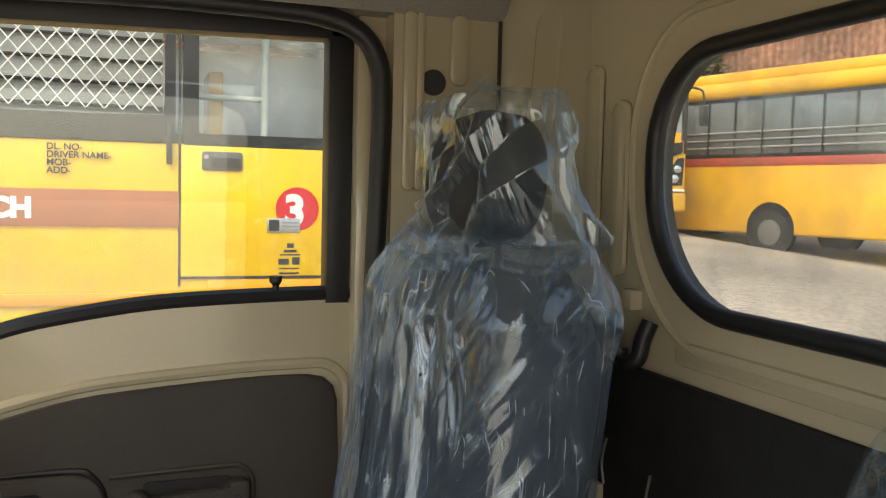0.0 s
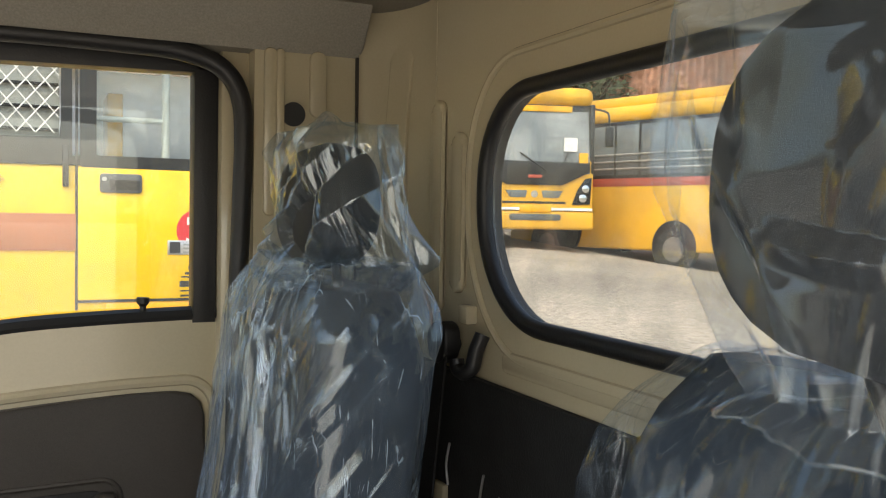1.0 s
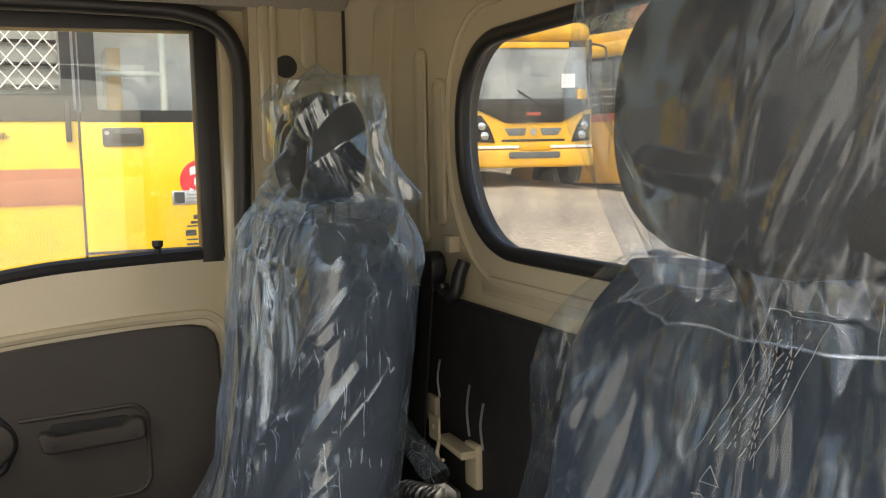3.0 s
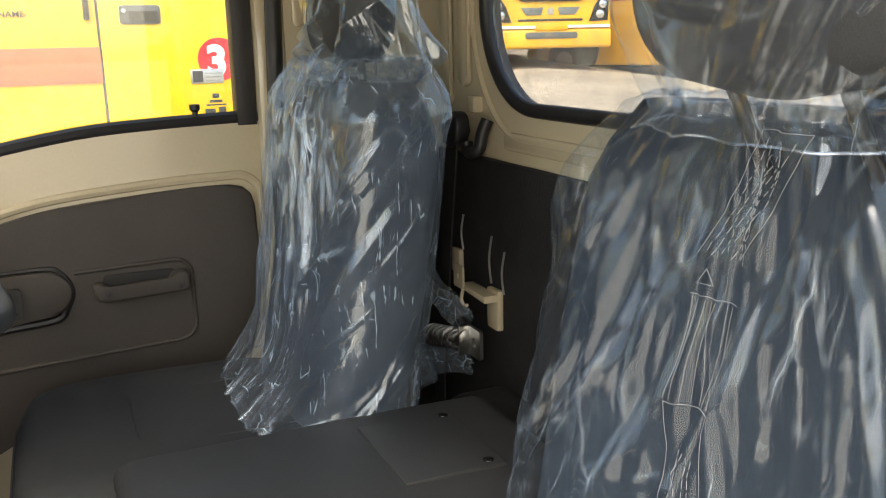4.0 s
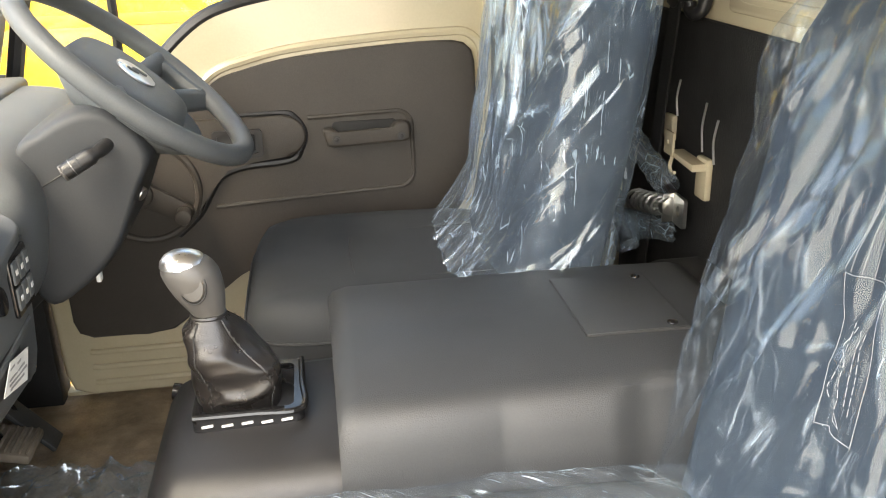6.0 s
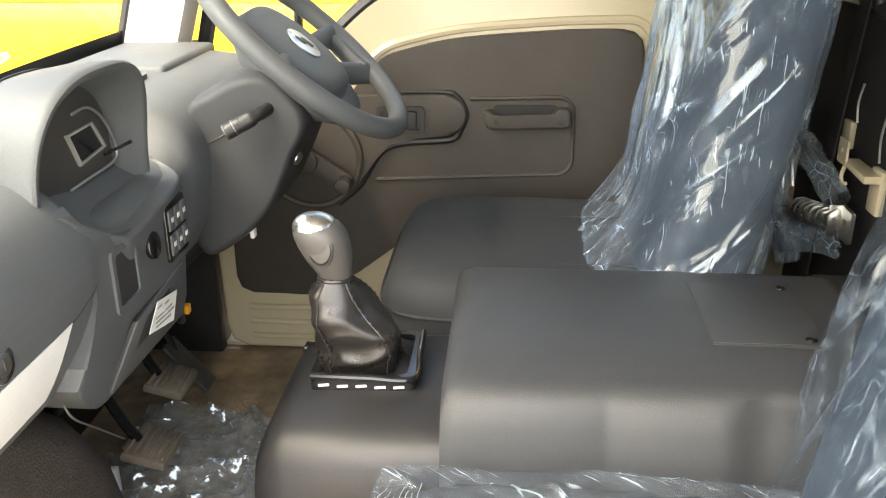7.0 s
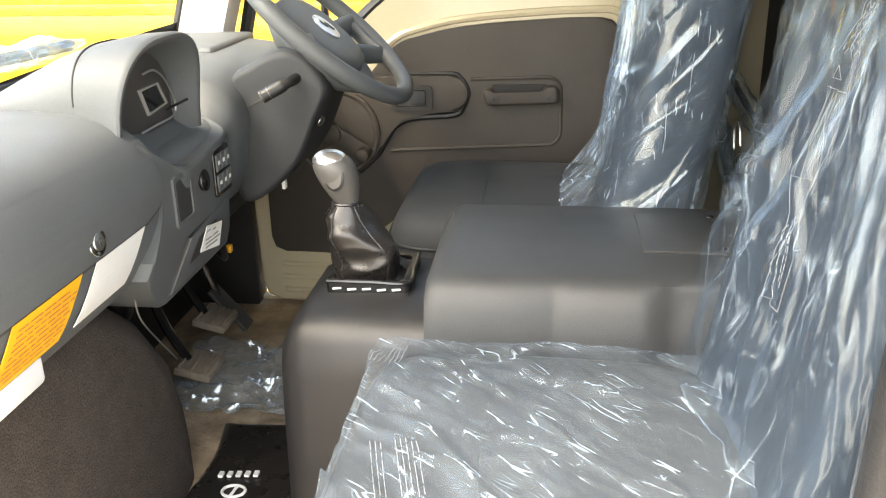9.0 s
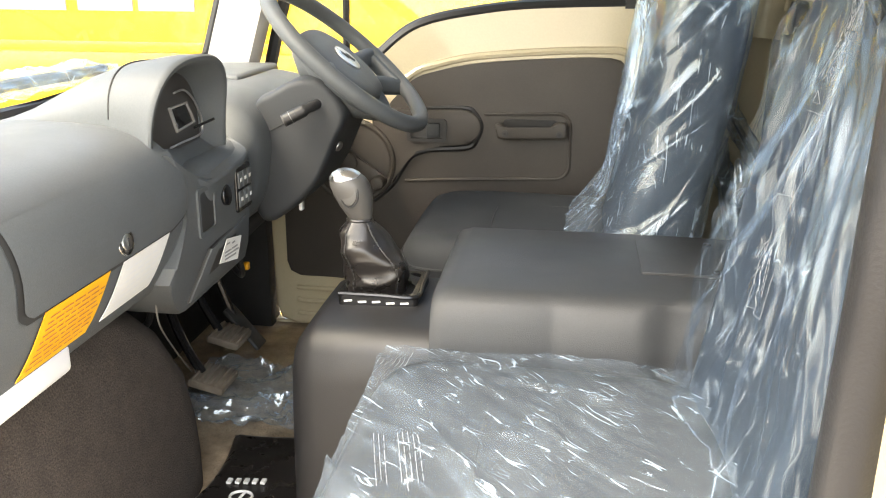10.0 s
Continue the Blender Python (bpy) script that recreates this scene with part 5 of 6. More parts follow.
cl = part("cluster_face", prism([(y, z) for _, y, z in deep[0]], "x", -0.822, -0.806), M["cluster"], dash, "dark instrument cluster")


def cluster_tube(pts, r):
    return tube([(-0.799, y, z) for y, z in pts], r, 8)


SCREEN = [(0.671, 0.870), (0.737, 0.871), (0.764, 0.834), (0.693, 0.828)]
grown = [(0.716 + (y - 0.716) * 1.16, 0.851 + (z - 0.851) * 1.16) for y, z in SCREEN]
part("display_frame", wall_with_hole(grown, SCREEN, "x", -0.807, -0.8015), M["wheel_grey"], cl)
part("display", prism(SCREEN, "x", -0.8065, -0.8045), M["gloss_black"], cl)
part("bright_trim", cluster_tube([(v.x, v.z) for v in smooth_curve([(0.680, 0, 0.898), (0.723, 0, 0.898), (0.761, 0, 0.877), (0.788, 0, 0.843), (0.795, 0, 0.818), (0.778, 0, 0.8055), (0.697, 0, 0.8045), (0.648, 0, 0.8035)], 5)], 0.0021), M["silver"], cl)
part("trip_stalk", tube([(-0.80, 0.755, 0.822), (-0.765, 0.775, 0.838)], 0.0025, 8), M["gloss_black"], cl)
# the bowed sill in front of the dials, then the centre stack below it
SILL_EDGE = smooth_curve([(-0.764, 0.494, 0.830), (-0.752, 0.520, 0.812), (-0.738, 0.560, 0.787), (-0.727, 0.612, 0.757), (-0.724, 0.650, 0.749), (-0.725, 0.745, 0.755), (-0.729, 0.820, 0.760), (-0.742, 0.858, 0.768), (-0.785, 0.880, 0.786)], 10)


def sill_pt(u, v):
    k = u * (len(SILL_EDGE) - 1)
    i = min(int(k), len(SILL_EDGE) - 2)
    front = SILL_EDGE[i].lerp(SILL_EDGE[i + 1], k - i)
    back = Vector((-0.764 - 0.046 * min(1, u / 0.12), 0.496 + 0.395 * u, 0.832 - 0.034 * min(1, u * 2)))
    t = min(1, v / 0.75)
    p = back.lerp(front, t)
    p.z -= 0.010 * math.sin(math.pi * t)
    if v > 0.75:
        a = min(1, (v - 0.75) / 0.12) * math.pi / 2
        p += Vector((0.005 * math.sin(a), 0, -0.007 * (1 - math.cos(a))))
    if v > 0.87:
        p += Vector((-0.008, 0, -0.04)) * ((v - 0.87) / 0.13) * min(1, u / 0.3)
    return p


part("cluster_sill", surface(sill_pt, 60, 80), M["dash"], dash, smooth=70)
STACK = [(0.492, 0.822), (0.528, 0.785), (0.545, 0.736), (0.532, 0.692), (0.505, 0.660), (0.475, 0.634), (0.468, 0.606), (0.500, 0.575), (0.555, 0.530), (0.590, 0.505), (0.612, 0.502), (0.800, 0.552), (0.816, 0.580), (0.822, 0.625), (0.840, 0.70), (0.850, 0.748), (0.789, 0.747), (0.695, 0.744), (0.625, 0.750), (0.572, 0.774), (0.518, 0.804)]


def tuck(bm):
    """The lower near part of the stack leans back under the dash."""
    for v in bm.verts:
        v.co.x -= 0.45 * max(0, 0.63 - v.co.z) * min(1, max(0, (0.82 - v.co.y) / 0.22))
    return bm


part("centre_console", tuck(prism(STACK, "x", -0.84, -0.7265, 0.004, 2)), M["dash"], dash, smooth=30)
pk = part("pocket", wall_with_hole(rounded(0.575, 0.655, 0.655, 0.745, 0.008, 3), rounded(0.584, 0.646, 0.664, 0.736, 0.006, 3), "x", -0.733, -0.7225), M["dash"], dash)
part("pocket_inside", prism(rounded(0.583, 0.647, 0.663, 0.737, 0.006, 3), "x", -0.729, -0.7255), M["ink_and_gaps"], pk)
part("power_socket", disc((-0.7275, 0.705, 0.705), (1, 0, 0.1), 0.020, 0.008, 24, 0.002), M["gloss_black"], dash)
sw = part("switch_panel", prism(rounded(0.755, 0.835, 0.655, 0.745, 0.008, 3), "x", -0.730, -0.7215, 0.002), M["gloss_black"], dash, "black switch panel with white symbols")
for k in range(3):
    for j in range(2):
        part("switch", box(-0.7235, -0.7185, 0.762 + 0.024 * k, 0.782 + 0.024 * k, 0.665 + 0.038 * j, 0.697 + 0.038 * j, 0.002), M["dash"], sw)
        part("symbol", box(-0.7190, -0.7178, 0.768 + 0.024 * k, 0.777 + 0.024 * k, 0.678 + 0.038 * j, 0.685 + 0.038 * j), M["paper"], sw)
lc = part("lower_cover", tuck(prism([(0.612, 0.520), (0.79, 0.568), (0.803, 0.640), (0.628, 0.622)], "x", -0.731, -0.7225, 0.002)), M["dash"], dash)
part("cover_gap", tuck(prism([(0.610, 0.518), (0.792, 0.5665), (0.805, 0.642), (0.626, 0.624)], "x", -0.730, -0.7255)), M["ink_and_gaps"], dash)
small_label = tagged(part("paper_label", tuck(prism([(0.682, 0.575), (0.757, 0.562), (0.768, 0.608), (0.694, 0.622)], "x", -0.7223, -0.7210)), M["paper"]), "small white printed label on the lower dashboard cover", "label")

for k, (a, b) in enumerate(((0.672, 0.69), (0.70, 0.715), (0.672, 0.728), (0.674, 0.735), (0.677, 0.725))):
    zz = (0.608, 0.603, 0.591, 0.583, 0.575)[k]
    part("print_bar", tuck(box(-0.7212, -0.7205, a + 0.024, b + 0.022, zz, zz + 0.0035)), M["grey_ink"], small_label)
part("tray_wall", wall_with_hole(rounded(-1.06, -0.868, 0.850, 1.130, 0.035, 6), rounded(-1.03, -0.894, 0.880, 1.098, 0.024, 6), "z", 0.845, 0.8735), M["dash"], dash, smooth=30)
part("tray_floor", box(-1.032, -0.892, 0.878, 1.10, 0.852, 0.8665, 0.002), M["dash"], dash)
part("dash_vent", box(-1.026, -1.006, 0.93, 1.06, 0.866, 0.873, 0.002), M["knob"], dash)
part("dash_end", box(-1.06, -0.86, 1.165, 1.465, 0.845, 0.876, 0.012, 3), M["dash"], dash, smooth=60)

# ---- steering ----
wheel = thing("steering_wheel", (-0.590, 1.135, 0.92), "black steering wheel with a padded boss and silver badge", "steering wheel")
WC, WN = Vector((-0.590, 1.135, 0.923)), Vector((math.sin(radians(41)), 0, math.cos(radians(41))))
WM = Matrix.Translation(WC) @ Matrix(((WN.z, 0, WN.x, 0), (0, 1, 0, 0), (-WN.x, 0, WN.z, 0), (0, 0, 0, 1)))
R = 0.216
part("rim", place(tube([(R * math.cos(a), R * math.sin(a), 0) for a in [2 * math.pi * k / 72 for k in range(72)]], 0.0185, 14, True), WM), M["dash"], wheel)
rings = []
for z, hx, hy in ((-0.085, 0.07, 0.08), (-0.06, 0.10, 0.112), (-0.03, 0.112, 0.130), (-0.012, 0.105, 0.122), (-0.004, 0.08, 0.10), (-0.001, 0.045, 0.055)):
    rings.append(superloop(0.0, 0, z, hx, hy, 36, 2.8))
boss = part("boss", place(loft(rings), WM), M["dash"], wheel, smooth=60)
part("badge", place(disc((0.0, 0, -0.0015), (0, 0, 1), 0.036, 0.004, 32, 0.0015), WM), M["silver"], boss, "round silver badge")
part("badge_mark", place(tube(smooth_curve([(-0.016, -0.012, 0.003), (0.002, -0.004, 0.003), (-0.008, 0.004, 0.003), (0.016, 0.012, 0.003)], 4), 0.003, 6), WM), M["dash"], boss)
part("boss_collar", place(loft([superloop(0.03, 0, z, hx, hy, 36, 2.6) for z, hx, hy in ((-0.075, 0.085, 0.10), (-0.05, 0.118, 0.132), (-0.036, 0.122, 0.138), (-0.030, 0.110, 0.126))]), WM), M["dash"], boss, smooth=50)
for sgn in (-1, 1):
    up = [Vector((0.010, sgn * 0.105, -0.026)), Vector((0.012, sgn * 0.155, -0.016)), Vector((0.018, sgn * 0.208, -0.004))]
    low = [Vector((0.070, sgn * 0.085, -0.034)), Vector((0.092, sgn * 0.130, -0.022)), Vector((0.125, sgn * 0.172, -0.004))]
    part("spoke", place(tube(smooth_curve(up, 5), [0.027 - 0.0006 * k for k in range(11)], 12, flat=0.5), WM), M["dash"], wheel)
    part("spoke", place(tube(smooth_curve(low, 5), [0.025 - 0.0006 * k for k in range(11)], 12, flat=0.5), WM), M["dash"], wheel)
    part("spoke_bridge", place(tube(smooth_curve([Vector((0.022, sgn * 0.196, -0.010)), Vector((0.068, sgn * 0.190, -0.012)), Vector((0.112, sgn * 0.168, -0.008))], 5), 0.021, 12, flat=0.7), WM), M["dash"], wheel)
shroud = thing("steering_column", (-0.68, 1.12, 0.62), "dark grey steering column shroud with a stalk switch", "steering column")
SH = [(v.x, v.z) for v in smooth_curve([(-0.767, 0, 0.829), (-0.723, 0, 0.864), (-0.661, 0, 0.893), (-0.605, 0, 0.886), (-0.560, 0, 0.822), (-0.587, 0, 0.757), (-0.632, 0, 0.662), (-0.695, 0, 0.598), (-0.762, 0, 0.572), (-0.790, 0, 0.69)], 5, True)]


def shroud_ring(y, k):
    return [(-0.67 + (x + 0.67) * k, y, 0.76 + (z - 0.76) * k) for x, z in SH]


part("shroud", loft([shroud_ring(y, k) for y, k in ((0.985, 0.86), (0.986, 0.91), (0.990, 0.95), (0.998, 0.98), (1.012, 1.0), (1.05, 1.01), (1.22, 1.01), (1.25, 0.98), (1.265, 0.92), (1.27, 0.82))]), M["shroud"], shroud, smooth=70)
part("shroud_seam", tube([(-0.745, 0.9845, 0.77), (-0.68, 0.9845, 0.805), (-0.625, 0.9845, 0.84)], 0.0016, 5), M["ink_and_gaps"], shroud)
key = part("key", box(-0.612, -0.600, 1.035, 1.055, 0.730, 0.755, 0.003), M["steel"], shroud, "bright ignition key")
part("key_tag", box(-0.688, -0.680, 1.038, 1.056, 0.588, 0.632, 0.002), M["paper"], key, "small white key tag")
part("key_ring", tube([(-0.607, 1.045, 0.735), (-0.64, 1.047, 0.68), (-0.682, 1.047, 0.645), (-0.684, 1.047, 0.62)], 0.0018, 5), M["steel"], key)
part("ignition_lock", disc((-0.606, 1.05, 0.745), (0.8, -0.3, -0.4), 0.012, 0.02, 20, 0.003), M["steel"], shroud)
st = part("stalk", tube(smooth_curve([(-0.618, 1.00, 0.841), (-0.630, 0.965, 0.835), (-0.645, 0.955, 0.828), (-0.680, 0.945, 0.810)], 5), [0.011] * 6 + [0.010, 0.010, 0.011] + [0.0135] * 7, 14), M["rubber"], shroud, "black indicator stalk")
ax = (-0.85, -0.25, -0.45)
part("stalk_end", disc((-0.680, 0.945, 0.810), ax, 0.0135, 0.005, 20, 0.002), M["knob"], st)
part("stalk_ring", disc((-0.657, 0.9515, 0.8223), ax, 0.0139, 0.004, 20, 0.001), M["shroud"], st)
part("stalk_mark", disc((-0.668, 0.9485, 0.8165), ax, 0.0138, 0.0012, 20, 0.0003), M["grey_ink"], st)
part("column_tube", tube([(-0.74, 1.12, 0.62), (-1.08, 1.13, 0.30)], 0.020, 12), M["board"], shroud)

# ---- footwell ----


def pedal(x, y, z, w, h, label, kind_label):
    p = thing("pedal", (x, y, z), label, "pedal", "pedals")
    m = Matrix.Translation((x, y, z)) @ Matrix.Rotation(radians(14), 4, "Y")
    part("pad", place(box(-h / 2, h / 2, -w / 2, w / 2, -0.012, 0.008, 0.006, 2), m), M["pedal"], p, "worn ribbed rubber pad")
    for k in range(6):
        xx = -h / 2 + h * (k + 0.7) / 6.4
        part("rib", place(box(xx - h * 0.035, xx + h * 0.035, -w / 2 + 0.006, w / 2 - 0.006, 0.006, 0.013, 0.002, 1), m), M["pedal"], p)
    part("arm", tube(smooth_curve([(x - 0.02, y, z), (x - 0.08, y, z + 0.12), (x - 0.13, y, z + 0.33)], 4), 0.011, 8), M["gloss_black"], p)
    return p


pedal(-0.884, 0.945, 0.20, 0.105, 0.085, "clutch pedal with a dusty ribbed rubber pad", "")
pedal(-0.935, 1.180, 0.205, 0.105, 0.085, "brake pedal with a dusty ribbed rubber pad", "")
ac = thing("pedal", (-0.93, 1.27, 0.2), "black accelerator pedal hinged above the floor", "pedal", "pedals")
part("pad", place(box(-0.07, 0.07, -0.03, 0.03, -0.006, 0.006, 0.004), Matrix.Translation((-0.93, 1.275, 0.19)) @ Matrix.Rotation(radians(50), 4, "Y")), M["vinyl"], ac)
part("arm", tube([(-0.96, 1.275, 0.22), (-1.03, 1.275, 0.42)], 0.010, 8), M["gloss_black"], ac)

# the carpeted toe board: upright, with a rounded shoulder and a big rounded corner
hump_sections = []
for z, yr, xf in ((FLOOR - 0.005, 0.765, -0.800), (0.16, 0.778, -0.806), (0.23, 0.780, -0.812), (0.33, 0.760, -0.820), (0.44, 0.690, -0.832), (0.50, 0.625, -0.842), (0.535, 0.570, -0.852), (0.56, 0.510, -0.868), (0.575, 0.43, -0.90), (0.58, 0.34, -0.95)):
    R0 = 0.13
    ring = [(-1.12, -0.195, z), (xf, -0.195, z), (xf, 0.0, z), (xf, 0.15, z)]
    ring += [(xf - R0 + R0 * math.cos(a), yr - R0 + R0 * math.sin(a), z) for a in [math.pi / 2 * k / 12 for k in range(13)]]
    ring += [(-1.05, yr, z), (-1.12, yr, z)]
    hump_sections.append(ring)
tagged(part("footwell_carpet", loft(hump_sections), M["carpet"], None, smooth=60), "brown-black carpeted toe board in the passenger footwell", "carpet")
tagged(part("heater_box", box(-0.95, -0.758, -0.19, 0.200, 0.576, 0.622, 0.010, 3), M["white"]), "white plastic box under the dashboard", "heater box")


def sheet_pt(u, v):
    x, y = -0.99 + 0.40 * u, 0.86 + 0.33 * v + 0.02 * u
    n1 = (1 - abs(noise.noise(Vector((x * 9, y * 9, 2.0))))) ** 3
    n2 = (1 - abs(noise.noise(Vector((x * 22, y * 22, 5.0))))) ** 3
    return Vector((x + 0.03 * noise.noise(Vector((v * 4, u * 3, 1))), y + 0.03 * noise.noise(Vector((u * 4, v * 3, 7))), FLOOR + 0.004 + 0.035 * n1 + 0.02 * n2 + 0.04 * max(0, 0.3 - u)))


tagged(part("polythene_sheet", surface(sheet_pt, 90, 70), M["film_floor"], None, smooth=25), "crumpled clear polythene sheet lying on the floor mat under the pedals", "plastic sheet")


def bag_pt(u, v):
    x, y = -0.815 + 0.03 * math.sin(v * 3) * (1 - u) + 0.27 * u, 0.50 + 0.36 * v
    e = min(u, 1 - u, v, 1 - v)
    return Vector((x, y, FLOOR + 0.002 + 0.035 * min(1, e / 0.1) ** 0.5 + 0.01 * noise.noise(Vector((x * 9, y * 9, 4)))))


kit = thing("tool_bag", (-0.7, 0.67, FLOOR), "flat black bag with a white printed mark, lying on the floor", "bag")
part("bag_body", surface(bag_pt, 40, 40, 0.004), M["leather"], kit, smooth=60)
part("white_mark", tube([(-0.688 + 0.022 * math.cos(a), 0.585 + 0.018 * math.sin(a), 0.131) for a in [2 * math.pi * k / 24 for k in range(24)]], 0.003, 6, True), M["white_paint"], kit)
part("white_mark", tube([(-0.690, 0.570, 0.131), (-0.686, 0.600, 0.131)], 0.003, 6), M["white_paint"], kit)
for k in range(5):
    part("white_mark", box(-0.735 + 0.017 * k, -0.726 + 0.017 * k, 0.628 + 0.002 * k, 0.643 + 0.002 * k, 0.128, 0.133), M["white_paint"], kit)

loom = thing("wiring_loom", (-0.85, 0.85, 0.3), "black cables hanging under the dashboard with a yellow connector", "cable")
for pts in (((-0.80, 0.70, 0.585), (-0.82, 0.74, 0.50), (-0.90, 0.80, 0.47), (-1.02, 0.86, 0.55)), ((-0.84, 0.62, 0.585), (-0.88, 0.66, 0.46), (-0.96, 0.74, 0.42), (-1.08, 0.80, 0.50)), ((-0.80, 0.88, 0.60), (-0.80, 0.95, 0.48), (-0.84, 1.02, 0.44), (-0.95, 1.08, 0.55))):
    part("cable", tube(smooth_curve(pts, 6), 0.007, 8), M["rubber"], loom)
part("white_plug", box(-0.950, -0.925, 0.985, 1.010, 0.165, 0.200, 0.004), M["white"], loom, "white plug")
part("white_plug", box(-0.955, -0.940, 0.900, 0.914, 0.120, 0.175, 0.003), M["white"], loom, "white plug")
part("cable", tube(smooth_curve([(-0.78, 0.50, 0.585), (-0.84, 0.62, 0.47), (-0.90, 0.80, 0.33), (-0.94, 0.95, 0.21)], 6), 0.0018, 6), M["wheel_grey"], loom, "thin pale cable")
part("grey_plate", box(-0.985, -0.915, 1.020, 1.075, 0.135, 0.142, 0.002), M["wheel_grey"], loom)
part("connector", box(-0.816, -0.804, 1.00, 1.016, 0.450, 0.468, 0.003), M["yellow_deep"], loom, "yellow plug")

# ---- behind the driver's seat ----
hook = thing("coat_hook", (0.39, 1.07, 1.0), "black plastic J-shaped hook on the rear wall", "hook")
part("hook_body", tube(smooth_curve([(0.395, 1.062, 1.045), (0.385, 1.064, 1.02), (0.380, 1.066, 0.995), (0.372, 1.078, 0.985), (0.370, 1.095, 0.990), (0.370, 1.100, 1.003)], 5), 0.012, 10), M["rubber"], hook)
belt = thing("seat_belt", (0.37, 1.15, 0.2), "black seat belt hanging from its upper anchor on the rear wall", "seat belt")
part("anchor", prism([(v.x, v.z) for v in smooth_curve([(1.135, 0, 1.04), (1.16, 0, 1.055), (1.20, 0, 1.04), (1.205, 0, 1.01), (1.175, 0, 0.985), (1.14, 0, 1.0)], 4, True)], "x", 0.365, 0.395, 0.006), M["rubber"], belt)
part("strap", loft([[(x - 0.002, y, z), (x - 0.002, y + 0.045, z), (x + 0.002, y + 0.045, z), (x + 0.002, y, z)] for x, y, z in ((0.372, 1.14, 1.01), (0.360, 1.155, 0.80), (0.350, 1.18, 0.50), (0.35, 1.19, 0.20))]), M["board"], belt)
link = thing("seat_bracket", (0.39, 1.05, 0.6), "zinc seat mounting bracket and cream clips still in polythene", "bracket")
part("cream_plate", box(0.378, 0.392, 0.998, 1.042, 0.665, 0.742, 0.004), M["cream"], link)
part("cream_plate", box(0.380, 0.392, 1.165, 1.205, 0.735, 0.785, 0.004), M["cream"], link)
part("cream_clip", prism([(1.00, 0.722), (1.105, 0.728), (1.105, 0.736), (1.00, 0.735)], "x", 0.352, 0.382, 0.002), M["cream"], link)
part("clip_tab", wall_with_hole(rounded(1.085, 1.125, 0.728, 0.772, 0.004, 3), rounded(1.102, 1.110, 0.746, 0.756, 0.003, 3), "x", 0.350, 0.354), M["cream"], link)
part("wire_hook", tube(smooth_curve([(0.352, 1.088, 0.728), (0.350, 1.092, 0.708), (0.350, 1.080, 0.698), (0.350, 1.068, 0.702)], 5), 0.0035, 7), M["cream"], link)
for yy, z0, z1 in ((1.045, 0.745, 0.835), (0.995, 0.735, 0.815), (1.165, 0.785, 0.855)):
    part("board_tear", tube(smooth_curve([(0.390, yy, z0), (0.388, yy + 0.004, (z0 + z1) / 2), (0.390, yy - 0.004, z1)], 4), 0.0022, 6), M["silver"], link, "frayed pale edge of the cut board")
part("steel_plate", wall_with_hole(rounded(1.005, 1.055, 0.612, 0.668, 0.006, 3), rounded(1.022, 1.038, 0.630, 0.650, 0.008, 5), "x", 0.345, 0.352), M["steel"], link, "zinc bracket plate with a hole")
part("plate_flange", box(0.325, 0.352, 1.052, 1.057, 0.612, 0.668, 0.002), M["steel"], link)
part("bolt", disc((0.335, 1.057, 0.642), (-0.25, 0.96, -0.08), 0.011, 0.085, 16, 0.002), M["steel"], link)
part("bolt_head", disc((0.338, 1.048, 0.643), (-0.25, 0.96, -0.08), 0.020, 0.014, 6, 0.002), M["steel"], link)
part("spring", tube([(0.330 - 0.0006 * k + 0.019 * math.cos(k * 0.62), 1.064 + 0.0009 * k, 0.641 + 0.019 * math.sin(k * 0.62)) for k in range(62)], 0.0034, 6), M["steel"], link)
part("bolt_nut", disc((0.318, 1.122, 0.637), (-0.25, 0.96, -0.08), 0.017, 0.016, 6, 0.002), M["steel"], link)
part("strut", tube([(0.285, 1.31, 0.800), (0.345, 1.055, 0.668)], 0.016, 10, flat=0.45), M["rubber"], link)
part("strut", tube([(0.265, 1.30, 0.72), (0.300, 1.16, 0.54)], 0.014, 10, flat=0.45), M["rubber"], link)
part("link_bar", tube([(0.29, 1.22, 0.600), (0.322, 1.10, 0.632)], 0.009, 8), M["steel"], link)
part("link_wire", tube(smooth_curve([(0.30, 1.235, 0.64), (0.298, 1.24, 0.69), (0.302, 1.215, 0.70), (0.306, 1.200, 0.655)], 5), 0.003, 6), M["silver"], link)


def sleeve(a, b, r0, seed):
    """A crumpled polythene sleeve drawn over a rod."""
    a, b = Vector(a), Vector(b)

    def f(u, v):
        g = 2 * math.pi * v
        rr = r0 * (1 + 0.35 * noise.noise(Vector((u * 9 + seed, math.cos(g) * 1.3, math.sin(g) * 1.3)))) + 0.008 * crumple(u * 14, math.cos(g) * 2 + seed, math.sin(g) * 2)
        d = (b - a).normalized()
        s1 = d.orthogonal().normalized()
        s2 = d.cross(s1)
        return a.lerp(b, u) + (s1 * math.cos(g) + s2 * math.sin(g)) * rr
    return surface(f, 60, 28)


part("wrapping", sleeve((0.283, 1.32, 0.805), (0.342, 1.065, 0.672), 0.018, 1), M["film_floor"], link, "crumpled clear polythene sleeve", smooth=30)
part("wrapping", sleeve((0.262, 1.31, 0.73), (0.302, 1.15, 0.525), 0.018, 5), M["film_floor"], link, "crumpled clear polythene sleeve", smooth=30)
part("wrapping", surface(lambda u, v: Vector((0.285 + 0.07 * u + 0.012 * noise.noise(Vector((u * 6, v * 6, 2))), 1.21 - 0.15 * u + 0.01 * noise.noise(Vector((u * 7, v * 7, 8))), 0.515 + 0.05 * u + (0.09 - 0.03 * u) * v + 0.010 * crumple(u * 5, v * 5, 1.0))), 40, 30), M["film_floor"], link, "slack clear polythene", smooth=30)

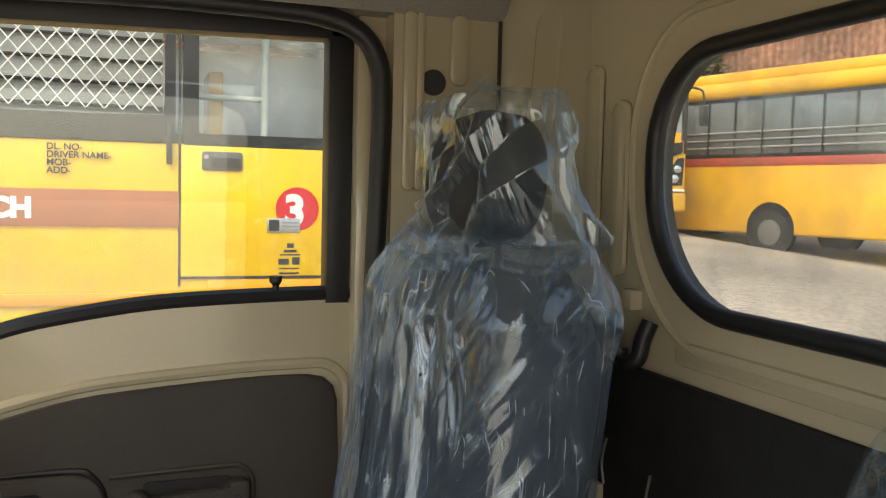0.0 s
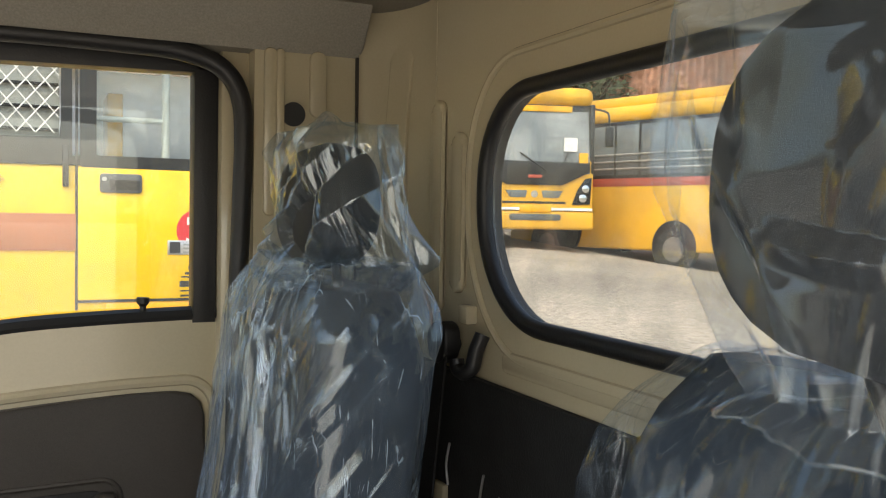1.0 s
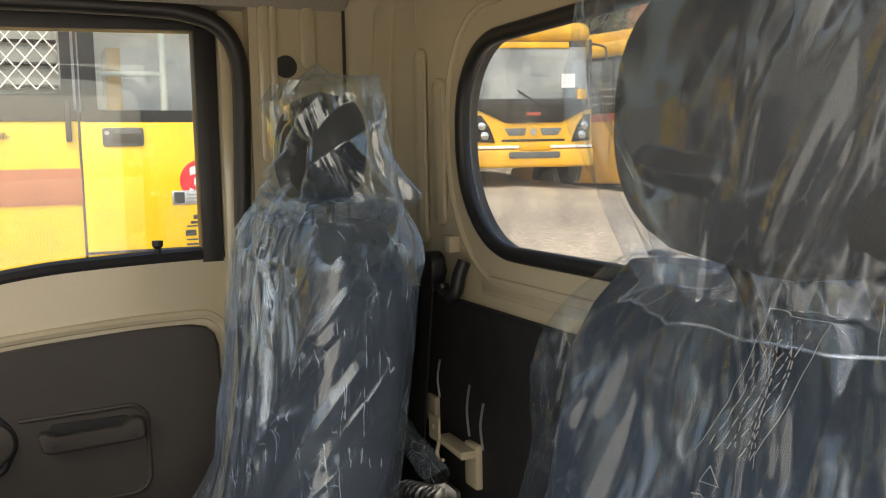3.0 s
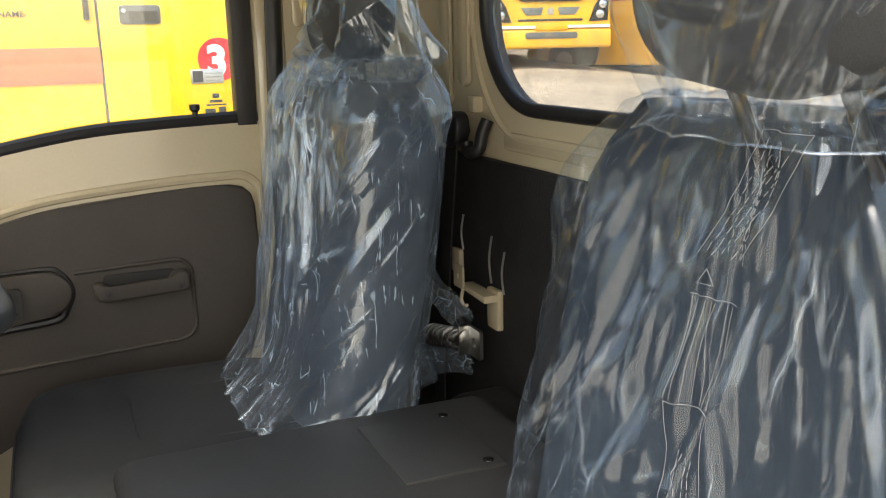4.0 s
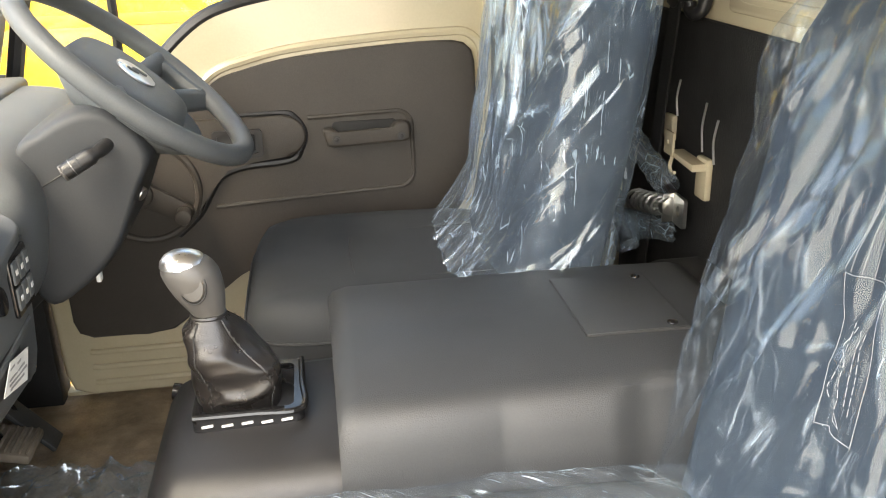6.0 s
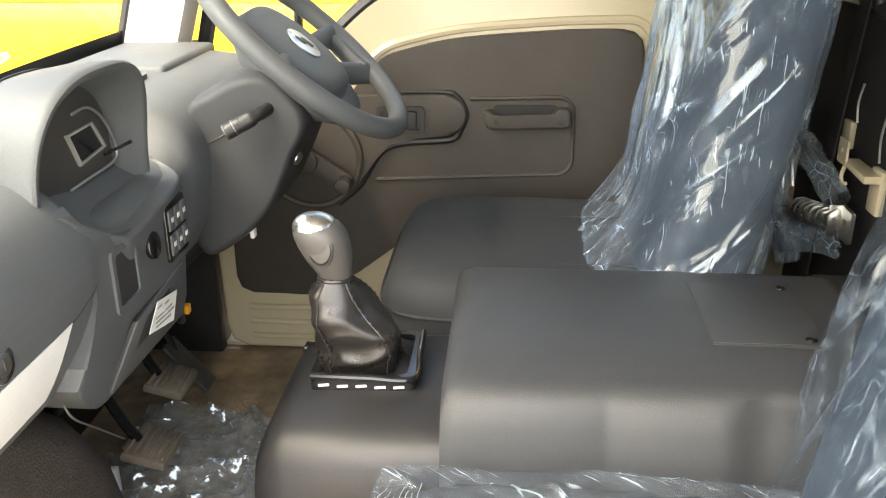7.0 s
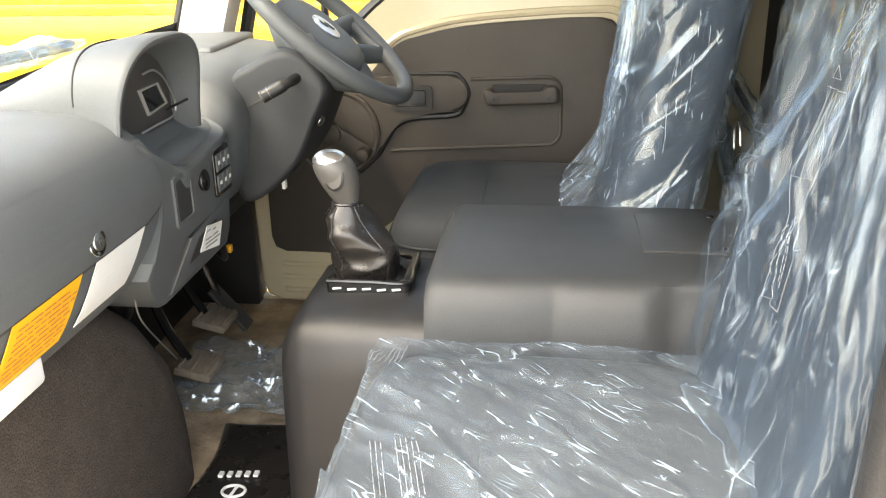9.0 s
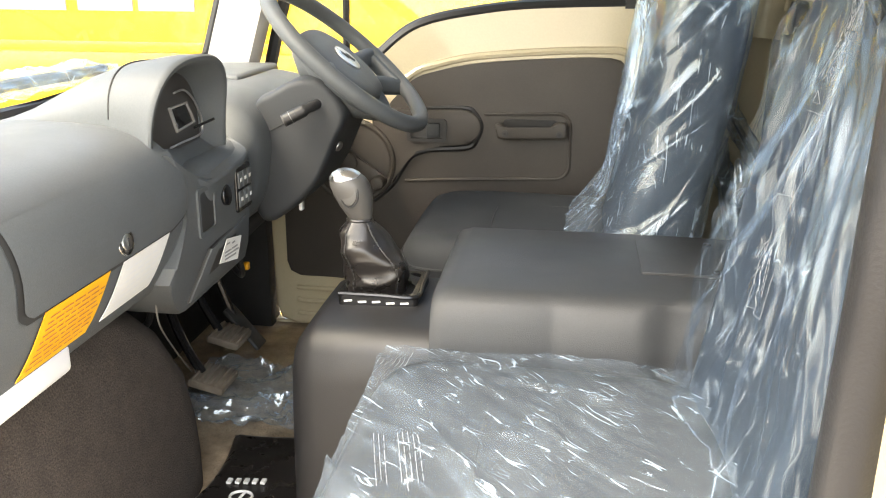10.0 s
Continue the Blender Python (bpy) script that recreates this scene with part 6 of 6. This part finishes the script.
# ---- under the cab ----
under = tagged(part("wall_underbody", box(-1.0, 0.44, -0.10, 1.46, -0.60, 0.028, 0.03), M["board"]), "black underbody below the cab floor", "underbody", kind="structure")
for yy in (-0.16, 1.34):
    w = part("wheel", disc((-0.55, yy, -0.42), (0, 1, 0), 0.40, 0.20, 36, 0.03), M["tyre"], under, "black front tyre")
    part("rim", disc((-0.55, yy - 0.004 if yy < 0 else yy + 0.18, -0.42), (0, 1, 0), 0.23, 0.024, 28, 0.006), M["wheel_grey"], w)

# ---- outside ----


def ground_z(x, y):
    return -0.76 + 0.03 * x + 0.06 * y - min(0.5, 0.9 * max(0, x - 11.4))


def ground_pt(u, v):
    x, y = -400 + 800 * u, -400 + 800 * v
    x, y = math.copysign(abs(x / 400) ** 2.2, x) * 400, math.copysign(abs(y / 400) ** 2.2, y) * 400
    d = math.hypot(x, y)
    k = min(1, 60 / max(d, 1))
    return Vector((x, y, ground_z(x * k, y * k) + 0.05 * noise.noise(Vector((x / 3, y / 3, 0))) * min(1, d / 4)))


tagged(part("ground", surface(ground_pt, 120, 120), M["soil"]), "dusty pale bare earth of the bus yard", "ground", kind="structure")


def text_pose(x, y, z):
    return Matrix.Translation((x, y, z)) @ Matrix(((1, 0, 0, 0), (0, 0, -1, 0), (0, 1, 0, 0), (0, 0, 0, 1)))


YB = 5.8
bus = thing("bus", (-2.5, 7.0, ground_z(-2.5, 7)), "yellow school bus with a brown stripe parked beside the van", "bus", "parked buses")
part("body", box(-7.5, 1.9, YB + 0.01, YB + 2.7, 0.50, 1.50, 0.02), M["yellow"], bus)
part("skirt", box(-7.5, 1.9, YB + 0.02, YB + 2.6, -0.05, 0.50, 0.02), M["yellow"], bus)
part("skirt_band", box(-7.5, -0.02, YB - 0.004, YB + 0.02, 0.49, 0.565, 0.004), M["yellow_deep"], bus)
part("stripe", box(-7.5, 0.022, YB - 0.002, YB + 0.012, 0.972, 1.200, 0.001), M["brown"], bus)
part("window_band", box(-7.5, 1.9, YB + 0.03, YB + 2.6, 1.49, 1.56, 0.004), M["bus_black"], bus)
part("roof", box(-7.5, 1.9, YB, YB + 2.7, 2.45, 2.75, 0.12, 4), M["yellow"], bus)
part("far_side", box(-7.5, 1.9, YB + 2.55, YB + 2.6, 1.5, 1.72), M["bus_inside"], bus)
for k in range(9):
    part("far_post", box(-7.5 + 1.1 * k, -7.38 + 1.1 * k, YB + 2.55, YB + 2.6, 1.72, 2.5), M["bus_inside"], bus)
part("floor_inside", box(-7.5, 1.9, YB + 0.1, YB + 2.5, 1.46, 1.52), M["bus_inside"], bus)
bd = part("driver_door", box(0.034, 1.30, YB - 0.006, YB + 0.02, 0.662, 1.488, 0.006), M["yellow"], bus)
part("door_gap", box(0.018, 0.034, YB - 0.001, YB + 0.015, 0.60, 2.45), M["ink_and_gaps"], bus)
part("door_gap", box(0.02, 1.3, YB - 0.001, YB + 0.012, 0.645, 0.662), M["ink_and_gaps"], bus)
part("lower_panel", box(0.20, 1.5, YB - 0.004, YB + 0.012, 0.50, 0.640, 0.002), M["yellow_deep"], bus)
hd = part("door_handle", prism(rounded(0.158, 0.410, 1.335, 1.455, 0.02, 4), "y", YB - 0.02, YB + 0.0, 0.006), M["dash"], bd, "grey recessed door handle")
part("handle_recess", prism(rounded(0.215, 0.395, 1.352, 1.415, 0.01, 4), "y", YB - 0.023, YB - 0.018), M["ink_and_gaps"], hd)
part("lock_button", disc((0.185, YB - 0.02, 1.42), (0, -1, 0), 0.014, 0.006, 16), M["steel"], hd)
part("red_disc", disc((0.766, YB - 0.006, 1.10), (0, -1, 0), 0.142, 0.002, 48), M["red"], bd)
words("numeral", "3", 0.27, text_pose(0.680, YB - 0.010, 1.00), M["white_paint"], bd, 0.001, 0.012)
pl = part("data_plate", box(0.568, 0.784, YB - 0.014, YB - 0.006, 0.945, 1.038, 0.002), M["silver"], bd, "grey data plate")
part("dark_square", box(0.582, 0.648, YB - 0.0155, YB - 0.0135, 0.955, 1.028), M["ink_and_gaps"], pl)
for k in range(3):
    part("print_bar", box(0.665, 0.77, YB - 0.0155, YB - 0.0135, 0.957 + 0.024 * k, 0.967 + 0.024 * k), M["grey_ink"], pl)
for k, (a, b, c, d) in enumerate(((0.70, 0.745, 0.845, 0.875), (0.68, 0.765, 0.815, 0.833), (0.655, 0.79, 0.795, 0.805), (0.645, 0.715, 0.735, 0.775), (0.735, 0.785, 0.735, 0.785), (0.65, 0.78, 0.705, 0.715), (0.65, 0.78, 0.672, 0.685))):
    part("print_bar", box(a, b, YB - 0.0085, YB - 0.0055, c, d), M["ink_and_gaps"], bd)
for k, line in enumerate(("DL. NO-", "DRIVER NAME-", "MOB-", "ADD-")):
    words("lettering", line, 0.055, text_pose(-0.738, YB - 0.003, 1.435 - 0.0475 * k), M["ink_and_gaps"], bus, 0.002, 0.0012)
words("lettering", "CH", 0.165, text_pose(-1.055, YB - 0.006, 1.030), M["white_paint"], bus, 0.001, 0.009)
for a, b in ((-4.9, -4.0), (-3.9, -3.45), (-3.4, -2.95)):
    part("print_bar", box(a, b, YB - 0.003, YB + 0.012, 0.80, 0.90), M["grey_ink"], bus)
# made-up sheet in place of the bright sky beyond the far windows
part("sky_sheet", box(-3.5, 1.85, YB + 2.40, YB + 2.41, 1.6, 2.44), M["sky_sheet"], bus, "added pale translucent sheet that makes the bus windows look bright")
# side window with a diamond lattice, and the driver's glass
wf = part("side_window_frame", wall_with_hole(rounded(-3.6, 0.0, 1.50, 2.46, 0.02, 3), rounded(-3.5, -0.062, 1.66, 2.36, 0.03, 3), "y", YB, YB + 0.05), M["bus_black"], bus)
for k in range(-38, 12):
    for sgn in (-1, 1):
        x0 = -0.10 - 0.105 * k
        a, b = Vector((x0, YB - 0.005 * sgn, 1.69)), Vector((x0 + sgn * 0.52, YB - 0.005 * sgn, 2.32))
        lo, hi = -3.4, -0.075
        ta, tb = sorted(((lo - a.x) / (b.x - a.x), (hi - a.x) / (b.x - a.x)))
        ta, tb = max(0, ta), min(1, tb)
        if tb - ta > 0.05:
            a, b = a.lerp(b, ta), a.lerp(b, tb)
            part("lattice_bar", tube([a, b], 0.0045, 6), M["white_paint"], wf)
part("blind", box(-3.5, -0.07, YB + 0.13, YB + 0.15, 1.56, 2.44), M["blind"], bus)
for z in (1.72, 1.86, 2.0, 2.14, 2.28):
    part("louvre", box(-3.5, -0.075, YB + 0.10, YB + 0.128, z - 0.012, z + 0.008, 0.003), M["bus_black"], bus)
part("latch_arm", box(-0.055, -0.020, YB - 0.03, YB, 1.365, 1.62, 0.006), M["bus_black"], bus)
df = part("driver_window_frame", wall_with_hole(rounded(0.045, 1.30, 1.49, 2.46, 0.02, 3), rounded(0.14, 1.18, 1.565, 2.36, 0.02, 3), "y", YB - 0.002, YB + 0.04), M["bus_black"], bus)
gp = part("pane", box(0.13, 1.19, YB + 0.018, YB + 0.022, 1.555, 2.37), M["glass"], df)
gp.visible_shadow = False
part("grab_rail", tube([(0.10, YB + 0.35, 1.83), (0.60, YB + 0.35, 1.83)], 0.02, 10), M["white_paint"], bus)
part("grab_pole", tube([(0.60, YB + 0.35, 1.52), (0.60, YB + 0.35, 2.45)], 0.028, 10), M["white_paint"], bus)
part("seat_back", box(0.24, 0.34, YB + 0.5, YB + 0.9, 1.5, 2.02, 0.012), M["yellow_deep"], bus)
part("windscreen", box(1.86, 1.9, YB + 0.1, YB + 2.6, 1.55, 2.4), M["bus_glass"], bus)
for cx in (-5.5, 1.2):
    w = part("wheel", disc((cx, YB + 0.02, 0.02), (0, 1, 0), 0.50, 0.28, 32, 0.03), M["tyre"], bus)
    part("rim", disc((cx, YB + 0.0, 0.02), (0, 1, 0), 0.30, 0.04, 28, 0.01), M["wheel_grey"], w)


def far_bus(at, heading, label, length=8.5, rear_wheel=2.5, tall=0.0):
    """A parked school bus; its nose points along -x of its own frame."""
    b = thing("bus", at, label, "bus", "parked buses")
    m = Matrix.Translation(at) @ Matrix.Rotation(heading, 4, "Z")
    W = 1.36

    def p(name, bm, material, parent=b, lab=""):
        for v in bm.verts:
            v.co.z += tall * min(1, max(0, (v.co.z - 2.15) / 1.0))
        return part(name, place(bm, m), material, parent, lab)
    p("body", box(0, length, -W, W, 0.45, 2.0, 0.07, 3), M["yellow_bus"])
    p("stripe", box(0.35, length - 0.10, -W - 0.006, W + 0.006, 1.95, 2.14, 0.003), M["red_stripe"])
    p("window_band", box(0.10, length - 0.55, -W + 0.012, W - 0.012, 2.0, 3.20, 0.04), M["bus_black"])
    p("rear_panel", box(length - 0.60, length, -W, W, 1.9, 3.30, 0.07, 3), M["yellow_bus"])
    p("roof", box(0.02, length, -W, W, 3.14, 3.58, 0.20, 5), M["yellow_bus"])
    p("roof_pod", box(2.0, length - 1.0, -0.75, 0.75, 3.54, 3.90, 0.14, 4), M["yellow_bus"])
    n = 5
    for k in range(n):
        for sgn in (-1, 1):
            w = (length - 1.25) / n
            x0 = 0.62 + k * w
            for j in range(2):
                q = p("pane", box(x0 + j * w / 2, x0 + (j + 1) * w / 2 - 0.06, sgn * (W - 0.02) - 0.012, sgn * (W - 0.02) + 0.012, 2.20, 3.12, 0.01, 1), M["bus_glass"])
            for z in (2.32, 2.45, 2.58):
                p("guard_bar", tube([(x0, sgn * (W + 0.012), z), (x0 + w - 0.06, sgn * (W + 0.012), z)], 0.016, 6), M["wheel_grey"])
    p("windscreen", loft([[(-0.03 + 0.10 * t + 0.05 * t * t, -W + 0.10 + 0.03 * t, 1.66 + 1.56 * t), (-0.03 + 0.10 * t + 0.05 * t * t, W - 0.10 - 0.03 * t, 1.66 + 1.56 * t), (0.3, W - 0.10, 1.66 + 1.56 * t), (0.3, -W + 0.10, 1.66 + 1.56 * t)] for t in (0, 0.5, 1)]), M["pale_glass"], b, "large windscreen with the sky's reflection put into its pale colour")
    p("front_pillar", box(0.0, 0.42, -W - 0.004, -W + 0.10, 1.66, 3.2, 0.02), M["bus_black"])
    p("front_pillar", box(0.0, 0.42, W - 0.10, W + 0.004, 1.66, 3.2, 0.02), M["bus_black"])
    p("header_strip", box(0.06, 0.12, -0.85, 0.95, 3.02, 3.15, 0.01), M["orange_label"])
    p("nose_panel", prism([(-W + 0.1, 1.70), (-0.62, 1.40), (0.62, 1.40), (W - 0.1, 1.70), (W - 0.1, 1.92), (-W + 0.1, 1.92)], "x", -0.045, 0.02, 0.01), M["bus_black"])
    p("bumper", box(-0.10, 0.25, -W, W, 0.42, 0.84, 0.07, 3), M["yellow_bus"])
    p("bumper_strip", box(-0.115, 0.0, -W + 0.05, W - 0.05, 0.84, 0.90, 0.01), M["white_paint"])
    p("grille", prism(rounded(-0.58, 0.58, 0.62, 0.76, 0.05, 4), "x", -0.112, -0.09, 0.004), M["dash"])
    p("grille_slot", box(-0.014, 0.01, -0.72, 0.72, 0.99, 1.04, 0.01), M["bus_black"])
    for sgn in (-1, 1):
        p("grille", prism([(sgn * 0.20, 1.12), (sgn * 0.55, 1.12), (sgn * 0.66, 1.28), (sgn * 0.16, 1.28)], "x", -0.014, 0.01, 0.004), M["bus_glass"])
        h = p("headlamp", prism([(sgn * 0.86, 0.97), (sgn * 1.28, 0.99), (sgn * 1.31, 1.58), (sgn * 1.16, 1.56), (sgn * 0.98, 1.30)], "x", -0.03, 0.02, 0.01), M["gloss_black"])
        p("lamp", disc((-0.03, sgn * 1.10, 1.12), (-1, 0, 0), 0.09, 0.02, 20, 0.005), M["chrome"], h)
        p("lamp", disc((-0.03, sgn * 1.16, 1.33), (-1, 0, 0), 0.085, 0.02, 20, 0.005), M["chrome"], h)
        p("mirror_arm", tube(smooth_curve([(0.1, sgn * W, 3.12), (-0.2, sgn * (W + 0.22), 3.0), (-0.25, sgn * (W + 0.24), 2.7)], 4), 0.025, 6), M["bus_black"])
        p("mirror", box(-0.30, -0.22, sgn * (W + 0.24) - 0.10, sgn * (W + 0.24) + 0.10, 2.25, 2.7, 0.03), M["bus_black"])
        p("wiper", tube([(-0.06, sgn * 0.15 - 0.4, 1.72), (-0.03, sgn * 0.55 - 0.2, 2.10)], 0.016, 6), M["bus_black"])
        for cx in (1.35, length - rear_wheel):
            s0 = sgn * (W + 0.02) - (0.30 if sgn > 0 else 0)
            p("wheel_arch", disc((cx, sgn * W - 0.012, 0.56), (0, 1, 0), 0.60, 0.024, 32), M["bus_black"])
            w = p("wheel", disc((cx, s0, 0.50), (0, 1, 0), 0.50, 0.30, 32, 0.04), M["tyre"])
            p("rim", disc((cx, sgn * (W + 0.03) - 0.012, 0.50), (0, 1, 0), 0.28, 0.024, 28, 0.006), M["far_rim"], w)
        t = p("tail_lamp", box(length - 0.05, length + 0.02, sgn * (W - 0.14) - 0.12, sgn * (W - 0.14) + 0.13, 0.98, 1.62, 0.03), M["gloss_black"])
        for z, mm in ((1.12, "chrome"), (1.28, "red"), (1.45, "orange_label")):
            p("lamp", disc((length + 0.015, sgn * (W - 0.14), z), (1, 0, 0), 0.07, 0.02, 20, 0.005), M[mm], t)
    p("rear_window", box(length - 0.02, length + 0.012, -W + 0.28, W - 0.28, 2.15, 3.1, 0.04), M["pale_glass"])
    p("rear_bumper", box(length - 0.1, length + 0.10, -W, W, 0.42, 0.86, 0.06, 3), M["yellow_bus"])
    p("rear_line", box(length - 0.01, length + 0.006, -W + 0.3, W - 0.3, 1.42, 1.46), M["red_stripe"])
    p("front_plate", box(-0.122, -0.10, -0.36, 0.36, 0.80, 0.94, 0.005), M["yellow_deep"])
    p("windscreen_card", box(-0.05, 0.0, -0.95, -0.65, 2.15, 2.45), M["paper"])
    p("orange_card", box(-0.06, -0.02, -1.20, -1.0, 1.90, 2.12), M["orange_label"])
    p("brand_shape", box(-0.052, -0.02, -0.16, 0.16, 1.55, 1.62, 0.01), M["red_stripe"])
    p("brand_shape", disc((-0.012, 0, 1.20), (-1, 0, 0), 0.08, 0.006, 20), M["wheel_grey"])
    return b


far_bus((9.8, 16.7, 0.55), math.atan2(0.965, 0.26), "yellow school bus facing the van across the dusty yard", 7.6)
far_bus((12.96, 21.25, 0.06), math.atan2(-1, 0.25), "yellow school bus with red stripe parked side-on across the yard", 8.6, 3.3, 0.30)

# ---- beyond the yard ----
def fence_pt(u, v):
    a, b = Vector((-8, 46, 0)), Vector((46, 4, 0))
    p = a.lerp(b, u)
    n = Vector((0.61, 0.79, 0))
    k = 0.10 * math.sin(u * 900)
    return Vector((p.x, p.y, 0)) + n * k + Vector((0, 0, ground_z(p.x, p.y) - 0.5 + 11 * v))


tagged(part("yard_wall", surface(fence_pt, 1200, 2), M["earth_wall"], None, smooth=80), "tall rust-red corrugated sheet wall behind the buses", "wall", kind="structure")


def tree(x, y, h, seed):
    g = ground_z(x, y)
    t = thing("tree", (x, y, g), "leafy olive-green tree behind the parked buses", "tree", "trees behind the yard")
    r = random.Random(seed)
    bm = tube(smooth_curve([(x, y, g - 0.3), (x + 0.1, y, g + h * 0.3), (x - 0.1, y + 0.1, g + h * 0.65)], 4), [0.3, 0.28, 0.26, 0.24, 0.22, 0.2, 0.17, 0.15, 0.12], 8)
    for k in range(7):
        a = r.uniform(0, 6.28)
        z0 = g + h * r.uniform(0.3, 0.6)
        tube([(x, y, z0), (x + math.cos(a) * h * 0.18, y + math.sin(a) * h * 0.18, z0 + h * 0.16), (x + math.cos(a) * h * 0.32, y + math.sin(a) * h * 0.32, z0 + h * 0.25)], [0.09, 0.06, 0.02], 6, bm=bm)
    part("trunk", bm, M["bark"], t)
    V, F = [], []
    for k in range(5200):
        a, e, q = r.uniform(0, 6.28), r.uniform(-0.9, 1.4), r.random() ** 0.4
        lump = 0.75 + 0.35 * noise.noise(Vector((math.cos(a) * 2 + seed, math.sin(a) * 2, e * 2)))
        c = Vector((x + math.cos(a) * math.cos(e) * q * h * 0.40 * lump, y + math.sin(a) * math.cos(e) * q * h * 0.40 * lump, g + h * 0.66 + math.sin(e) * q * h * 0.36 * lump))
        d = Vector((r.gauss(0, 1), r.gauss(0, 1), r.gauss(0, 1))).normalized() * r.uniform(0.10, 0.2)
        s = d.orthogonal().normalized() * r.uniform(0.05, 0.09)
        i = len(V)
        V += [(c - d) * U, (c + s) * U, (c + d) * U, (c - s) * U]
        F.append((i, i + 1, i + 2, i + 3))
    me = bpy.data.meshes.new("crown")
    me.from_pydata(V, [], F)
    me.materials.append(M["leaf"])
    cr = new("crown", me)
    cr.parent = t
    cr.matrix_parent_inverse = t.matrix_world.inverted()
    return t


for k, (x, y, h) in enumerate(((9.5, 27, 9.5), (13.5, 27.5, 10.5), (5.5, 29, 9), (17.5, 26.5, 7.5))):
    tree(x, y, h, k + 3)
